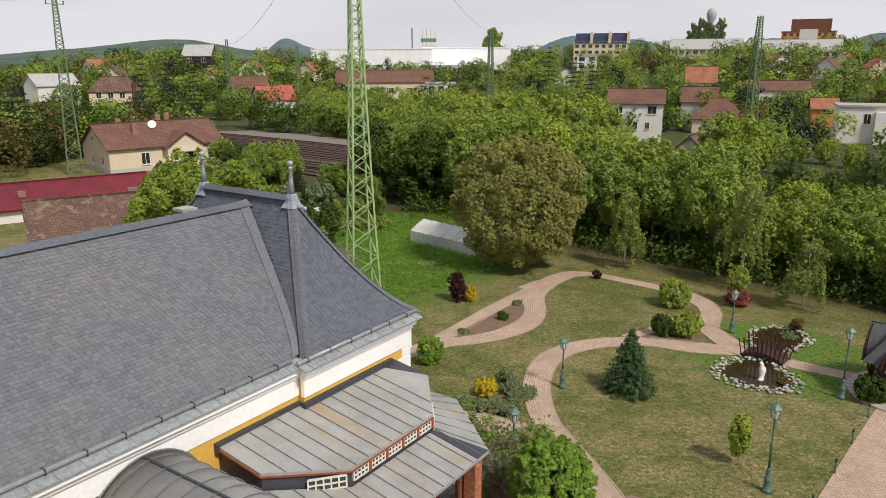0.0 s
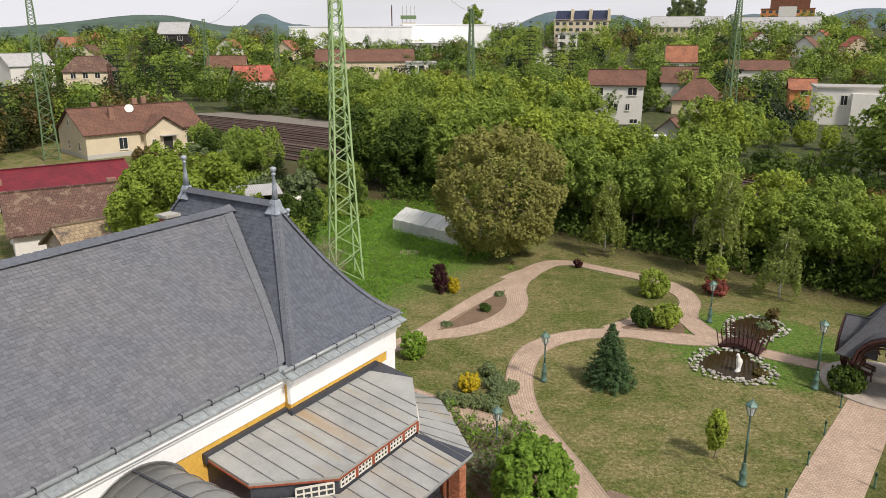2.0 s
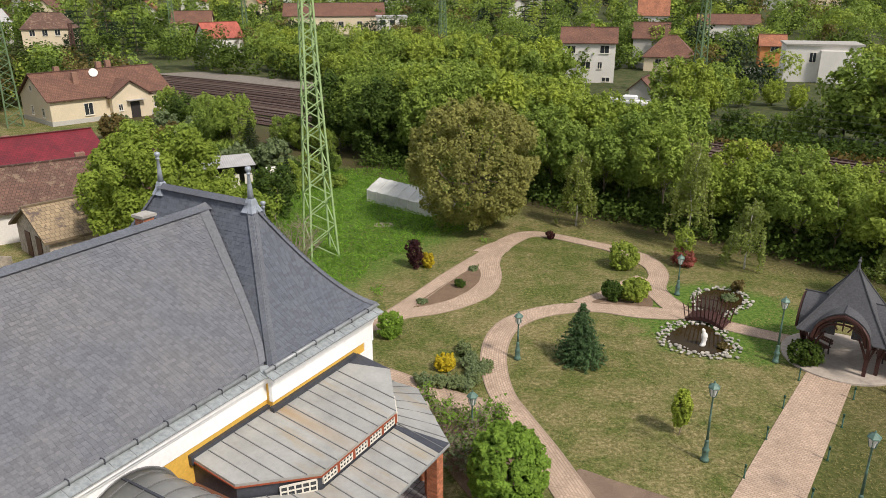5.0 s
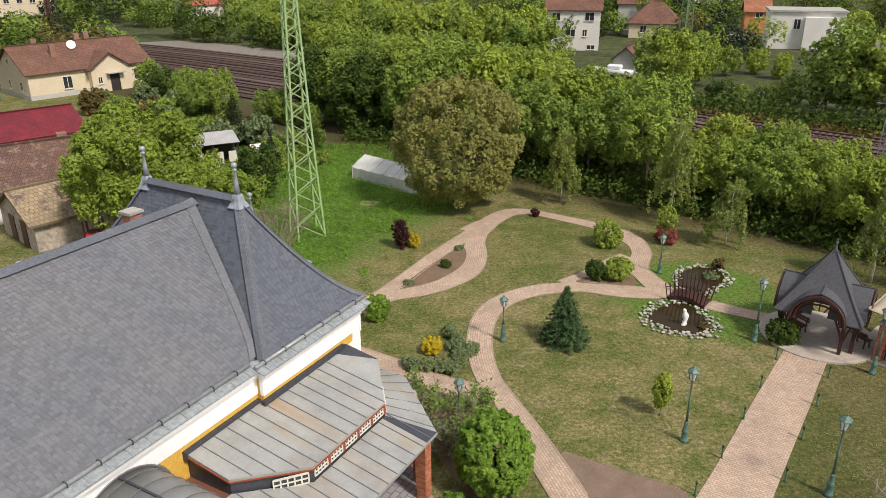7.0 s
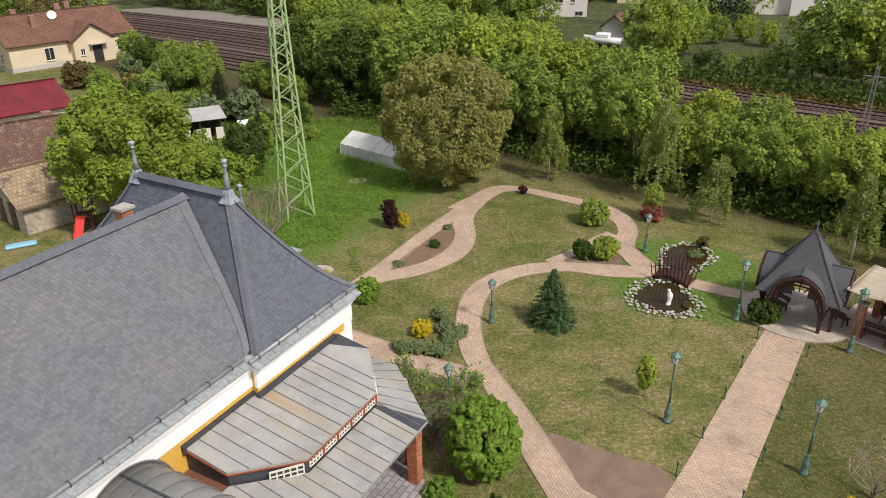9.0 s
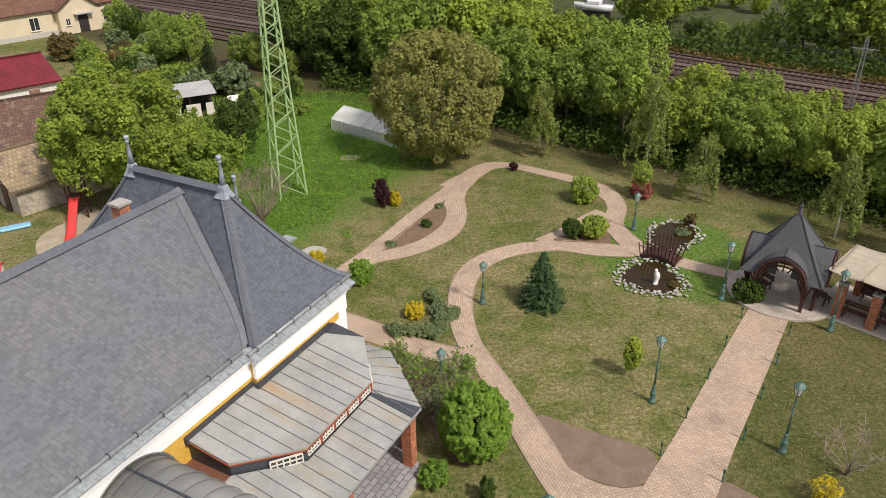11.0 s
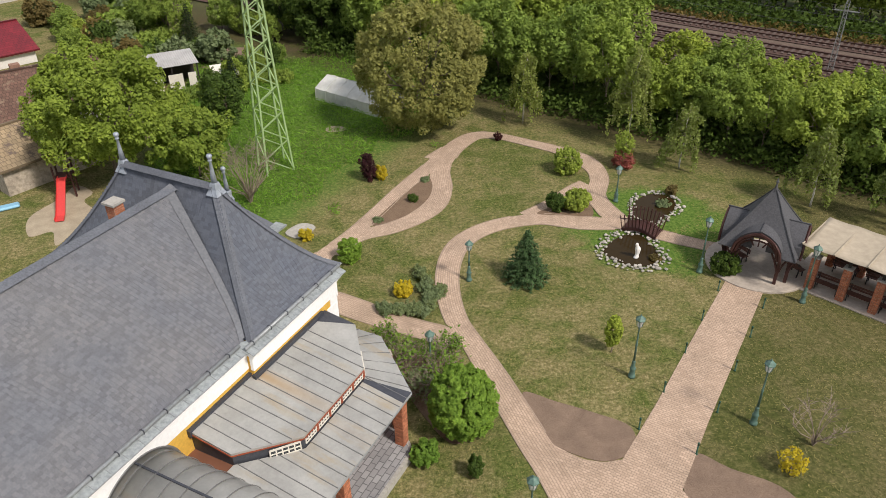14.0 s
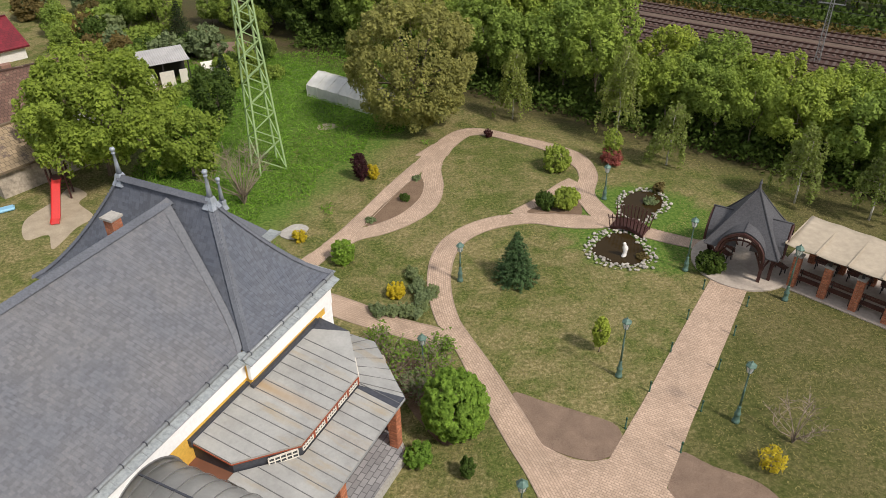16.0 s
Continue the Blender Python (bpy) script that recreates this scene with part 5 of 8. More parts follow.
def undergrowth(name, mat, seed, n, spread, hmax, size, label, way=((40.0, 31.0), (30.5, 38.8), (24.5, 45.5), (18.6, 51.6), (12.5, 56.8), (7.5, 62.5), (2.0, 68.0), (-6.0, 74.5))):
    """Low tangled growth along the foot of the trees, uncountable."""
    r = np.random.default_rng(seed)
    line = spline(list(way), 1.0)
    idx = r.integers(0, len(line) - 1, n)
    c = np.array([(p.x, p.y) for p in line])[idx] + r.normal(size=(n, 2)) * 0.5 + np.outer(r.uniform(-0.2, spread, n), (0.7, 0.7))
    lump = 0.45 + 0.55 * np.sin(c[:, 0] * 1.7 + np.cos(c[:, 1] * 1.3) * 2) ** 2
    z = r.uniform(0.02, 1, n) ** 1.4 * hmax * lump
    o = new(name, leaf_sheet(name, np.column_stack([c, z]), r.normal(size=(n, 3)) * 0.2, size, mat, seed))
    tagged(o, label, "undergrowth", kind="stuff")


# along the belt the deep leaf colour also carries the shade under the crowns
undergrowth("undergrowth", L_DEEP, 301, 26000, 7.0, 1.9, 0.26, "tangled undergrowth coloured dark for the shade under trees")
undergrowth("undergrowth", L_DEEP, 302, 9000, 7.0, 2.2, 0.26, "green undergrowth coloured dark for shade at tree foot")
undergrowth("undergrowth", L_DEEP, 303, 12000, 5.0, 2.2, 0.42, "dark scrub on the bank across the railway", ((82.0, 39.0), (59.0, 61.0), (43.0, 76.0), (28.0, 91.0), (12.0, 106.0)))
undergrowth("undergrowth", L_RUST, 304, 4000, 2.0, 0.9, 0.36, "dry brown scrub on the bank across the railway", ((81.5, 38.0), (58.0, 60.0), (42.0, 75.0), (27.0, 90.0), (11.5, 105.0)))


def tall_grass():
    r = np.random.default_rng(9)
    n = 42000
    x, y = r.uniform(-16, 6, n), r.uniform(36, 72, n)
    keep = (y - 1.35 * x + 5 * np.sin(x * 0.9) * np.cos(y * 0.7) > 47.5) & ~((x > -2) & (y < 47.5))
    x, y = x[keep], y[keep]
    m = len(x)
    z = r.uniform(0.02, 0.28, m)
    me = leaf_sheet("meadow_grass", np.column_stack([x, y, z]), r.normal(size=(m, 3)) * 0.6, 0.34, L_GRASS, 12, 0.0, 0.0, 0.16)
    tagged(new("meadow_grass", me), "tall bright green meadow grass", "grass", kind="stuff")


tall_grass()


def lawn_blades():
    """Tufts of short dry and green grass over the mown lawn, clear of paths, beds and ponds."""
    r = np.random.default_rng(19)
    n = 62000
    x, y = r.uniform(-5, 31, n), r.uniform(14, 54, n)
    ok = (y + 0.93 * x < 66) & (y - 1.34 * x > -9.5)
    ok &= ~((x < 1.2) & (y < 27.5 + 0.6 * (x + 5)))
    for c, w in PATH_MARKS:
        d = np.hypot(x - c.x, y - c.y)
        ok &= d > w / 2 + 0.12
    for bx, by, br in ((8.3, 20.6, 1.9), (13.2, 16.0, 2.6), (14.6, 33.6, 2.3), (17.5, 38.4, 2.5), (2.4, 41.8, 1.6), (12.2, 39.0, 1.6), (21.2, 31.3, 2.7), (8.0, 15.0, 3.6)):
        ok &= np.hypot(x - bx, y - by) > br
    ok &= ~((0.63 * (x - 22.85) - 0.777 * (y - 28.75) > -1.5) & (0.777 * (x - 22.85) + 0.63 * (y - 28.75) > -0.7))
    x, y = x[ok], y[ok]
    m = len(x)
    me = leaf_sheet("lawn_grass", np.column_stack([x, y, r.uniform(0.008, 0.016, m)]), np.zeros((m, 3)), 0.13, L_LAWN, 13, 14.0, 0.0, 0.3)
    tagged(new("lawn_grass", me), "short mown grass with dry straw tufts", "grass", kind="stuff")


lawn_blades()

# the walnut by the paths, with young bronze leaves
tree("walnut_tree", at(4.5, 53.6), 21, 9.6, 4.95, L_WALNUT, None, 0.3, 260, 170, 0.66, 0.185, "broad walnut tree with young bronze-green leaves", "tree", "", 0.05, 0.78, 16, -0.95, lobe=0.28)
# the maple behind the house
tree("maple_tree", at(-17.4, 48.3), 33, 8.9, 5.7, L_MAPLE, None, 0.28, 170, 270, 0.85, 0.21, "bright green maple behind the slate roof", "tree", "", 0.12, 0.4, 16, -0.6, lobe=0.95)
tree("small_maple", at(-11.6, 47.2), 35, 5.0, 3.0, L_MAPLE, None, 0.14, 80, 130, 0.5, 0.2, "small bright green tree beside the maple", "tree", "", 0.08, 0.42, 8, -0.95)
tree("garden_tree", at(-11.0, 56.5), 36, 4.2, 2.0, L_DEEP, None, 0.12, 60, 55, 0.42, 0.22, "dark green garden tree near the pylon", "tree", "", 0.08, 0.42, 6, -0.95)


def shrub(name, x, y, h, r, mat, seed, label, clumps=40, per=34, size=0.13, clump_r=0.17, category="shrub", group="", base=0.02):
    return tree(name, at(x, y), seed, h, r, mat, M_TWIG, 0.035, int(clumps * 1.7) if clumps < 200 else clumps, per, clump_r, size, label, category, group, base, 0.72 if clumps > 60 else 0.4, 6, -0.98, 0.5, 0, 0.1, 0.14 if clumps > 200 else 0.6)


shrub("round_bush", 3.05, 21.3, 3.15, 1.4, L_SHRUB, 60, "dense round bright green bush beside the veranda", 340, 84, 0.13, 0.20, "bush")
shrub("low_shrub", 1.35, 19.9, 1.0, 0.62, L_SHRUB, 61, "low spreading green shrub in the border", 60, 36, 0.11, 0.12)
shrub("conical_shrub", 3.2, 18.85, 1.1, 0.36, L_DEEP, 62, "small dark upright evergreen shrub", 50, 36, 0.08, 0.08)
shrub("box_shrub", -1.4, 34.9, 1.35, 0.72, L_SHRUB, 63, "rounded green shrub beside the path", 80, 36, 0.11, 0.13)
shrub("yellow_shrub", 1.35, 31.2, 0.75, 0.55, L_YELLOW, 64, "bright yellow flowering shrub on the lawn", 50, 36, 0.10, 0.1)
shrub("path_shrub", 13.4, 44.2, 1.7, 1.05, L_LIME, 65, "fresh green shrub inside the path loop", 90, 36, 0.14, 0.17)
shrub("dark_shrub", 11.35, 39.0, 1.2, 0.6, L_DEEP, 66, "dark green rounded shrub in the three-cornered bed", 60, 34, 0.12, 0.15)
shrub("bed_shrub", 12.65, 38.9, 1.35, 0.92, L_LIME, 67, "fresh green shrub in the three-cornered bed", 90, 36, 0.13, 0.15)
shrub("ball_shrub", 2.6, 41.4, 0.55, 0.36, L_DEEP, 68, "small clipped green ball in the teardrop bed", 40, 34, 0.08, 0.07)
shrub("herb_clump", 3.65, 44.1, 0.35, 0.3, L_SAGE, 69, "low grey-green herb clump in the bed", 20, 30, 0.09, 0.08)
shrub("herb_clump", 0.3, 39.15, 0.25, 0.35, L_SAGE, 70, "low grey-green herb clump in the bed", 20, 30, 0.09, 0.08)
shrub("dark_tuft", 9.75, 50.1, 0.6, 0.35, L_PURPLE, 71, "small dark reddish shrub at the path bend", 24, 30, 0.09, 0.1)
shrub("purple_shrub", -0.1, 44.9, 1.9, 0.62, L_PURPLE, 72, "dark purple-leaved shrub in the grass", 50, 26, 0.13, 0.16)
shrub("yellow_bush", 0.75, 44.9, 1.0, 0.5, L_YELLOW, 73, "yellow-green shrub beside the purple one", 36, 30, 0.11, 0.12)
shrub("red_shrub", 17.5, 44.4, 1.2, 0.85, L_REDLEAF, 74, "red-leaved shrub under a yellow-green one", 50, 30, 0.12, 0.16)
shrub("lime_shrub", 17.55, 44.75, 2.5, 0.75, L_LIME, 75, "yellow-green shrub behind the red one", 44, 26, 0.13, 0.18)
shrub("pavilion_shrub", 18.75, 30.9, 1.35, 0.85, L_DEEP, 76, "dark green rounded shrub beside the pavilion", 90, 36, 0.11, 0.14)
shrub("forsythia", 15.3, 17.5, 1.25, 0.6, L_YELLOW, 77, "loose yellow flowering shrub on the lawn", 34, 15, 0.09, 0.14)
shrub("young_hornbeam", 10.65, 25.35, 2.1, 0.4, L_LIME, 78, "narrow young tree with fresh green leaves", 70, 34, 0.11, 0.12, "tree", "", 0.16)
shrub("yellow_flowers", -4.0, 37.6, 0.7, 0.45, L_YELLOW, 79, "yellow-green shrub at the house corner", 30, 30, 0.1, 0.1)
for k in range(14):
    f = k / 13
    shrub("lavender_clump", 0.2 + 2.9 * f + rt.uniform(-.25, .25), 29.95 - 0.75 * f + rt.uniform(-.2, .3) + (max(0, f - 0.7) * 6), 0.5, 0.42, L_SAGE, 90 + k, "low grey-green herb clump edging the path", 20, 30, 0.09, 0.1, group="herbs edging the path")
for k in range(8):
    shrub("lavender_clump", 2.55 + rt.uniform(-.3, .3), 30.2 + k * 0.42, 0.55, 0.36, L_SAGE, 110 + k, "low grey-green herb clump edging the path", 20, 30, 0.09, 0.1, group="herbs edging the path")


for k in range(26):
    f = k / 25
    shrub("garden_thicket", -36.0 + 20 * f + rt.uniform(-3, 3), 92.0 - 22 * f + rt.uniform(-4, 6), rt.uniform(1.6, 3.2), rt.uniform(1.3, 2.2), (L_RUST, L_SAGE, L_DEEP, L_ASH)[k % 4], 400 + k,
          ("brownish", "grey-green", "dark green", "green")[k % 4] + " thicket in the gardens by the railway", 60, 26, 0.3, 0.34, "bush", "garden thickets")


def bare_shrub(name, x, y, h, r, seed, label, leafy=None, category="shrub", stems=30):
    """A thin-branched shrub, mostly bare."""
    q = random.Random(seed)
    t = thing(name, at(x, y), label, category)
    bm = bmesh.new()
    tips = []
    for k in range(stems):
        a = q.uniform(0, 6.28)
        rr = r * q.uniform(0.25, 1.0)
        tip = Vector((rr * math.cos(a), rr * math.sin(a), h * (1.0 - 0.5 * (rr / r) ** 2) * q.uniform(0.75, 1.0)))
        mid = tip * 0.5 + Vector((q.uniform(-.15, .15), q.uniform(-.15, .15), h * 0.03))
        tube(bm, [(0, 0, 0), (mid.x * 0.25, mid.y * 0.25, h * 0.16), mid, tip], 0.017 * h / 2 + 0.012, 0.007, 4)
        for j in range(11):
            f = q.uniform(0.4, 0.95)
            p = mid.lerp(tip, f)
            e = p + Vector((q.uniform(-1, 1), q.uniform(-1, 1), q.uniform(0.1, 0.9))) * 0.26 * r
            tube(bm, [p, e], 0.012, 0.005, 3)
            tips += [e, p]
    part("branchwork", bm, M_TWIG, t)
    if leafy:
        r2 = np.random.default_rng(seed)
        c = np.array([tuple(p) for p in tips])
        pick = r2.integers(0, len(c), 520)
        pts = c[pick] + r2.normal(size=(520, 3)) * 0.13
        o = new("foliage", leaf_sheet("foliage", pts, r2.normal(size=(520, 3)) * 0.3, 0.13, leafy, seed))
        o.parent = t
    return t


bare_shrub("straggling_shrub", 1.0, 25.3, 2.0, 1.5, 5, "straggling half-bare shrub with reddish-green shoots", L_SHRUB)
bare_shrub("straggling_shrub", 2.4, 24.6, 1.7, 1.2, 6, "straggling half-bare shrub with reddish-green shoots", L_SHRUB)
bare_shrub("straggling_shrub", 0.2, 26.7, 1.6, 1.0, 7, "straggling half-bare shrub with reddish-green shoots", L_SHRUB)
bare_shrub("straggling_shrub", 2.9, 26.0, 1.4, 0.9, 17, "straggling half-bare shrub with reddish-green shoots", L_SHRUB)
bare_shrub("straggling_shrub", 1.6, 23.6, 1.3, 1.0, 18, "straggling half-bare shrub with reddish-green shoots", L_SAGE)
bare_shrub("bare_sapling", 16.9, 18.7, 2.5, 1.6, 8, "bare thin-twigged sapling on the lawn", None, "tree", 13)
bare_shrub("bare_tree", -7.7, 42.5, 4.9, 2.6, 9, "bare grey-twigged small tree behind the roof", None, "tree")


def birch(x, y, h, r, seed):
    """A weeping birch: white stem, thin hanging sprays."""
    t = thing("birch_tree", at(x, y), "slender white-stemmed birch with hanging green sprays", "tree", "birches along the lawn")
    q = random.Random(seed)
    bm = bmesh.new()
    stem = [(q.uniform(-.05, .05) * k, q.uniform(-.05, .05) * k, h * 0.93 * k / 5 - 0.05) for k in range(6)]
    tube(bm, stem, 0.07, 0.015, 7)
    part("stem", bm, M_BIRCHBARK, t, "white birch stem", True)
    bm = bmesh.new()
    pts = []
    for k in range(int(9 * h)):
        z = h * q.uniform(0.30, 0.98)
        a = q.uniform(0, 6.28)
        rr = r * (1.15 - z / h) * q.uniform(0.5, 1.1) + 0.2
        f = z / (h * 0.93) * 5
        i = min(4, int(f))
        base = Vector(stem[i]).lerp(Vector(stem[i + 1]), f - i)
        tip = base + Vector((rr * math.cos(a), rr * math.sin(a), q.uniform(-0.1, 0.5)))
        drop = q.uniform(0.5, 1.9)
        low = tip + Vector((0.12 * math.cos(a), 0.12 * math.sin(a), -drop))
        tube(bm, [base, tip, low], 0.016, 0.004, 3)
        for j in range(70):
            u = q.random()
            p = tip.lerp(low, u) if q.random() < 0.75 else base.lerp(tip, u)
            pts.append(p + Vector((q.gauss(0, .09), q.gauss(0, .09), q.gauss(0, .1))))
    part("twig_skein", bm, M_TWIG, t)
    c = np.array([tuple(p) for p in pts])
    o = new("crown", leaf_sheet("crown", c, np.zeros_like(c), 0.17, L_BIRCH, seed, 0.1, 1.5))
    o.parent = t


birch(12.24, 53.1, 5.6, 1.4, 1)
birch(21.22, 43.6, 4.5, 1.5, 2)
birch(19.1, 48.2, 7.2, 1.9, 3)
birch(27.2, 37.25, 5.3, 1.6, 4)
birch(30.6, 34.6, 5.2, 1.4, 5)


def spruce(name, x, y, h, r, mat, seed, label, tiers=17, group=""):
    """A conifer: tiers of drooping boughs round a straight stem."""
    t = thing(name, at(x, y), label, "tree", group)
    q = random.Random(seed)
    bm = bmesh.new()
    tube(bm, [(0, 0, -0.05), (0, 0, h * 0.5), (0, 0, h)], 0.045 * h / 3, 0.008, 6)
    pts, out = [], []
    for k in range(tiers):
        f = (k + 0.3) / tiers
        z = h * (0.05 + 0.95 * f)
        rr = r * (1 - f) ** 0.85 * q.uniform(0.9, 1.08) + 0.03
        nb = max(5, int(11 * (1 - f) + 5))
        for j in range(nb):
            a = 6.283 * (j + q.uniform(-.3, .3)) / nb + k
            d = Vector((math.cos(a), math.sin(a), 0))
            L = rr * q.uniform(0.82, 1.1)
            tip = d * L + Vector((0, 0, z - L * 0.12))
            tube(bm, [(0, 0, z), d * L * 0.6 + Vector((0, 0, z - L * 0.14)), tip], 0.012, 0.004, 3)
            side = Vector((-d.y, d.x, 0))
            for i in range(int((20 + 44 * L) * min(1.0, 3.2 / h))):
                u = q.random() ** 0.7
                p = d * L * u + Vector((0, 0, z - L * 0.14 * u)) + side * q.gauss(0, 0.11 * L * (1.1 - u) + 0.03) + Vector((0, 0, q.gauss(0, .03)))
                pts.append(tuple(p))
                out.append(tuple(d * 0.3))
    part("trunk", bm, M_BARK, t)
    o = new("needle_foliage", leaf_sheet("needle_foliage", np.array(pts), np.array(out), 0.13 * max(1, h / 5), mat, seed, 0.8, 0.2, 0.4))
    o.parent = t
    return t


spruce("blue_spruce", 7.95, 31.8, 3.1, 1.4, L_SPRUCE, 3, "young dark green spruce standing on the lawn", 20)

# ---- park furniture ----
def lamp_post(m, h, label, group="park lamps"):
    t = thing("street_lamp", m, label, "street lamp", group)
    k = h / 3.45
    bm = bmesh.new()
    lathe(bm, [(0.17, 0), (0.17, 0.10), (0.13, 0.14), (0.12, 0.45), (0.15, 0.50), (0.10, 0.58), (0.075, 0.85), (0.085, 0.88), (0.055, 0.95)], 10)
    part("base", bm, M_LAMP, t, "", True)
    bm = bmesh.new()
    lathe(bm, [(0.055, 0.9), (0.045, 1.8 * k), (0.06, 1.83 * k), (0.04, 1.88 * k), (0.034, 2.78 * k), (0.07, 2.82 * k), (0.09, 2.88 * k)], 8)
    part("pole", bm, M_LAMP, t, "", True)
    bm = bmesh.new()
    bmesh.ops.create_cone(bm, segments=6, cap_ends=True, radius1=0.11, radius2=0.19, depth=0.36, matrix=Matrix.Translation((0, 0, 2.88 * k + 0.18)))
    lan = part("lantern", bm, M_LAMPGLASS, t, "frosted lantern glass")
    bm = bmesh.new()
    for j in range(6):
        a = math.pi / 3 * j
        beam(bm, (0.115 * math.cos(a), 0.115 * math.sin(a), 2.88 * k), (0.195 * math.cos(a), 0.195 * math.sin(a), 2.88 * k + 0.36), 0.022)
    part("lantern_frame", bm, M_LAMP, lan)
    bm = bmesh.new()
    z = 2.88 * k + 0.36
    lathe(bm, [(0.235, z - 0.01), (0.23, z + 0.02), (0.12, z + 0.13), (0.05, z + 0.17), (0.03, z + 0.20), (0.035, z + 0.23), (0.008, z + 0.27)], 6)
    part("cap", bm, M_LAMP, t)
    return t


L1 = lamp_post(pose(11.05, 23.58, 0), 3.45, "tall green cast-iron lamp post with a lantern")
for x, y in ((17.45, 31.2), (15.1, 20.15), (21.5, 27.85), (4.62, 15.7)):
    copy_thing(L1, pose(x, y, 0, 0, 0, x * 31))
L2 = lamp_post(pose(4.9, 32.1, 0), 2.35, "short green cast-iron lamp post with a lantern")
for x, y in ((15.45, 39.6), (2.1, 24.9)):
    copy_thing(L2, pose(x, y, 0, 0, 0, x * 31))


def bollard(m):
    t = thing("bollard_light", m, "slim dark green bollard light edging the path", "bollard", "bollards along the path")
    bm = bmesh.new()
    lathe(bm, [(0.06, 0), (0.06, 0.03), (0.032, 0.05), (0.032, 0.50)], 8)
    part("post", bm, M_BOLLARD, t, "", True)
    bm = bmesh.new()
    lathe(bm, [(0.03, 0.50), (0.045, 0.51), (0.045, 0.60), (0.055, 0.61), (0.04, 0.64), (0.01, 0.66)], 8)
    part("head", bm, M_BOLLARD, t, "", True)
    return t


BO = bollard(pose(10.3, 20.45, 0))
for x, y in ((12.1, 22.4), (14.05, 24.8), (15.85, 27.1), (17.7, 29.4), (12.1, 18.85), (13.9, 20.95), (15.8, 23.35), (17.6, 25.55), (19.3, 27.65)):
    copy_thing(BO, pose(x, y, 0))

# ---- ponds, stones, bridge, statue ----
rs = random.Random(4)


def stone_mesh(seed):
    q = random.Random(seed)
    bm = bmesh.new()
    bmesh.ops.create_icosphere(bm, subdivisions=1, radius=1.0)
    for v in bm.verts:
        v.co *= q.uniform(0.72, 1.15)
        v.co.z *= 0.65
    me = bpy.data.meshes.new("stone")
    bm.to_mesh(me)
    bm.free()
    me.materials.append(M_STONE)
    return me


STONES = [stone_mesh(k) for k in range(6)]


def pond(name, ring, label, rows):
    P = spline(ring, 0.2, True)
    bm = bmesh.new()
    bm.faces.new([bm.verts.new((p.x, p.y, 0.045)) for p in P])
    bmesh.ops.triangulate(bm, faces=bm.faces[:])
    t = part(name, bm, M_WATER)
    tagged(t, label, "pond")
    c = sum(P, Vector((0, 0))) / len(P)
    for k, p in enumerate(P):
        o = (p - c).normalized()
        for j in range(rows):
            if rs.random() < 0.2:
                continue
            s = rs.uniform(0.05, 0.135)
            q = p + o * (0.02 + j * 0.16 + rs.uniform(-.12, .12)) + Vector((rs.uniform(-.1, .1), rs.uniform(-.1, .1)))
            ob = new("stone", rs.choice(STONES))
            ob.matrix_basis = pose(q.x, q.y, 0.05 + s * 0.35, 0, 0, rs.uniform(0, 360)) @ Matrix.Diagonal((s * rs.uniform(0.8, 1.3), s, s * rs.uniform(0.8, 1.2), 1))
            ob.parent = t
    return t


pond("garden_pond", [(13.0, 34.15), (13.15, 33.1), (14.0, 32.25), (15.2, 32.15), (15.85, 32.7), (15.9, 33.7), (15.75, 34.6), (15.55, 35.3), (14.55, 35.45)], "shallow brown pond ringed with pale rough stones", 4)
pond("garden_pond", [(16.0, 37.2), (16.2, 38.5), (17.0, 39.7), (18.2, 40.2), (19.1, 39.5), (18.95, 38.3), (17.9, 37.3), (16.9, 36.5)], "small brown pond with stone edging behind bridge", 3)
shrub("water_plant", 15.5, 32.7, 0.35, 0.35, L_RUST, 140, "brownish water plant at the pond edge", 20, 24, 0.1, 0.1, "plant")
shrub("water_plant", 18.2, 38.6, 0.4, 0.5, L_SAGE, 141, "green water plant in the rear pond", 26, 24, 0.1, 0.12, "plant")
shrub("dry_grass_tuft", 19.2, 39.9, 0.7, 0.4, L_RUST, 142, "dry brown grass tuft beside the pond", 24, 26, 0.12, 0.12, "plant")


def statue():
    bm = bmesh.new()
    lathe(bm, [(0.16, 0), (0.18, 0.06), (0.13, 0.14), (0.15, 0.3), (0.19, 0.5), (0.17, 0.66), (0.10, 0.76), (0.11, 0.86), (0.09, 0.95), (0.01, 1.0)], 10)
    for v in bm.verts:
        v.co.x += 0.10 * math.sin(v.co.z * 4.2)
        v.co.y *= 0.75
    ob = part("statue", bm, M_STATUE, None, "", True)
    ob.matrix_basis = pose(14.5, 33.0, 0.04, 0, 0, 30)
    tagged(ob, "small white stone garden statue standing in pond", "statue")


statue()


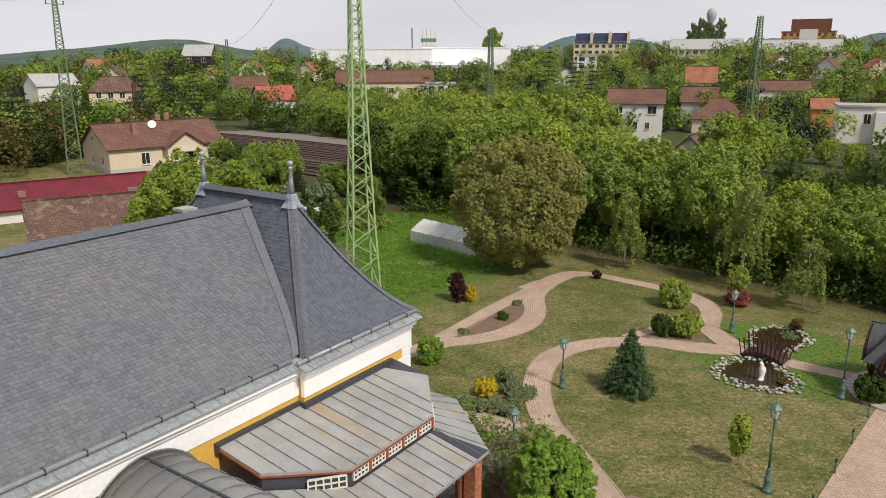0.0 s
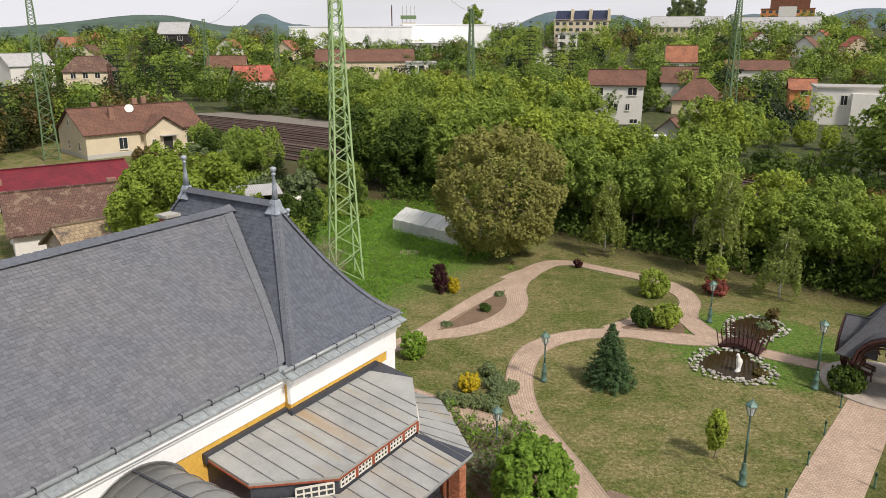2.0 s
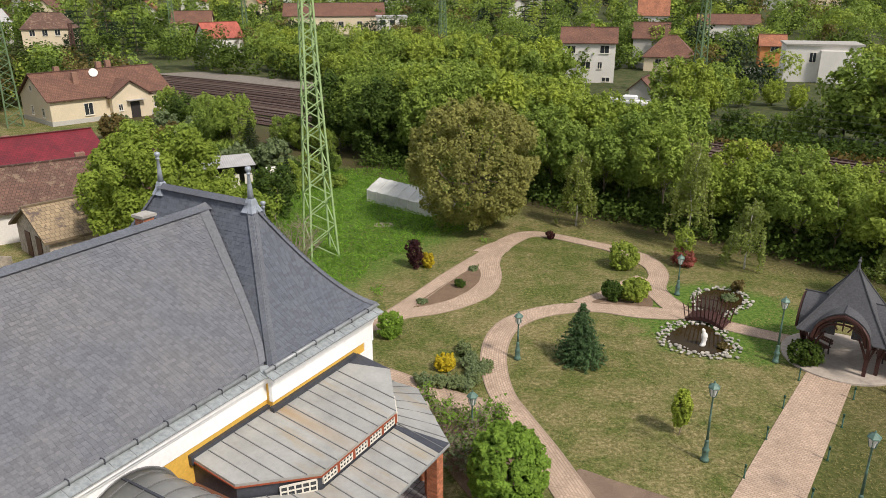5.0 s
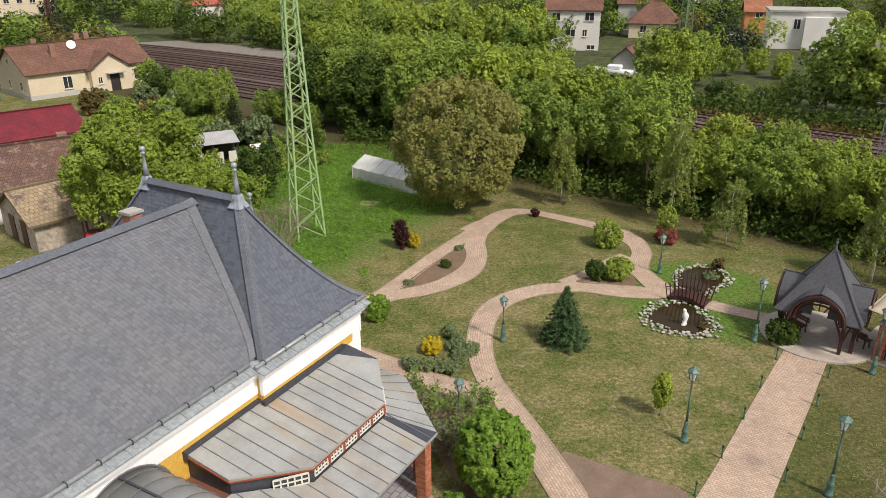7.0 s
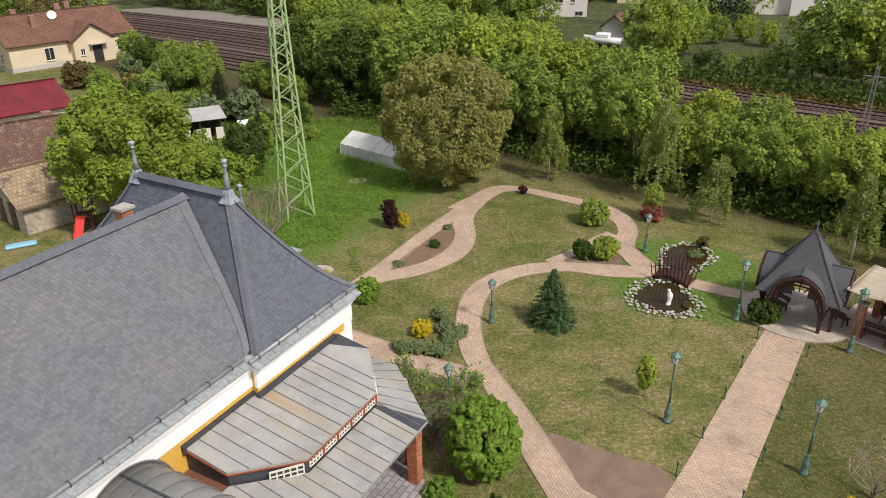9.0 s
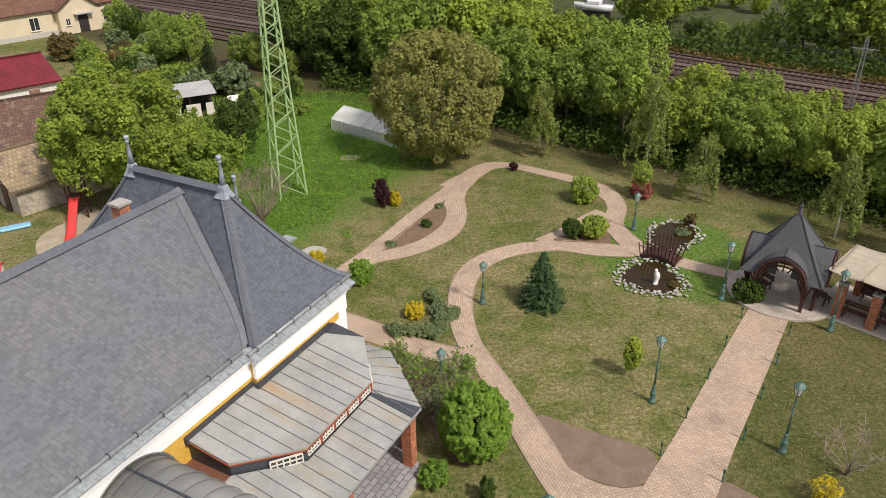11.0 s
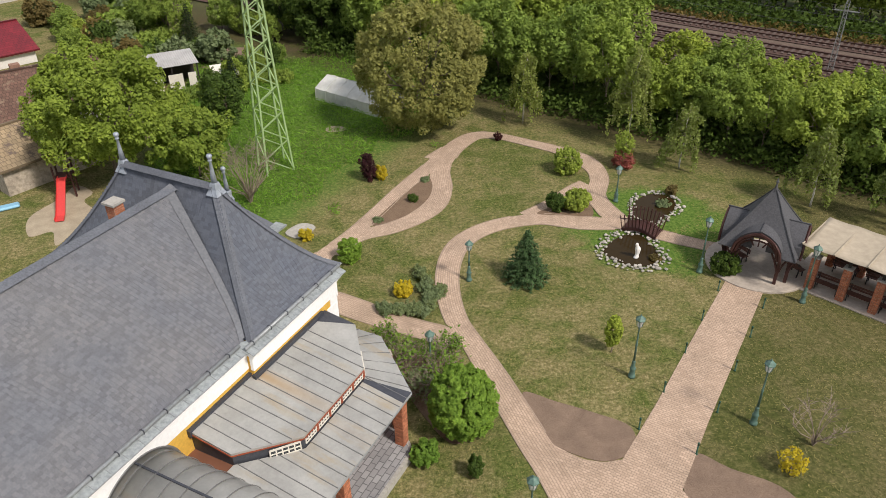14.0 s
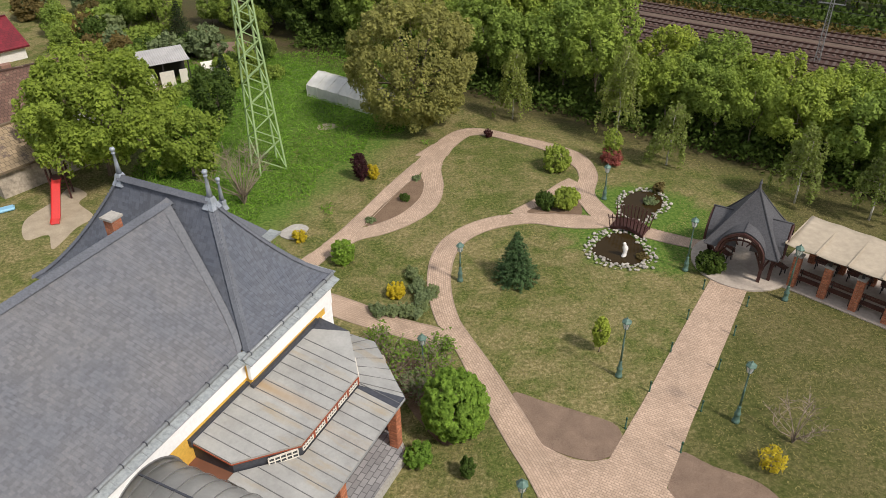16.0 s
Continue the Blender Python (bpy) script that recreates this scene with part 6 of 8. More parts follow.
def bridge():
    """An arched timber footbridge with flared slatted sides."""
    a, b = Vector((15.05, 36.55)), Vector((16.65, 35.15))
    d = b - a
    t = thing("footbridge", pose(a.x, a.y, 0, 0, 0, math.degrees(math.atan2(d.y, d.x))), "arched dark wooden footbridge with slatted sides", "bridge")
    L, W, n = d.length, 1.15, 17
    arch = lambda x: 0.10 + 0.32 * math.sin(math.pi * x / L)
    for k in range(n):
        x = L * (k + 0.5) / n
        sl = 0.32 * math.pi / L * math.cos(math.pi * x / L)
        boxed("plank", (-L / n / 2 + 0.006, L / n / 2 - 0.006, -W / 2, W / 2, -0.02, 0.02), M_DARKWOOD, t, Matrix.Translation((x, 0, arch(x))) @ Matrix.Rotation(-math.atan(sl), 4, "Y"))
    for sy in (1, -1):
        bm = bmesh.new()
        ring = []
        for k in range(13):
            x = L * k / 12
            ring.append([bm.verts.new((x, sy * W / 2 + dy, arch(x) + dz)) for dy, dz in ((-0.035, -0.16), (0.035, -0.16), (0.035, 0.0), (-0.035, 0.0))])
        for a, b in zip(ring, ring[1:]):
            for q in range(4):
                bm.faces.new((a[q], a[(q + 1) % 4], b[(q + 1) % 4], b[q]))
        bm.faces.new(ring[0])
        bm.faces.new(ring[-1][::-1])
        part("side_beam", bm, M_DARKWOOD, t)
        for k in range(11):
            x = 0.06 + (L - 0.12) * k / 10
            out = (k / 10 - 0.5) * 0.35
            bm = bmesh.new()
            beam(bm, (x, sy * W / 2, arch(x) - 0.1), (x + out, sy * (W / 2 + 0.10), arch(x) + 0.88), 0.05)
            part("baluster", bm, M_DARKWOOD, t)
        bm = bmesh.new()
        tube(bm, [(0.06 + (L - 0.12) * k / 10 + (k / 10 - 0.5) * 0.24, sy * (W / 2 + 0.085), arch(0.06 + (L - 0.12) * k / 10) + 0.66) for k in range(11)], 0.02, 0.02, 5)
        part("rail", bm, M_DARKWOOD, t)


bridge()


# ---- pavilion ----
def pavilion():
    """A square timber pavilion: bell-cast shingle roof that sweeps up over an arch on each side."""
    t = thing("garden_pavilion", pose(20.85, 31.45, 0, 0, 0, 232), "dark-roofed wooden garden pavilion with arched openings", "pavilion")
    bm = bmesh.new()
    lathe(bm, [(2.75, 0), (2.75, 0.10), (2.70, 0.12)], 40)
    part("floor", bm, M_PAVFLOOR, t, "round paved floor")
    R, HE, HA, AW, RZ = 1.42, 1.85, 4.75, 1.22, 3.16
    nr, E = 12, 1.90

    def hip_point(side, f, q):
        """On the pyramid: f up the slope, q from one hip to the other; the foot kicks out."""
        r = E * (1 - f) ** 0.98 + 0.03
        z = HE + (HA - HE) * (0.86 * f + 0.14 * f * f)
        return Matrix.Rotation(math.pi / 2 * side, 4, "Z") @ Vector((r, r * q, z))

    def ogive(q):
        """Height of the pointed arch over its springing, q from -1 to 1."""
        k = 0.32
        return (max(0.0, 1 - ((abs(q) + k) / (1 + k)) ** 2) / (1 - (k / (1 + k)) ** 2)) ** 0.5

    for side in range(4):
        m = Matrix.Rotation(math.pi / 2 * side, 4, "Z")
        bm = bmesh.new()
        cols = 12
        g = [[bm.verts.new(hip_point(side, j / nr, -1 + 2 * i / cols)) for i in range(cols + 1)] for j in range(nr + 1)]
        for j, (a, b) in enumerate(zip(g, g[1:])):
            for i in range(cols):
                # the slope is open under the arch of the gable
                if j < 3 and 2 <= i < cols - 2:
                    continue
                bm.faces.new((a[i], a[i + 1], b[i + 1], b[i]))
        thicken(bm, 0.05)
        roof = part("roof_slope", bm, M_SHINGLE, t, "dark shingle roof slope")
        bm = bmesh.new()
        tube(bm, [hip_point(side, j / nr, 1.0) + Vector((0, 0, 0.03)) for j in range(nr + 1)], 0.05, 0.03, 5)
        part("hip_batten", bm, M_SHINGLE, roof)
        # arched gable roof running back into the slope
        bm = bmesh.new()
        rows = []
        for x in (E + 0.08, E - 0.3, E - 0.8, 0.35):
            rows.append([bm.verts.new(m @ Vector((x, AW * (1.0 + 0.05) * (-1 + 2 * i / 20), HE - 0.12 + (RZ - HE + 0.12) * ogive(-1 + 2 * i / 20)))) for i in range(21)])
        for a, b in zip(rows, rows[1:]):
            for i in range(20):
                bm.faces.new((a[i], a[i + 1], b[i + 1], b[i]))
        thicken(bm, 0.06)
        gable = part("gable_roof", bm, M_SHINGLE, t, "arched dark shingle gable")
        bm = bmesh.new()
        beam(bm, m @ Vector((E + 0.18, 0, RZ + 0.02)), m @ Vector((0.5, 0, RZ + 0.02)), 0.07)
        part("ridge_batten", bm, M_SHINGLE, gable)
        # barge board, inner arch, struts
        for inset, x, w, name in ((0.0, E + 0.15, 0.075, "barge_board"), (0.16, E - 0.02, 0.085, "arch")):
            bm = bmesh.new()
            tube(bm, [m @ Vector((x, (AW - inset) * (-1 + 2 * i / 20), HE - 0.2 + (RZ - HE + 0.06 - inset) * ogive(-1 + 2 * i / 20))) for i in range(21)], w, w, 5)
            part(name, bm, M_DARKWOOD, gable)
        bm = bmesh.new()
        tube(bm, [m @ Vector((E - 0.05, 0.95 * math.cos(math.pi * j / 12), 1.75 + 0.78 * math.sin(math.pi * j / 12))) for j in range(13)], 0.05, 0.05, 5)
        for y in (-0.55, 0, 0.55):
            beam(bm, m @ Vector((E - 0.05, y * 0.4, 2.2)), m @ Vector((E - 0.05, y, 2.98 - abs(y) * 0.45)), 0.06)
        part("tracery", bm, M_DARKWOOD, gable)
        for sg in (1, -1):
            bm = bmesh.new()
            beam(bm, m @ Vector((R + 0.2, sg * (AW - 0.05), 0.1)), m @ Vector((R + 0.2, sg * (AW - 0.05), 1.95)), 0.17)
            part("post", bm, M_DARKWOOD, t, "dark red timber post")
            bm = bmesh.new()
            tube(bm, [m @ Vector((R + 0.22, sg * (AW - 0.02), 0.75)), m @ Vector((R + 0.30, sg * (AW - 0.22), 1.35)), m @ Vector((R + 0.34, sg * (AW - 0.5), 1.95))], 0.07, 0.05, 5)
            part("brace", bm, M_DARKWOOD, t)
            bm = bmesh.new()
            tube(bm, [m @ Vector((R + 0.22, sg * (AW + 0.02), 0.9)), m @ Vector((R + 0.36, sg * (AW + 0.12), 1.4)), m @ Vector((R + 0.40, sg * (AW + 0.30), 1.85))], 0.06, 0.05, 5)
            part("brace", bm, M_DARKWOOD, t)
    bm = bmesh.new()
    lathe(bm, [(0.13, HA - 0.12), (0.08, HA + 0.05), (0.04, HA + 0.28), (0.08, HA + 0.33), (0.08, HA + 0.40), (0.03, HA + 0.46), (0.045, HA + 0.52), (0.01, HA + 0.6)], 8)
    part("finial", bm, M_SHINGLE, t)
    return t


pavilion()


def bench(m, L=1.75, label="brown slatted wooden bench with iron legs", group="benches under the arbour"):
    t = thing("park_bench", m, label, "bench", group)
    for k, (y, z) in enumerate(((-0.18, 0.44), (-0.04, 0.44), (0.10, 0.44))):
        boxed("seat_slat", (-L / 2, L / 2, y - 0.055, y + 0.055, z - 0.02, z + 0.02), M_BENCHWOOD, t)
    for z in (0.62, 0.76):
        boxed("back_slat", (-L / 2, L / 2, 0.20, 0.235, z - 0.055, z + 0.055), M_BENCHWOOD, t)
    for x in (-L / 2 + 0.12, L / 2 - 0.12):
        bm = bmesh.new()
        beam(bm, (x, -0.2, 0), (x, -0.16, 0.43), 0.05)
        beam(bm, (x, 0.2, 0), (x, 0.14, 0.43), 0.05)
        beam(bm, (x, -0.22, 0.42), (x, 0.18, 0.42), 0.05)
        beam(bm, (x, 0.16, 0.42), (x, 0.24, 0.84), 0.05)
        part("leg_frame", bm, M_BLACKWOOD, t)
    return t


# ---- arbour with brick piers and a canvas roof ----
AR = Vector((22.45, 29.0))
AD = Vector((0.63, -0.777)).normalized()
AN = Vector((-AD.y, AD.x))
ar_rot = math.degrees(math.atan2(AD.y, AD.x))


def arbour():
    t = thing("arbour", pose(AR.x, AR.y, 0, 0, 0, ar_rot), "long arbour with red brick piers and beige canvas", "arbour")
    bm = bmesh.new()
    box(bm, -1.2, 12.5, -0.45, 3.6, 0.0, 0.06)
    part("floor", bm, M_PAVFLOOR, t, "paved arbour floor")
    for k in range(7):
        x = k * 1.58
        for y in (0.0, 2.9):
            bm = bmesh.new()
            box(bm, x - 0.17, x + 0.17, y - 0.17, y + 0.17, 0.05, 1.95)
            p = part("brick_pier", bm, M_MORTAR, t, "red brick pier")
            if k < 4:
                brick_skin(p, x - 0.18, x + 0.18, y - 0.18, y + 0.18, 0.06, 1.93)
            boxed("pier_cap", (x - 0.23, x + 0.23, y - 0.23, y + 0.23, 1.95, 2.02), M_CONCRETE, p)
            boxed("stub_post", (x - 0.06, x + 0.06, y - 0.06, y + 0.06, 2.02, 2.40), M_BLACKWOOD, t)
    for y in (0.0, 2.9):
        boxed("long_beam", (-0.6, 11.0, y - 0.06, y + 0.06, 2.36, 2.48), M_BLACKWOOD, t)
    # canvas: sags a little between the cross battens
    bm = bmesh.new()
    nx, ny = 44, 8
    g = []
    for i in range(nx + 1):
        x = -0.75 + 11.2 * i / nx
        g.append([bm.verts.new((x, -0.35 + 3.6 * j / ny, 2.56 + 0.10 * j / ny - 0.05 * abs(math.sin(math.pi * (x + 0.75) / 1.58)) - 0.03 * math.sin(math.pi * j / ny))) for j in range(ny + 1)])
    for a, b in zip(g, g[1:]):
        for j in range(ny):
            bm.faces.new((a[j], b[j], b[j + 1], a[j + 1]))
    thicken(bm, 0.02)
    part("canvas_roof", bm, M_CANVAS, t, "sun-bleached beige canvas roof", True)
    for k in range(7):
        x = -0.75 + k * 1.58
        boxed("batten", (x - 0.03, x + 0.03, -0.36, 3.26, 2.56, 2.585 + 0.04), M_CANVAS, t)
    for k in range(6):
        boxed("back_rail", (k * 1.58 + 0.2, k * 1.58 + 1.38, 2.86, 2.92, 0.5, 0.9), M_BENCHWOOD, t)


arbour()


def ar_pose(x, y, z, r):
    p = AR + AD * x + AN * y
    return pose(p.x, p.y, z, 0, 0, ar_rot + r)


B1 = bench(ar_pose(0.79, 0.30, 0.06, 0), 1.3)
for x, y in ((2.37, 0.30), (3.95, 0.3), (0.9, 2.5), (2.6, 2.5), (4.3, 2.5)):
    copy_thing(B1, ar_pose(x, y, 0.06, 0 if y < 1 else 180))
bench(pose(22.3, 30.2, 0.12, 0, 0, 110), 0.9, "small iron and wood bench in the pavilion", "benches in the pavilion")
bench(pose(20.0, 31.9, 0.12, 0, 0, 290), 0.9, "small iron and wood bench in the pavilion", "benches in the pavilion")

# ---- railway ----
RAILWAY = spline([(160, -45), (95, 19), (45, 64), (15, 93), (-20.5, 124), (-51, 147.5), (-90, 172), (-150, 205)], 2.0)


def offset_line(line, o):
    out = []
    for k, p in enumerate(line):
        d = (line[min(k + 1, len(line) - 1)] - line[max(k - 1, 0)]).normalized()
        out.append(p + Vector((d.y, -d.x)) * o)
    return out


def band(name, line, o0, o1, z, mat, label, category):
    a, b = offset_line(line, o0), offset_line(line, o1)
    bm = bmesh.new()
    va = [bm.verts.new((p.x, p.y, z)) for p in a]
    vb = [bm.verts.new((p.x, p.y, z)) for p in b]
    for k in range(len(line) - 1):
        bm.faces.new((va[k], va[k + 1], vb[k + 1], vb[k]))
    return tagged(part(name, bm, mat), label, category, kind="structure")


TRACKS = (-8.2, -4.4, -0.6, 4.2)
band("trackbed", RAILWAY, -11.0, 6.8, 0.12, M_BALLAST_EDGE, "pale gravel cess along the railway", "railway bed")
for o in TRACKS:
    band("ballast", RAILWAY, o - 1.75, o + 1.75, 0.2, M_BALLAST, "brown stone ballast under the track", "railway bed")
SLEEPER_BM = bmesh.new()
box(SLEEPER_BM, -0.13, 0.13, -1.25, 1.25, -0.05, 0.06)
SLEEPER_ME = bpy.data.meshes.new("sleeper")
SLEEPER_BM.to_mesh(SLEEPER_ME)
SLEEPER_BM.free()
SLEEPER_ME.materials.append(M_SLEEPER)
for o in TRACKS:
    tr = thing("railway_track", None, "rusty railway track on concrete sleepers", "railway track", "tracks of the railway")
    line = offset_line(RAILWAY, o)
    for g in (-0.75, 0.75):
        rl = offset_line(line, g)
        bm = bmesh.new()
        for a, b in zip(rl, rl[1:]):
            beam(bm, (a.x, a.y, 0.33), (b.x, b.y, 0.33), 0.075, 0.15)
        part("rail", bm, M_RAIL, tr)
    acc, need = 0.0, 0.0
    near, far_v, far_f = 0, [], []
    for a, b in zip(line, line[1:]):
        seg = (b - a).length
        ang = math.degrees(math.atan2(b.y - a.y, b.x - a.x))
        while need < acc + seg:
            p = a.lerp(b, (need - acc) / seg)
            if 28 < p.x < 62:
                ob = new("sleeper", SLEEPER_ME)
                ob.matrix_basis = pose(p.x, p.y, 0.235, 0, 0, ang)
                ob.parent = tr
            elif p.y > 30:
                m = pose(p.x, p.y, 0.235, 0, 0, ang)
                k = len(far_v)
                far_v += [m @ Vector(c) for c in ((-.13, -1.25, .06), (.13, -1.25, .06), (.13, 1.25, .06), (-.13, 1.25, .06), (-.13, -1.25, -.05), (.13, -1.25, -.05), (.13, 1.25, -.05), (-.13, 1.25, -.05))]
                far_f += [(k, k + 1, k + 2, k + 3), (k + 4, k + 5, k + 1, k), (k + 5, k + 6, k + 2, k + 1), (k + 6, k + 7, k + 3, k + 2), (k + 7, k + 4, k, k + 3)]
            need += 0.65
        acc += seg
    fs = link_mesh("sleeper_rest", far_v, far_f, M_SLEEPER)
    fs.parent = tr
    tagged(fs, kind="stuff")


band("platform", [p for p in RAILWAY if p.x < -16], 6.9, 14.5, 0.15, M_GREYGRAVEL, "pale gravel platform along the far tracks", "platform")


def siding(pts, label):
    line = spline(pts, 2.0)
    band("siding_bed", line, -1.9, 1.9, 0.17, M_BALLAST, "brown ballast of a station siding", "railway bed")
    tr = thing("railway_track", None, label, "railway track", "tracks of the railway")
    for g in (-0.75, 0.75):
        rl = offset_line(line, g)
        bm = bmesh.new()
        for a, b in zip(rl, rl[1:]):
            beam(bm, (a.x, a.y, 0.33), (b.x, b.y, 0.33), 0.075, 0.15)
        part("rail", bm, M_RAIL, tr)
    vs, fs = [], []
    for a, b in zip(line, line[1:]):
        ang = math.degrees(math.atan2(b.y - a.y, b.x - a.x))
        for f in (0.0, 0.33, 0.67):
            m = pose(*a.lerp(b, f), 0.22, 0, 0, ang)
            k = len(vs)
            vs += [m @ Vector(c) for c in ((-.13, -1.25, .06), (.13, -1.25, .06), (.13, 1.25, .06), (-.13, 1.25, .06), (-.13, -1.25, -.05), (.13, -1.25, -.05), (.13, 1.25, -.05), (-.13, 1.25, -.05))]
            fs += [(k, k + 1, k + 2, k + 3), (k + 4, k + 5, k + 1, k), (k + 5, k + 6, k + 2, k + 1), (k + 6, k + 7, k + 3, k + 2), (k + 7, k + 4, k, k + 3)]
    fo = link_mesh("sleeper_rest", vs, fs, M_SLEEPER)
    fo.parent = tr
    tagged(fo, kind="stuff")


siding([(2.0, 90.0), (-16.5, 103.5), (-42.0, 124.0), (-70.0, 143.0), (-110.0, 168.0)], "rusty siding track on worn sleepers")
siding([(-4.0, 88.0), (-16.5, 97.0), (-40.0, 117.5), (-66.0, 136.0), (-100.0, 156.0)], "rusty siding track beside the station house")

# ---- lattice masts ----
M_GREYSTEEL = plain("grey_galvanised_steel", (0.36, 0.36, 0.35), 0.5, 0.3)
def lattice(name, m, h, w0, w1, mat, label, panels=13, bar=0.11, brace=0.06, arms=False, category="pylon", group="green lattice masts", taper=1.0):
    t = thing(name, m, label, category, group)
    half = lambda f: (w1 + (w0 - w1) * max(0.0, 1 - f) ** taper) / 2
    for sx, sy in ((1, 1), (1, -1), (-1, -1), (-1, 1)):
        bm = bmesh.new()
        n = 6 if taper > 1 else 1
        tube(bm, [(sx * half(k / n), sy * half(k / n), k / n * h - 0.1) for k in range(n + 1)], bar * 0.7, bar * 0.7, 4)
        part("leg", bm, mat, t)
    cs = [(1, 1), (1, -1), (-1, -1), (-1, 1)]
    for q in range(4):
        a, b = cs[q], cs[(q + 1) % 4]
        bm = bmesh.new()
        f, flip, k = 0.0, q % 2, 0
        while f < 0.985:
            s = half(f)
            f2 = min(1.0, f + max(2 * s * 0.62, 0.3) / h)
            p, r = (a, b) if flip else (b, a)
            beam(bm, (p[0] * s, p[1] * s, f * h), (r[0] * half(f2), r[1] * half(f2), f2 * h), brace)
            flip, f = not flip, f2
        tagged(part("bracing", bm, mat, t), kind="stuff")
    if arms:
        bm = bmesh.new()
        beam(bm, (-1.1, 0, h - 0.9), (1.1, 0, h - 0.9), 0.09)
        part("cross_arm", bm, mat, t)
        for x in (-1.0, 1.0):
            bm = bmesh.new()
            lathe(bm, [(0.05, h - 0.85), (0.09, h - 0.75), (0.05, h - 0.65), (0.09, h - 0.55), (0.03, h - 0.45)], 8, Matrix.Translation((x, 0, 0)))
            part("insulator", bm, M_BLACKWOOD, t)
    return t


lattice("lattice_pylon", pose(-6.5, 47.7, 0, 0, 0, 24), 27.0, 1.9, 0.42, M_PYLON, "tall light green lattice steel pylon", bar=0.115, brace=0.06, arms=True, taper=1.8)
lattice("lattice_pylon", pose(-52.2, 98.6, 0, 0, 0, 30), 22.9, 1.9, 0.5, M_PYLON_OLD, "tall dull green lattice steel pylon", arms=True, bar=0.15, brace=0.09)
lattice("lattice_pylon", pose(-57.5, 187, 0, 0, 0, 20), 20.0, 1.7, 0.5, M_PYLON_OLD, "dull green lattice steel pylon by the tracks", bar=0.17, brace=0.1)
lattice("lattice_pylon", pose(-44, 205, 0, 0, 0, 20), 19.0, 1.7, 0.5, M_PYLON_OLD, "dull green lattice steel pylon by the tracks", bar=0.17, brace=0.1)
lattice("lattice_pylon", pose(6.4, 162, 0, 0, 0, 20), 21.4, 1.7, 0.5, M_PYLON_OLD, "dull green lattice steel pylon by the tracks", bar=0.17, brace=0.1)
lattice("lattice_pylon", pose(45.8, 119, 0, 0, 0, 20), 21.5, 1.7, 0.5, M_PYLON_OLD, "dull green lattice steel pylon by the tracks", bar=0.15, brace=0.09)
lattice("rusty_mast", pose(-62, 142, 0, 0, 0, 20), 11.0, 0.9, 0.5, M_RUSTPOST, "dark rusty lattice signal mast", bar=0.2, brace=0.1, group="")
lattice("catenary_mast", pose(42.2, 60.6, 0, 0, 0, -40), 6.4, 0.45, 0.25, M_GREYSTEEL, "pale lattice catenary mast beside the tracks", bar=0.045, brace=0.028, group="", arms=True)


def wire(name, pts, r=0.02):
    bm = bmesh.new()
    for a, b in zip(pts, pts[1:]):
        a, b = Vector(a), Vector(b)
        sag = (b - a).length * 0.018
        tube(bm, [a.lerp(b, k / 14) - Vector((0, 0, sag * 4 * (k / 14) * (1 - k / 14))) for k in range(15)], r, r, 3)
    tagged(part(name, bm, M_WIRE), "thin dark overhead wire slung between masts", "cable", "overhead wires")


top = Vector((-6.55, 47.85, 26.2))
wire("overhead_wire", [(-53.0, 98.6, 22.8), (-7.3, 47.9, 26.2)], 0.022)
wire("overhead_wire", [(-7.0, 48.2, 25.2), (-57.5, 187, 19.0)], 0.022)
wire("overhead_wire", [(-5.7, 47.8, 26.2), (6.4, 162, 20.8)], 0.022)
wire("overhead_wire", [(-53.0, 98.6, 22.6), (-96, 66, 22.0)], 0.022)
for o, z in zip(TRACKS, (5.6, 5.6, 5.7, 5.6)):
    ln = offset_line(RAILWAY, o)
    wire("contact_wire", [(p.x, p.y, z) for p in ln[20:90:22]], 0.012)


# ---- houses ----
def uv_quad(bm, uvl, pts):
    f = bm.faces.new([bm.verts.new(p) for p in pts])
    a, b, d = Vector(pts[0]), Vector(pts[1]), Vector(pts[-1])
    ex = (b - a).normalized()
    nz = ex.cross(d - a).normalized()
    ey = nz.cross(ex)
    for lp, p in zip(f.loops, pts):
        q = Vector(p) - a
        lp[uvl].uv = (q.dot(ex), q.dot(ey))
    return f


def window(parent, m, w, h, bars=1, frame_m=None, sill=True):
    g = boxed("window", (-w / 2, w / 2, -0.03, 0.02, 0, h), M_GLASS_DARK, parent, m)
    bm = bmesh.new()
    fw = 0.07
    box(bm, -w / 2 - fw, -w / 2, -0.05, 0.06, -fw, h + fw, m)
    box(bm, w / 2, w / 2 + fw, -0.05, 0.06, -fw, h + fw, m)
    box(bm, -w / 2, w / 2, -0.05, 0.06, h, h + fw, m)
    box(bm, -w / 2, w / 2, -0.05, 0.06, -fw, 0, m)
    for k in range(bars):
        x = -w / 2 + w * (k + 1) / (bars + 1)
        box(bm, x - 0.03, x + 0.03, -0.04, 0.04, 0, h, m)
    part("frame", bm, frame_m or M_CREAM, g)
    if sill:
        boxed("sill", (-w / 2 - 0.12, w / 2 + 0.12, -0.02, 0.16, -fw - 0.06, -fw - 0.003), M_CREAM, g, m)


def wall_pose(side, L, D, s, z):
    """A place on a wall: s runs along it from its middle; +y of the pose points outward."""
    if side == "front":
        return pose(s, -D / 2, z, 0, 0, 180)
    if side == "back":
        return pose(s, D / 2, z, 0, 0, 0)
    if side == "left":
        return pose(-L / 2, s, z, 0, 0, 90)
    return pose(L / 2, s, z, 0, 0, -90)


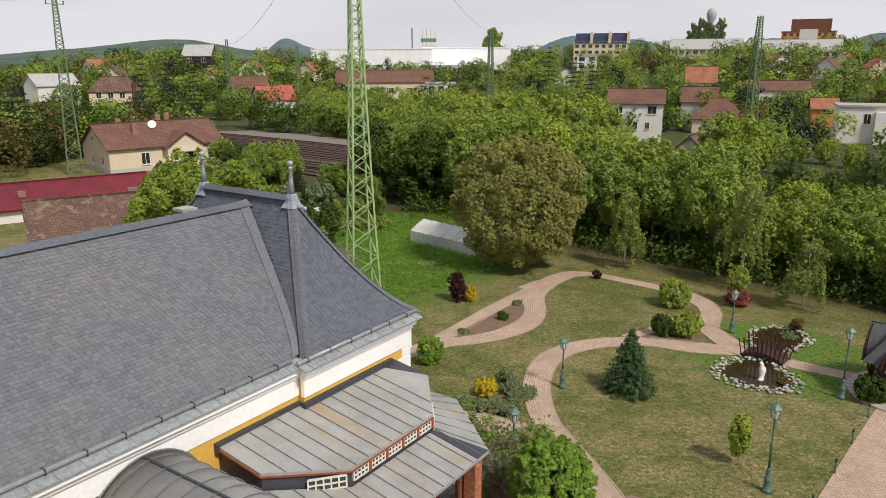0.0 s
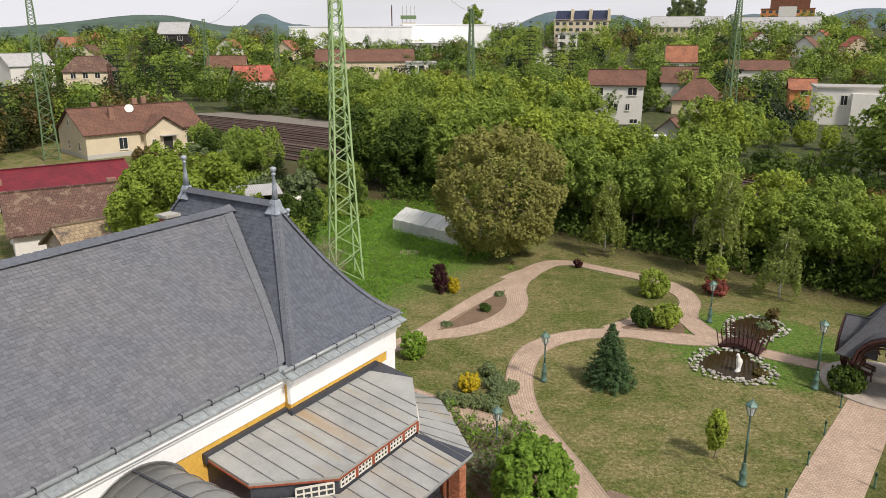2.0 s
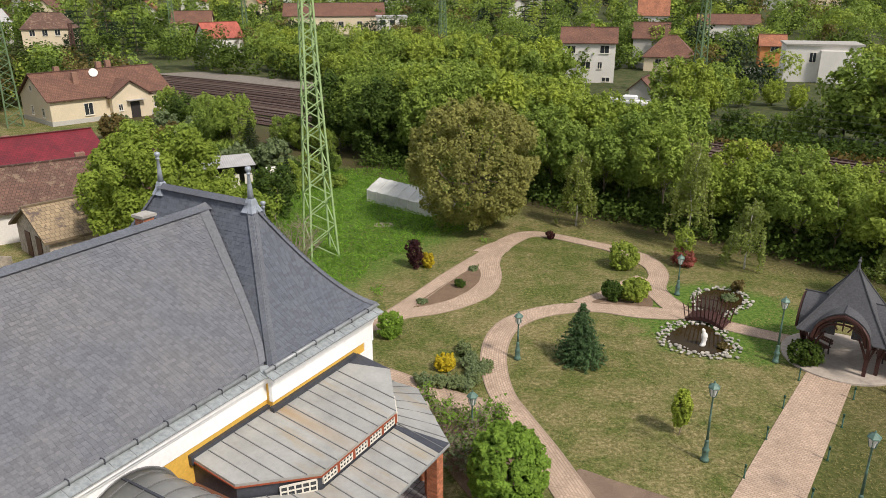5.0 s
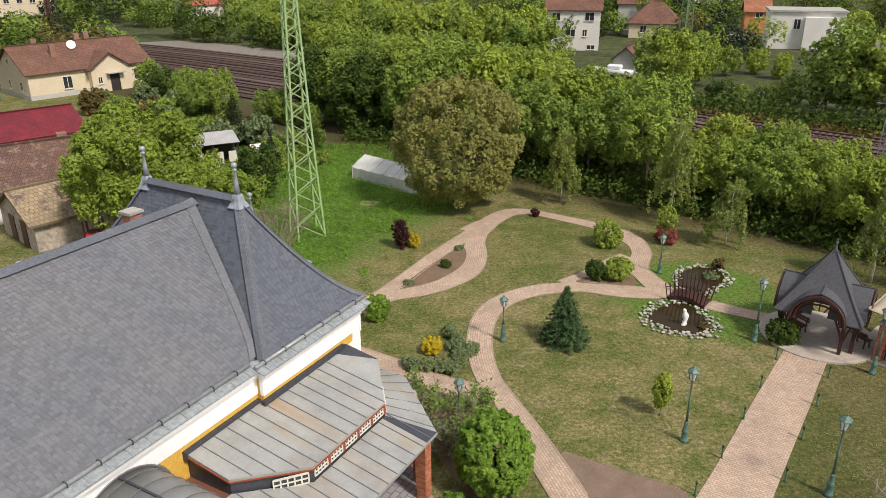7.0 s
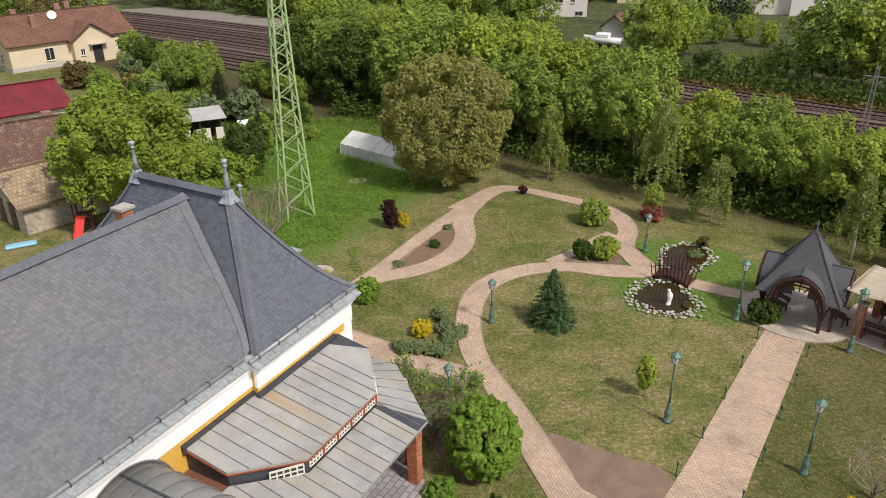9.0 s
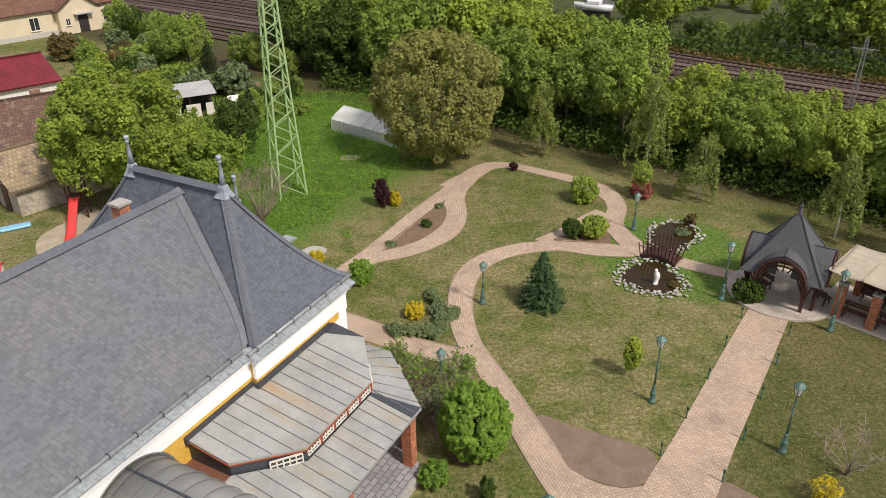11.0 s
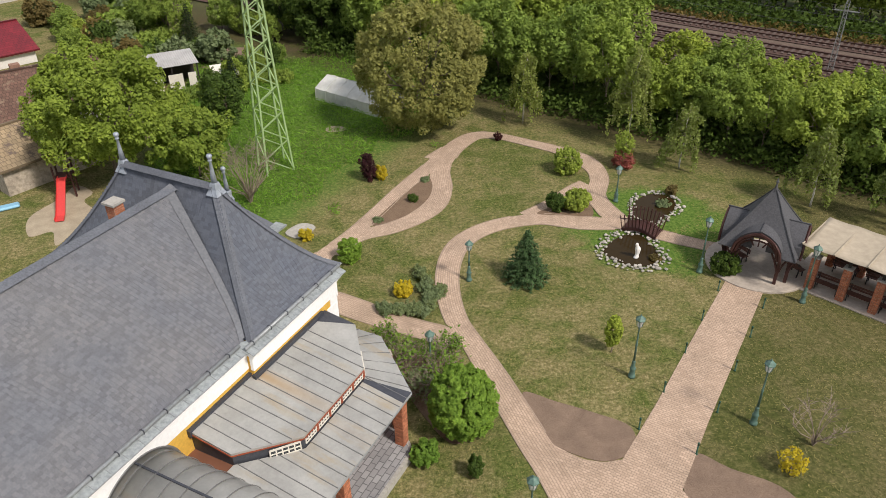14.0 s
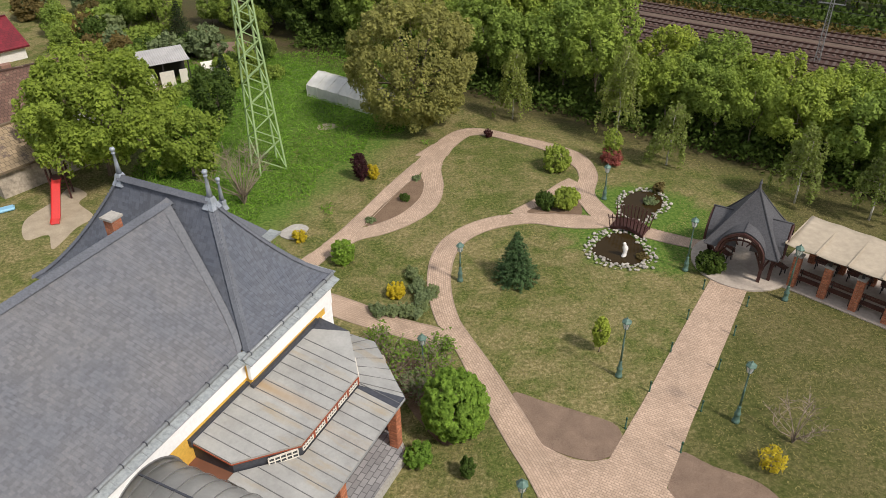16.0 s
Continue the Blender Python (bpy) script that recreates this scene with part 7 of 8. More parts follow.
def house(name, x, y, rot, L, D, H, RH, wall_m, roof_m, label, wins=(), hip=0.0, chimneys=(), over=0.4, category="house", group="", z=None, plinth=None, doors=(), gable_m=None):
    """A rendered house: L along its ridge, D deep, H to the eaves, RH of roof above."""
    t = thing(name, pose(x, y, height(x, y) if z is None else z, 0, 0, rot), label, category, group)
    bm = bmesh.new()
    a, d = L / 2, D / 2
    lo = min(-1.0, height(x, y) - (z or height(x, y)) - 1.0)
    v = [bm.verts.new(p) for p in ((-a, -d, lo), (a, -d, lo), (a, d, lo), (-a, d, lo), (-a, -d, H), (a, -d, H), (a, d, H), (-a, d, H))]
    for f in ((0, 1, 5, 4), (2, 3, 7, 6)):
        bm.faces.new([v[i] for i in f])
    if hip:
        for f in ((1, 2, 6, 5), (3, 0, 4, 7)):
            bm.faces.new([v[i] for i in f])
        bm.faces.new([v[i] for i in (4, 5, 6, 7)])
    else:
        p, q = bm.verts.new((-a, 0, H + RH - 0.12)), bm.verts.new((a, 0, H + RH - 0.12))
        bm.faces.new((v[1], v[2], v[6], q, v[5]))
        bm.faces.new((v[3], v[0], v[4], p, v[7]))
    part("wall", bm, wall_m, t)
    if plinth:
        boxed("plinth", (-a - 0.05, a + 0.05, -d - 0.05, d + 0.05, -1, 0.6), plinth, t)
    bm = bmesh.new()
    uvl = bm.loops.layers.uv.new("UVMap")
    oz = -over * RH / d
    A, Dd, hp = a + over, d + over, hip * d
    r0, r1 = (-A + (hp + over if hip else 0), 0, H + RH), (A - (hp + over if hip else 0), 0, H + RH)
    c = [(-A, -Dd, H + oz), (A, -Dd, H + oz), (A, Dd, H + oz), (-A, Dd, H + oz)]
    uv_quad(bm, uvl, (c[0], c[1], r1, r0))
    uv_quad(bm, uvl, (c[2], c[3], r0, r1))
    if hip:
        uv_quad(bm, uvl, (c[1], c[2], r1))
        uv_quad(bm, uvl, (c[3], c[0], r0))
    thicken(bm, 0.16)
    roof = part("roof", bm, roof_m, t)
    boxed("ridge", (r0[0], r1[0], -0.12, 0.12, H + RH - 0.02, H + RH + 0.10), roof_m, roof)
    for side, s, zz, w, h in wins:
        window(t, wall_pose(side, L, D, s, zz), w, h)
    for side, s, w, h in doors:
        boxed("door", (-w / 2, w / 2, -0.03, 0.05, 0, h), M_BENCHWOOD, t, wall_pose(side, L, D, s, 0))
    for cx, cy, h in chimneys:
        boxed("chimney", (cx - 0.35, cx + 0.35, cy - 0.3, cy + 0.3, H, H + RH + h), M_BRICKPLAIN, roof)
    return t


M_BRICKPLAIN = plain("dull_brick", (0.30, 0.17, 0.12), 0.9, vary=0.25)

# station house, cream walls and brown tiles
st = house("station_house", -44.8, 107.5, 45, 16.6, 10.0, 3.5, 2.9, M_WALL_CREAM, M_TILE_BROWN, "cream station house with brown tiled roof", hip=0.0,
           wins=[("front", -3.4, 1.0, 1.1, 1.5), ("front", 6.6, 1.0, 1.5, 1.4), ("left", -2.6, 1.0, 0.6, 1.1), ("left", 1.2, 1.0, 0.6, 1.1), ("left", 0.6, 4.2, 0.5, 0.6)],
           chimneys=[(-3.6, -2.4, 0.0), (0.9, 0.2, 0.9), (2.4, 0.6, 1.0), (-4.6, 0.8, 0.6)], plinth=M_WALL_GREY)
bm = bmesh.new()
f = [bm.verts.new(p) for p in ((-0.6, -6.0, -1), (4.8, -6.0, -1), (4.8, -6.0, 3.2), (2.1, -6.0, 5.0), (-0.6, -6.0, 3.2))]
g = [bm.verts.new(p) for p in ((-0.6, -2.0, -1), (4.8, -2.0, -1), (4.8, -2.0, 3.2), (2.1, -2.0, 5.0), (-0.6, -2.0, 3.2))]
bm.faces.new(f)
for k in range(5):
    j = (k + 1) % 5
    bm.faces.new((f[k], f[j], g[j], g[k]))
part("porch_gable", bm, M_WALL_CREAM, st)
bm = bmesh.new()
uvl = bm.loops.layers.uv.new("UVMap")
uv_quad(bm, uvl, ((-1.0, -6.4, 3.05), (-1.0, -1.0, 3.05), (2.1, -1.0, 5.2), (2.1, -6.4, 5.2)))
uv_quad(bm, uvl, ((5.2, -1.0, 3.05), (5.2, -6.4, 3.05), (2.1, -6.4, 5.2), (2.1, -1.0, 5.2)))
thicken(bm, 0.14)
part("porch_roof", bm, M_TILE_BROWN, st)
boxed("door", (1.9, 3.2, -6.06, -5.96, 0, 2.2), M_BLACKWOOD, st)
boxed("canopy", (1.4, 3.8, -6.8, -6.0, 2.4, 2.48), M_ROOF_GREY, st)
window(st, pose(0.5, -6.0, 1.2, 0, 0, 180), 0.5, 0.8)
bm = bmesh.new()
lathe(bm, [(0.05, 0), (0.35, 0.06), (0.6, 0.2)], 14, pose(-0.6, -1.4, 6.0, 65, 0, -20))
part("satellite_dish", bm, M_CREAM, st, "white satellite dish")

# houses next door, seen over the slate roof
house("crimson_roof_house", -43.4, 72.6, 37, 22.0, 9.4, 1.45, 1.7, M_WALL_WHITE, M_TILE_RED, "low house with a crimson metal tile roof", chimneys=[(-1.0, -2.6, -0.5), (3.5, 1.2, 0.0)])
house("old_tile_house", -27.0, 57.4, 32, 13.0, 8.4, 2.6, 2.1, M_WALL_WHITE, M_TILE_OLD, "white house with patched old clay tiles", wins=[("left", 0, 1.0, 0.8, 1.1)], chimneys=[(1.0, 0.6, 0.3)])
house("brick_outhouse", -23.4, 50.0, 45, 6.4, 5.6, 2.2, 1.5, M_WALL_STONE, M_TILE_PALE, "rubble outhouse with bleached clay tiles", doors=[("left", -1.0, 0.9, 1.8), ("left", 0.9, 0.9, 1.8)])
bm = bmesh.new()
box(bm, -33.0, -26.0, 45.2, 45.4, 0, 1.1, None)
tagged(part("yard_wall", bm, M_WALL_STONE), "low rubble stone yard wall", "wall", kind="structure")


# shed with white boards and sheet roof
sh = thing("garden_shed", pose(-17.1, 66.4, 0, 0, 0, 22) @ Matrix.Scale(0.88, 4), "open garden shed with grey corrugated sheet roof", "shed")
boxed("wall", (-2.5, 2.5, 0.9, 1.9, 0, 2.3), M_BLACKWOOD, sh)
bm = bmesh.new()
ridge = [[bm.verts.new((-2.7 + 5.4 * k / 48, y, z + (0.04 if k % 2 else 0.0))) for k in range(49)] for y, z in ((-1.6, 2.35), (2.0, 2.85))]
for k in range(48):
    bm.faces.new((ridge[0][k], ridge[0][k + 1], ridge[1][k + 1], ridge[1][k]))
thicken(bm, 0.03)
part("roof", bm, M_ROOF_GREY, sh)
for x in (-2.5, 0, 2.5):
    bm = bmesh.new()
    beam(bm, (x, -1.4, 0), (x, -1.4, 2.35), 0.12)
    part("post", bm, M_BLACKWOOD, sh)
for k, (x, w) in enumerate(((-1.6, 1.1), (0.2, 1.4), (1.8, 0.8))):
    boxed("white_board", (x - w / 2, x + w / 2, -1.75 - 0.1 * k, -1.68 - 0.1 * k, 0, 1.6), M_CREAM, sh, Matrix.Translation((0, 0, 0)))
bm = bmesh.new()
slab(bm, [(-1.1, -0.9, 1.3), (1.1, -0.9, 1.3), (1.1, 0.9, 1.9), (-1.1, 0.9, 1.9)], 0.06)
aw = part("white_awning", bm, M_CREAM)
aw.matrix_basis = pose(-12.0, 64.6, 0.15, 0, 0, 20)
tagged(aw, "white tilted board beside the shed", "board")
boxed("board_leg", (-1.0, 1.0, 0.7, 0.76, -0.15, 1.8), M_BLACKWOOD, aw)
spruce("thuja", -11.2, 63.5, 3.6, 0.8, L_CONIFER, 8, "dark columnar thuja beside the shed", 16)
spruce("thuja", -9.6, 68.0, 2.6, 0.9, L_CONIFER, 9, "dark columnar thuja beside the shed", 14)
spruce("thuja", -17.5, 79.0, 4.2, 1.5, L_CONIFER, 10, "dark green conifer in the yard", 16)
for k in range(12):
    f = k / 11
    shrub("hedge_bush", -15.5 + 8.5 * f, 61.0 + 0.8 * math.sin(k) + 5.5 * f, 1.2, 0.9, L_ASH, 150 + k, "green hedge bush near the garden shed", 40, 34, 0.17, 0.22, group="hedge by the shed")

# poly tunnel
pt = thing("greenhouse_tunnel", pose(-0.4, 59.4, 0, 0, 0, -44), "low greenhouse tunnel of pale plastic film", "greenhouse")
bm = bmesh.new()
prof = [(-1.6, 0), (-1.56, 1.0), (-0.8, 1.42), (0, 1.75), (0.8, 1.42), (1.56, 1.0), (1.6, 0)]
NX = 12
g = []
for i in range(NX + 1):
    x = -3.6 + 7.2 * i / NX
    g.append([bm.verts.new((x, yy, zz - (0.05 if i % 2 and zz > 0.3 else 0))) for yy, zz in prof])
for a, b in zip(g, g[1:]):
    for j in range(len(prof) - 1):
        bm.faces.new((a[j], b[j], b[j + 1], a[j + 1]))
bm.faces.new(g[0])
bm.faces.new(g[-1][::-1])
part("film", bm, M_NET, pt)
for i in range(0, NX + 1, 2):
    x = -3.6 + 7.2 * i / NX
    bm = bmesh.new()
    tube(bm, [(x, yy * 1.01, zz * 1.01) for yy, zz in prof], 0.025, 0.025, 4)
    part("hoop", bm, M_NET, pt)

# playground
sl = thing("playground_slide", pose(-19.6, 44.0, 0, 0, 0, 8), "red plastic slide on a dark wooden frame", "slide")
bm = bmesh.new()
cs = [(-0.28, 0.16), (-0.26, 0.0), (0.26, 0.0), (0.28, 0.16)]
run = [(0, -2.3, 0.12), (0, -1.7, 0.18), (0, 0.6, 1.45), (0, 1.1, 1.5)]
rows = [[bm.verts.new((x, y, z + dz)) for x, dz in cs] for _, y, z in run]
for a, b in zip(rows, rows[1:]):
    for j in range(3):
        bm.faces.new((a[j], a[j + 1], b[j + 1], b[j]))
thicken(bm, 0.03)
part("chute", bm, M_PLASTIC_RED, sl, "red plastic chute")
for x in (-0.5, 0.5):
    for y in (1.1, 2.0):
        bm = bmesh.new()
        beam(bm, (x, y, 0), (x, y, 2.3), 0.1)
        part("post", bm, M_DARKWOOD, sl)
boxed("platform", (-0.5, 0.5, 1.1, 2.0, 1.42, 1.48), M_DARKWOOD, sl)
bm = bmesh.new()
for k in range(5):
    beam(bm, (-0.4, 2.1 + 0.1 * (5 - k), 0.3 * k), (0.4, 2.1 + 0.1 * (5 - k), 0.3 * k), 0.06)
part("ladder", bm, M_DARKWOOD, sl)
bl = boxed("blue_plastic_toy", (-0.9, 0.9, -0.3, 0.3, 0, 0.22), M_PLASTIC_BLUE, None, None, 0.08)
bl.matrix_basis = pose(-23.4, 44.0, 0, 0, 0, 25)
tagged(bl, "pale blue plastic toy lying on the grass", "toy")
wt = thing("toy_house", pose(-21.8, 37.2, 0, 0, 0, 12), "small white plastic play house with red roof", "toy house")
boxed("wall", (-0.5, 0.5, -0.5, 0.5, 0, 0.8), M_CREAM, wt)
bm = bmesh.new()
slab(bm, [(-0.6, -0.6, 0.8), (0.6, -0.6, 0.8), (0.6, 0, 1.15), (-0.6, 0, 1.15)], 0.05)
slab(bm, [(-0.6, 0, 1.15), (0.6, 0, 1.15), (0.6, 0.6, 0.8), (-0.6, 0.6, 0.8)], 0.05)
part("roof", bm, M_PLASTIC_RED, wt)

# ---- the town across the railway ----
house("white_townhouse", 32.6, 140.0, -14, 9.6, 7.5, 6.6, 2.3, M_WALL_WHITE, M_TILE_BROWN, "white two-storey house with a brown roof",
      wins=[("front", -3.0, 4.6, 1.4, 1.2), ("front", 2.9, 4.6, 1.5, 1.3), ("front", -3.4, 1.9, 0.7, 1.1), ("front", -0.3, 1.8, 1.5, 1.2), ("front", 2.2, 1.9, 0.7, 1.1), ("front", 3.4, -0.4, 1.3, 0.7), ("right", -1.5, 1.9, 0.7, 1.1), ("right", -1.5, 4.6, 0.7, 1.1)], chimneys=[(0.5, 0, 0.6)], z=0.9)
house("brown_roof_cottage", 52.2, 152.5, -20, 9.5, 9.0, 3.0, 3.6, M_WALL_CREAM, M_TILE_BROWN, "cream cottage with a steep brown roof", hip=0.8, chimneys=[(-1, 0, 1.4)], wins=[("front", -2, 1.0, 1.1, 1.2), ("front", 1.5, 1.0, 1.1, 1.2)])
house("tiled_cottage", 54.5, 173.0, -18, 7.5, 7.0, 3.0, 3.0, M_WALL_GREY, M_TILE_BROWN, "grey cottage behind a pale fence wall", z=3.0)
house("orange_roof_house", 71.2, 226.0, -16, 8.4, 7.5, 4.0, 4.2, M_WALL_WHITE, M_TILE_ORANGE, "white house under a bleached orange roof", wins=[("front", -2, 1.5, 1.2, 1.4)], z=4.8)
house("long_brown_house", 83.0, 200.0, -16, 15.0, 8.0, 2.8, 2.2, M_WALL_WHITE, M_TILE_BROWN, "long low white house with brown tiles", wins=[("front", 5.0, 0.8, 1.2, 1.3)], z=4.6)
house("orange_cottage", 73.0, 152.5, -18, 4.6, 4.6, 2.2, 1.8, M_WALL_ORANGE, M_TILE_ORANGE, "small orange cottage by the road", wins=[("front", 0.4, 0.8, 1.4, 1.0)], z=3.5)
fb = thing("flat_roof_building", pose(71.8, 133.5, 0.0, 0, 0, -20), "white flat-roofed building beside the railway", "building")
boxed("wall", (-5, 7, -4, 4, -1.0, 7.0), M_WALL_WHITE, fb)
boxed("roof_slab", (-5.3, 7.3, -4.3, 4.3, 7.0, 7.3), M_CONCRETE, fb)
boxed("annex", (0.5, 5.0, -5.2, -4.0, -1.0, 6.2), M_WALL_WHITE, fb)
window(fb, pose(-0.6, -4.0, 4.2, 0, 0, 180), 1.0, 1.6, 1)
house("boat_shed", 35.8, 114.5, 60, 5.0, 3.6, 2.2, 1.6, M_WALL_GREY, M_TILE_BROWN, "small grey shed by the parked boat")

# parked white motor boat on a trailer
bo = thing("motor_boat", pose(31.2, 106.2, 0.6, 0, 0, 150), "white motor boat parked in a yard", "boat")
bm = bmesh.new()
secs = [(-2.6, 0.85, 0.9), (-1.0, 1.0, 0.95), (1.0, 0.9, 1.0), (2.4, 0.35, 1.15), (2.9, 0.05, 1.2)]
rows = [[bm.verts.new(p) for p in ((x, -w, h), (x, -w * 0.7, 0.15 + 0.1 * max(0, x)), (x, 0, 0.0 + 0.12 * max(0, x)), (x, w * 0.7, 0.15 + 0.1 * max(0, x)), (x, w, h))] for x, w, h in secs]
for a, b in zip(rows, rows[1:]):
    for j in range(4):
        bm.faces.new((a[j], a[j + 1], b[j + 1], b[j]))
    bm.faces.new((a[4], a[0], b[0], b[4]))
bm.faces.new(rows[0])
part("hull", bm, M_CARWHITE, bo, "", True)
bm = bmesh.new()
box(bm, -1.0, 1.0, -0.7, 0.7, 0.95, 1.6, None, 0.15)
part("cabin", bm, M_CARWHITE, bo)
boxed("windscreen", (0.98, 1.06, -0.6, 0.6, 1.2, 1.5), M_GLASS_DARK, bo)
for y in (-0.9, 0.9):
    bm = bmesh.new()
    lathe(bm, [(0.2, -0.1), (0.3, -0.08), (0.3, 0.08), (0.2, 0.1)], 12, pose(-0.8, y, -0.45, 90, 0, 0))
    part("trailer_wheel", bm, M_TYRE, bo)
boxed("trailer", (-2.4, 3.2, -0.6, 0.6, -0.5, 0.05), M_BLACKWOOD, bo)


def car(x, y, rot, col, label):
    t = thing("parked_car", pose(x, y, height(x, y), 0, 0, rot), label, "car", "cars parked by the road")
    bm = bmesh.new()
    prof = [(-2.0, 0.3), (-2.05, 0.75), (-1.5, 0.9), (-1.1, 1.38), (0.5, 1.42), (1.05, 0.95), (1.95, 0.8), (2.05, 0.3)]
    a = [bm.verts.new((px, -0.8, pz)) for px, pz in prof]
    b = [bm.verts.new((px, 0.8, pz)) for px, pz in prof]
    bm.faces.new(a[::-1])
    bm.faces.new(b)
    for k in range(len(prof)):
        j = (k + 1) % len(prof)
        bm.faces.new((a[k], a[j], b[j], b[k]))
    part("body", bm, col, t)
    boxed("side_window", (-0.95, 0.5, -0.82, 0.82, 0.98, 1.3), M_GLASS_DARK, t)
    for px in (-1.3, 1.3):
        for py in (-0.78, 0.78):
            bm = bmesh.new()
            lathe(bm, [(0.2, -0.1), (0.31, -0.08), (0.31, 0.08), (0.2, 0.1)], 12, pose(px, py, 0.31, 90, 0, 0))
            part("wheel", bm, M_TYRE, t)


car(-70.5, 101.0, 40, M_CARWHITE, "silver car parked beside the station house")
car(50.0, 124.0, 80, M_CARWHITE, "white car parked in a yard")
def road():
    line = spline([(130, 96), (90, 128), (66, 145), (45, 160), (12, 188)], 4)
    a, b = offset_line(line, -3.0), offset_line(line, 3.0)
    bm = bmesh.new()
    va = [bm.verts.new((p.x, p.y, height(p.x, p.y) + 0.25)) for p in a]
    vb = [bm.verts.new((p.x, p.y, height(p.x, p.y) + 0.25)) for p in b]
    for k in range(len(line) - 1):
        bm.faces.new((va[k], va[k + 1], vb[k + 1], vb[k]))
    tagged(part("road", bm, M_ROAD), "grey asphalt road along the far houses", "road", kind="structure")
    c = offset_line(line, -3.6)
    bm = bmesh.new()
    for p, q in zip(c, c[1:]):
        h = height(p.x, p.y)
        beam(bm, (p.x, p.y, h + 0.4), (q.x, q.y, height(q.x, q.y) + 0.4), 0.2, 1.3)
    tagged(part("road_wall", bm, M_WALL_GREY), "low grey wall beside the road", "wall", kind="structure")


road()

# factory and blocks on the rise


def block(name, x, y, rot, L, D, H, wall_m, roof_m, label, floors=0, cols=0, category="building", z=None, roof_h=0.5):
    t = thing(name, pose(x, y, (height(x, y) - 1.0) if z is None else z, 0, 0, rot), label, category)
    boxed("wall", (-L / 2, L / 2, -D / 2, D / 2, -4, H), wall_m, t)
    boxed("roof", (-L / 2 - 0.3, L / 2 + 0.3, -D / 2 - 0.3, D / 2 + 0.3, H, H + roof_h), roof_m, t)
    for f in range(floors):
        for c in range(cols):
            s = -L / 2 + L * (c + 0.5) / cols
            zz = H * (f + 0.30) / floors
            g = boxed("window", (s - L / cols * 0.28, s + L / cols * 0.28, -D / 2 - 0.06, -D / 2 + 0.02, zz, zz + H / floors * 0.5), M_GLASS_DARK, t)
    return t


block("white_factory", -50.0, 434.0, 5, 66, 36, 16.5, M_FACTORY, M_ROOF_WHITE, "large white windowless factory hall", z=4)
block("white_factory", 2.0, 452.0, 5, 50, 36, 17.5, M_FACTORY, M_ROOF_WHITE, "long white factory hall with red accents", z=4)
block("factory_annex", 0.0, 425.0, 5, 34, 16, 7.0, M_WALL_GREY, M_ROOF_WHITE, "low grey factory annex with dark windows", 1, 12, z=5)
for x, w in ((-41, 3.4), (-30, 2.2)):
    lg = boxed("red_sign_bars", (-w / 2, w / 2, -0.1, 0.1, 0, 1.5), M_PLASTIC_RED)
    lg.matrix_basis = pose(x, 416.8 + (x + 50) * 0.087 - 0.4, 15.0, 0, 0, 5)
    tagged(lg, "red bar-shaped sign fixed to white hall", "sign")
ct = thing("cooling_frame", pose(-19, 452, 21.2, 0, 0, 0), "rooftop steel frame with thin pipes", "roof plant")
boxed("base", (-4, 4, -3, 3, -1, 2.5), M_WALL_GREY, ct)
for k in range(4):
    boxed("stack_pipe", (-3.6 + 2.4 * k, -3.3 + 2.4 * k, -0.15, 0.15, 2.5, 11.5), M_CONCRETE, ct)
boxed("gantry", (-4.5, 4.5, -2, 2, 4.0, 6.0), M_PYLON_OLD, ct)
boxed("chimney_stack", (-10.0, -9.4, -0.4, 0.4, -16, 12), M_RUSTPOST, ct)
house("long_workshop", -25.5, 256.0, 5, 32, 14, 6.0, 3.6, M_WALL_CREAM, M_TILE_BROWN, "long cream workshop with brown tiled roof", wins=[("front", -10 + 6 * k, 2.4, 1.6, 1.6) for k in range(4)], z=2.0)
block("glazed_office", -6.5, 243.0, 5, 9, 9, 6.0, M_WALL_WHITE, M_ROOF_GREY, "white flat office with dark glazing", 2, 3, z=1.5)
house("red_roof_house", -47.5, 190.5, 35, 9, 8, 2.6, 3.2, M_WALL_WHITE, M_TILE_BRIGHTRED, "white house with a bright red roof", z=3)
house("brown_house", -62.5, 223.0, 8, 10.5, 8, 3.0, 3.0, M_WALL_CREAM, M_TILE_BROWN, "cream house with brown tiles among trees", wins=[("front", -3, 1.0, 1.2, 1.3), ("front", 3, 1.0, 1.2, 1.3)], z=4.4)
house("black_gable_house", -111.0, 323.0, 0, 12, 10, 3.6, 4.4, M_BLACKWOOD, M_ROOF_GREY, "dark timber house with steep grey gables", z=13.5, wins=[("front", -3, 0.8, 2.0, 1.6), ("front", 3, 0.8, 2.0, 1.6)])
house("white_gable_house", -116.0, 212.0, 55, 12, 8, 3.4, 3.0, M_WALL_WHITE, M_ROOF_GREY, "white gabled house with a pale roof", z=5.0)
house("old_hall", -97.0, 210.0, 20, 13, 8, 3.0, 3.6, M_WALL_CREAM, M_TILE_OLD, "old house with a hipped brown roof", hip=0.8, wins=[("front", -4 + 3 * k, 0.9, 1.2, 1.4) for k in range(3)], z=4.0)
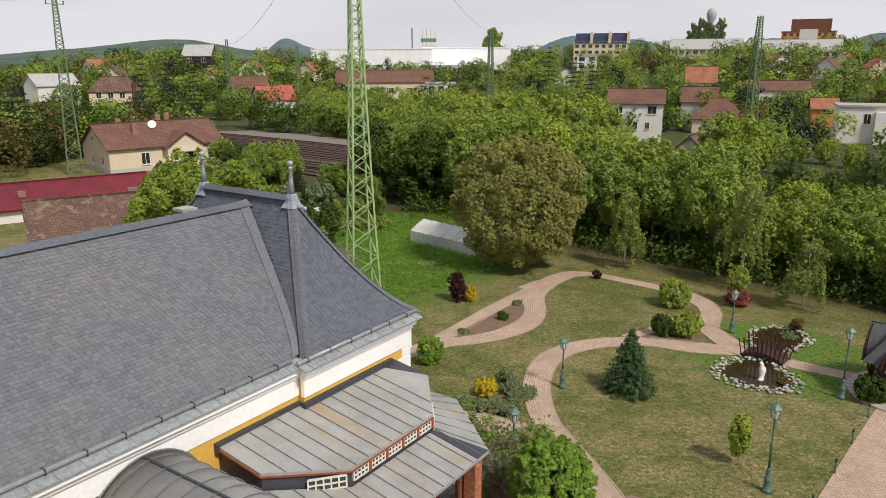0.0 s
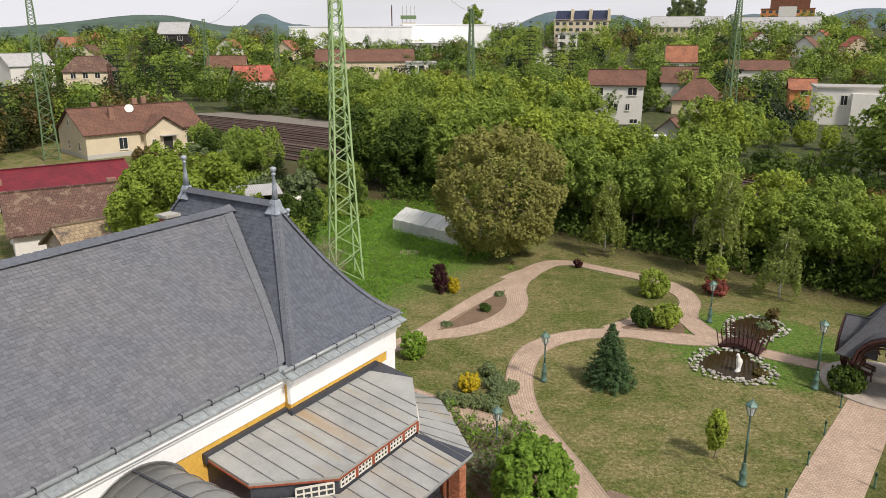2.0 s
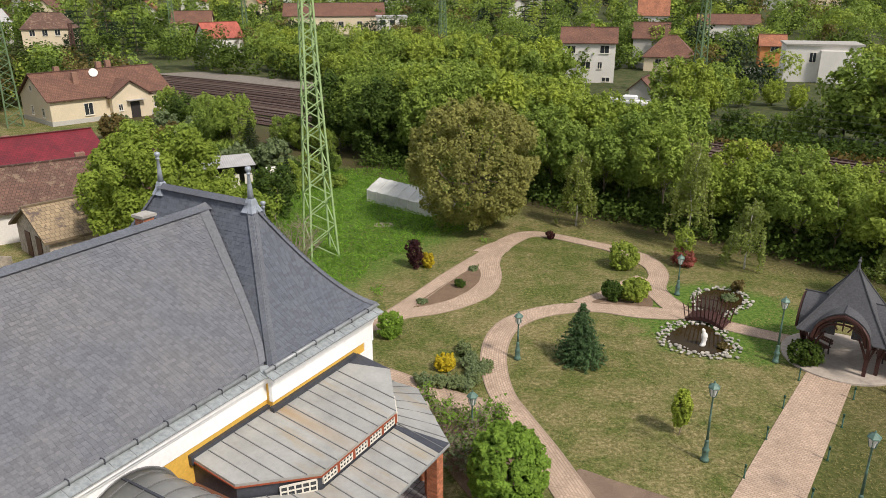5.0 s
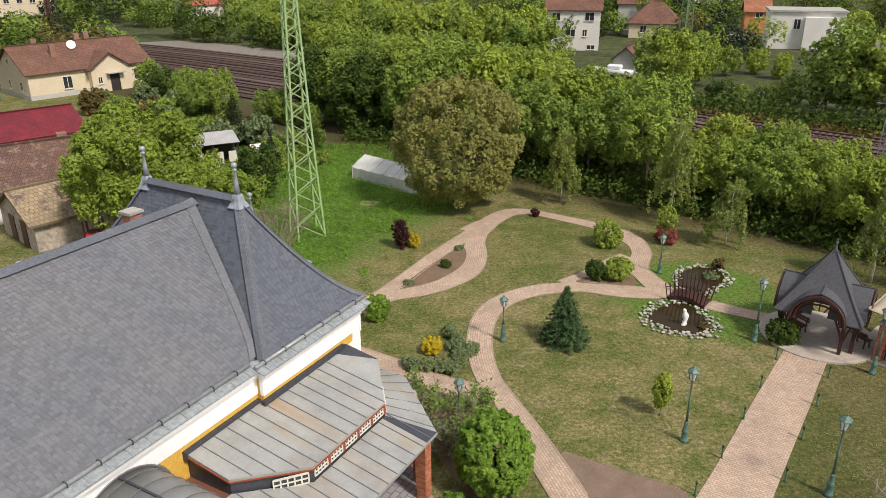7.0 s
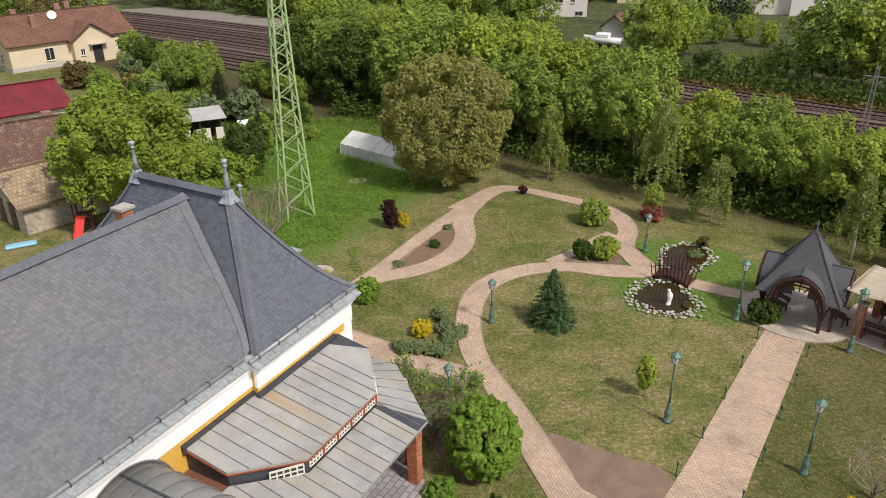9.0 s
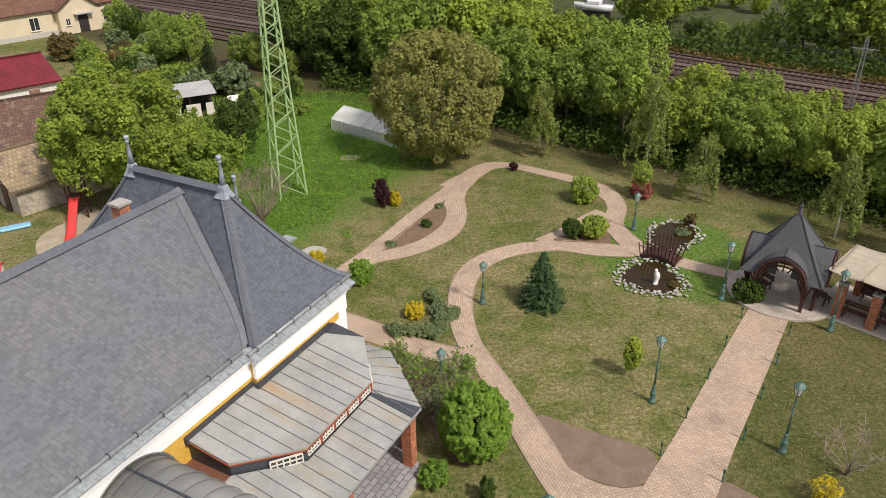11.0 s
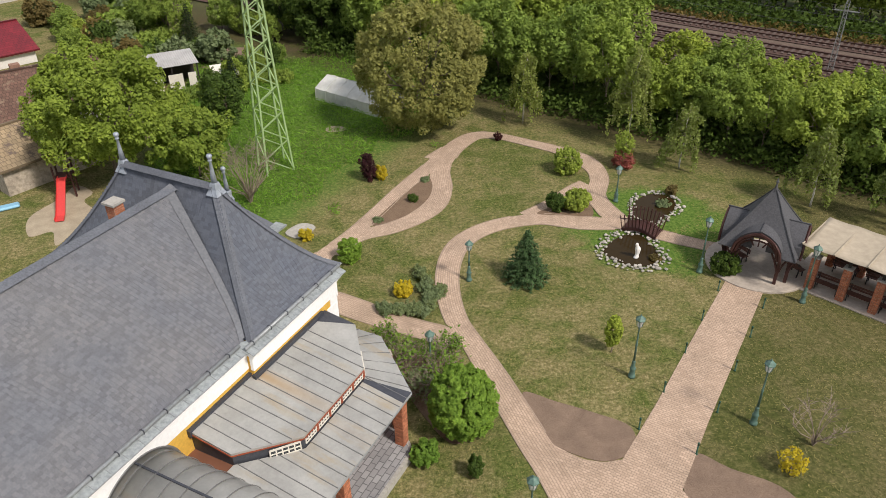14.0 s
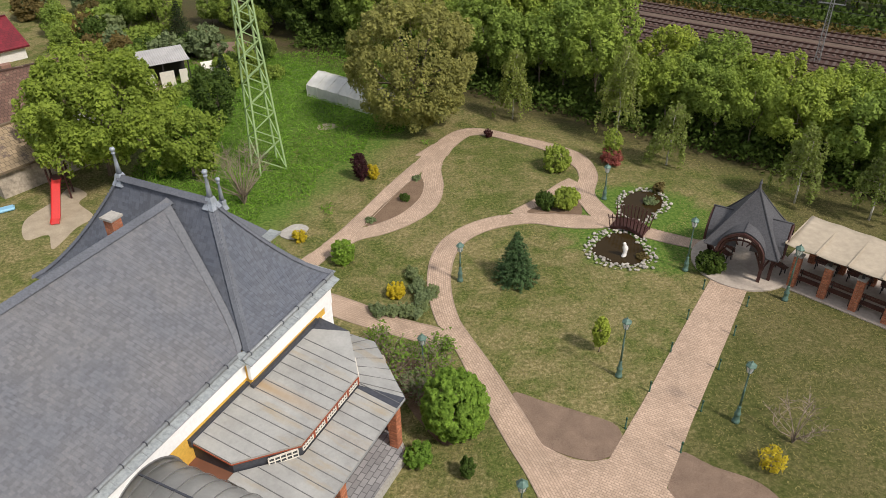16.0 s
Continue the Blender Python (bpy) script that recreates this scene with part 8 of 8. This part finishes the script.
for k, (x, y, rf, c) in enumerate(((-120, 262, 20, M_TILE_BROWN), (-140, 290, -15, M_TILE_ORANGE), (-88, 262, 30, M_TILE_ORANGE), (-150, 330, 0, M_TILE_BRIGHTRED), (-80, 290, 15, M_TILE_ORANGE), (-125, 240, 40, M_TILE_BROWN), (-60, 300, 5, M_TILE_ORANGE),
                                   (-165, 350, 30, M_TILE_BROWN), (130, 272, -20, M_TILE_BROWN), (143, 264, 10, M_TILE_BRIGHTRED), (126, 306, 20, M_TILE_ORANGE), (149, 300, -20, M_TILE_BRIGHTRED), (108, 300, 0, M_TILE_BROWN), (40, 290, 15, M_TILE_BROWN))):
    house("distant_house", x, y, rf + 70, 8.5, 7.5, 3.6, 3.2, M_WALL_WHITE if k % 3 else M_WALL_CREAM, c, "small gabled house in the far town", wins=[("left", -1.6, 1.2, 1.0, 1.2), ("left", 1.6, 1.2, 1.0, 1.2)], group="far town houses")
block("white_tower_house", 52.5, 318.0, -10, 8, 10, 11.5, M_WALL_WHITE, M_ROOF_GREY, "white four-storey block with balconies", 4, 2, z=5)
ap = block("apartment_block", 73.0, 400.0, -14, 27, 12, 9.0, M_WALL_CREAM, M_WALL_CREAM, "apartment block with solar panels on roof", 3, 8, z=14, roof_h=0.8)
for k in range(3):
    x0 = -13 + 9.2 * k
    bm = bmesh.new()
    slab(bm, [(x0, -6.4, 9.6), (x0 + 7.6, -6.4, 9.6), (x0 + 7.6, -0.6, 14.2), (x0, -0.6, 14.2)], 0.4)
    part("solar_roof", bm, M_SOLAR, ap)
    boxed("party_wall", (x0 + 7.7, x0 + 8.9, -6.2, 3.0, 9.0, 14.8), M_WALL_CREAM, ap)
house("grey_hall", 131.0, 412.0, -18, 36, 14, 4.5, 5.0, M_WALL_CREAM, M_ROOF_GREY, "long hall with a pale grey roof", z=16, wins=[("front", -15.5 + 3.5 * k, 1.6, 2.2, 2.0) for k in range(10)])
house("grey_hall", 170.0, 388.0, -22, 37, 14, 4.5, 5.5, M_WALL_CREAM, M_ROOF_GREY, "long hall with a pale grey roof", z=14.6, wins=[("front", -16 + 3.5 * k, 1.6, 2.2, 2.0) for k in range(10)])
tw = block("orange_tower_block", 213.0, 476.0, -24, 30, 14, 10.0, M_WALL_ORANGE, M_TILE_ORANGE, "orange and white stepped tower block", 3, 8, z=21)
boxed("upper_storey", (-10, 12, -6, 6, 10.5, 17.5), M_TILE_ORANGE, tw)
boxed("white_bay", (-5, 5, -7.6, -7.0, 2, 11.5), M_WALL_WHITE, tw)
wtw = thing("water_tower", pose(245, 762, height(245, 762), 0, 0, 0), "silver ball water tower above the trees", "water tower")
bm = bmesh.new()
lathe(bm, [(2.0, -1), (2.0, 28), (4.2, 34), (4.8, 38), (3.4, 42), (0.2, 44)], 16)
part("tank", bm, M_ROOF_GREY, wtw, "", True)


# far trees, uncountable: clumps of leaf sprays over the rise
def far_woods(name, mat, spots, seed, label, per=330, size=0.72):
    """Crowns of several leafy puffs each, all in one mesh."""
    r = np.random.default_rng(seed)
    C, O, S = [], [], []
    for x, y, h, w in spots:
        near = math.hypot(x, y) < 235
        n, k = (int(per * 1.9), 15) if near else (int(per * 0.75), 9)
        S.append(np.full((n, 1), size * (0.66 if near else 1.05)))
        d = r.normal(size=(k, 3)) + np.array([0, 0, 0.35])
        d /= np.linalg.norm(d, axis=1, keepdims=True)
        hub = d * np.array([w * 0.66, w * 0.66, h * 0.34]) * r.uniform(0.75, 1.15, (k, 1)) + np.array([0, 0, h * 0.54])
        puff = w * r.uniform(0.34, 0.52, k)
        pick = r.integers(0, k, n)
        e = r.normal(size=(n, 3)) + d[pick] * 0.7 + np.array([0, 0, 0.3])
        e /= np.linalg.norm(e, axis=1, keepdims=True)
        q = hub[pick] + e * (puff[pick] * r.uniform(0.7, 1.05, n))[:, None] * np.array([1, 1, 1.15])
        q[:, 2] = np.maximum(q[:, 2], 0.1)
        C.append(q + np.array([x, y, height(x, y)]))
        O.append(e * 1.3)
    o = new(name, leaf_sheet(name, np.concatenate(C), np.concatenate(O), np.concatenate(S), mat, seed))
    tagged(o, label, "trees", kind="stuff")


rf = random.Random(77)
HOLES = [(60, 142, 14), (75, 132, 14), (90, 122, 14), (72, 112, 20), (84, 104, 16), (36, 128, 13), (36, 118, 12), (51, 145, 11), (50, 165, 8), (70, 215, 12), (82, 190, 12), (70, 140, 12), (63, 105, 16), (60, 95, 10), (-47, 178, 11), (-62, 213, 10), (-116, 203, 10), (-97, 202, 11), (34, 112, 10), (-45, 100, 24), (-41, 75, 20), (-25, 240, 20), (-10, 232, 16), (-60, 176, 9),
         (130, 262, 9), (126, 296, 9), (170, 376, 16), (131, 400, 16), (52, 305, 10), (73, 388, 12), (-111, 312, 12)]
woods = {0: [], 1: [], 2: [], 3: []}
tries = 0
while sum(len(w) for w in woods.values()) < 1250 and tries < 16000:
    tries += 1
    a = radians(rf.uniform(-38, 38))
    d = 125 + 430 * rf.random() ** 1.3
    x, y = d * math.sin(a), d * math.cos(a)
    q = 0.68 * (x - 45) + 0.73 * (y - 64)
    if (q < 34 and x > -40) or any((x - hx) ** 2 + (y - hy) ** 2 < 0.6 * hr * hr for hx, hy, hr in HOLES):
        continue
    near_rail = min((Vector((x, y)) - p).length for p in RAILWAY[::4])
    if near_rail < 15:
        continue
    if -90 < x < 30 and 375 < y < 420:
        continue
    h = rf.uniform(4.0, 8.0) if d < 260 else rf.uniform(5.5, 9.5)
    woods[rf.choice((0, 0, 0, 1, 1, 2, 3))].append((x, y, h, h * rf.uniform(0.46, 0.68)))
# the wooded gardens on the near side of the town
more = 0
while more < 150:
    a = radians(rf.uniform(-40, -6))
    d = rf.uniform(118, 270)
    x, y = d * math.sin(a), d * math.cos(a)
    if any((x - hx) ** 2 + (y - hy) ** 2 < (0.72 * hr) ** 2 for hx, hy, hr in HOLES) or min((Vector((x, y)) - p).length for p in RAILWAY[::4]) < 13.5:
        continue
    h = rf.uniform(4.0, 7.5)
    woods[rf.choice((0, 0, 1, 1, 1, 3))].append((x, y, h, h * rf.uniform(0.45, 0.65)))
    more += 1
far_woods("far_trees", L_ASH, woods[0], 1, "green trees among the far houses")
far_woods("far_trees", L_DEEP, woods[1], 2, "dark green trees among the far houses")
far_woods("far_trees", L_LIME, woods[2], 3, "light green trees among the far houses")
far_woods("far_trees", L_RUST, woods[3][: len(woods[3]) // 2], 4, "olive-brown trees among the far houses")
far_woods("far_trees", L_CONIFER, woods[3][len(woods[3]) // 2:], 5, "dark conifers among the far houses")
# left: dark conifers and gardens behind the station house
lw = [(-58 - rf.uniform(0, 46), 88 + rf.uniform(0, 62), rf.uniform(4.5, 8.5), rf.uniform(2.4, 3.8)) for _ in range(84)]
lw = [w for w in lw if (w[0] + 44.8) ** 2 + (w[1] - 107.5) ** 2 > 15 ** 2]
far_woods("garden_trees", L_DARKGARDEN, lw[:60], 6, "dark green garden trees beside the station", 420, 0.62)
far_woods("garden_trees", L_RUST, lw[60:], 7, "olive garden trees beside the station", 420, 0.62)
for k, (x, y, h) in enumerate(((-70, 112, 11.0), (-65, 109, 10.0), (-61.5, 105, 8.5), (-75, 117, 12.0), (-67, 103, 7.0), (-82, 193, 13), (-73, 187, 12), (-69, 194, 11), (-80, 118, 12), (-84, 124, 13), (-76, 126, 10), (31, 212, 12), (36, 208, 11), (29, 250, 14), (37, 236, 12), (60, 176, 8), (57, 170, 7))):
    spruce("far_spruce", x, y, h * 1.3, h * 0.30, L_CONIFER, 20 + k, "tall dark spruce standing among far gardens", 12, "far spruces")
tree("poplar", at(19.5, 482, 1), 90, 24, 7, L_ASH, None, 0.5, 90, 40, 1.6, 1.2, "tall round poplar on the skyline", "tree", "skyline trees", 0.1)
for k in range(4):
    tree("poplar", at(207 + 8 * k, 690, 1), 91 + k, 26 + 4 * (k % 2), 5, L_SAGE, None, 0.5, 60, 40, 1.6, 1.4, "tall pale poplar on the skyline", "tree", "skyline trees", 0.1)


# hills at the back
def hill(name, dist, a0, a1, prof, mat, label):
    """A ridge across part of the horizon, its height given by a few humps."""
    n = 90
    rows = []
    for f, k in ((0.0, 0.0), (0.35, 0.45), (0.7, 0.85), (1.0, 1.0), (1.3, 0.5)):
        row = []
        for i in range(n + 1):
            u = i / n
            a = radians(a0 + (a1 - a0) * u)
            z = sum(h * math.exp(-((u - c) / w) ** 2) for c, w, h in prof)
            z += 2.5 * noise.noise((u * 22, f * 2, 3.0)) * (1 if k else 0)
            d = dist + 400 * f
            row.append((d * math.sin(a), d * math.cos(a), 12 * (1 - k) * 0 + max(0.0, z) * k + 4))
        rows.append(row)
    verts = [p for r in rows for p in r]
    faces = [(j * (n + 1) + i, j * (n + 1) + i + 1, (j + 1) * (n + 1) + i + 1, (j + 1) * (n + 1) + i) for j in range(4) for i in range(n)]
    tagged(link_mesh(name, verts, faces, mat, True), label, "hill", kind="structure")


# distance haze is mixed into these greens, bluer and paler for the farther hills
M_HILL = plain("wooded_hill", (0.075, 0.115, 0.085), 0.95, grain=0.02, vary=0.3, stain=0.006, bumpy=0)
M_HILL_HAZE = plain("haze_tinted_hill", (0.10, 0.15, 0.16), 0.95, grain=0.02, vary=0.15, stain=0.006, bumpy=0)
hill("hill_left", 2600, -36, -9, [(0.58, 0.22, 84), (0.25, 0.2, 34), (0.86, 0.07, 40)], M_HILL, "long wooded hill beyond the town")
hill("hill_haze", 3300, -18, -7, [(0.45, 0.14, 100), (0.72, 0.2, 60)], M_HILL_HAZE, "wooded hill behind the nearer one, tinted for haze")
hill("hill_middle", 3000, 5, 16, [(0.30, 0.3, 108), (0.75, 0.25, 80)], M_HILL_HAZE, "distant hill behind the flats, tinted for haze")
hill("hill_right", 3300, 15, 36, [(0.33, 0.12, 100), (0.62, 0.15, 92), (0.85, 0.2, 84)], M_HILL_HAZE, "distant hills on the skyline, tinted for haze")

# ---- roof slates: the nearest as pieces, the rest joined ----
def finish_slates():
    specs = (("main_roof", main_right, 0.12, 0.15, lambda p: -9.4 < p.x < -6.4 and p.y < 2.6, None), ("wing_roof_front", facet_front, 0.115, 0.18, lambda p: p.y < 1.0, None),
             ("wing_roof_end", facet_right, 0.115, 0.18, lambda p: False, None), ("wing_roof_side", facet_left, 0.115, 0.18, lambda p: False, under_main))
    q = random.Random(8)
    for nm, fn, row, width, keep, skip in specs:
        near, far = slates(fn, row, width, keep, q, skip)
        near, far = near[:300], far + near[300:]
        if nm == "main_roof":
            far = [s for s in far if s[0].x > -17.5]
        vs, fs = slate_mesh(far)
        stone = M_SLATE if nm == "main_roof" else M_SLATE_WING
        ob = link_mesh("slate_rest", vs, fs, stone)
        ob.parent = ROOFS[nm]
        tagged(ob, kind="stuff")
        for s in near:
            vs, fs = slate_mesh([s])
            o = link_mesh("slate", vs, fs, stone)
            o.parent = ROOFS[nm]


finish_slates()
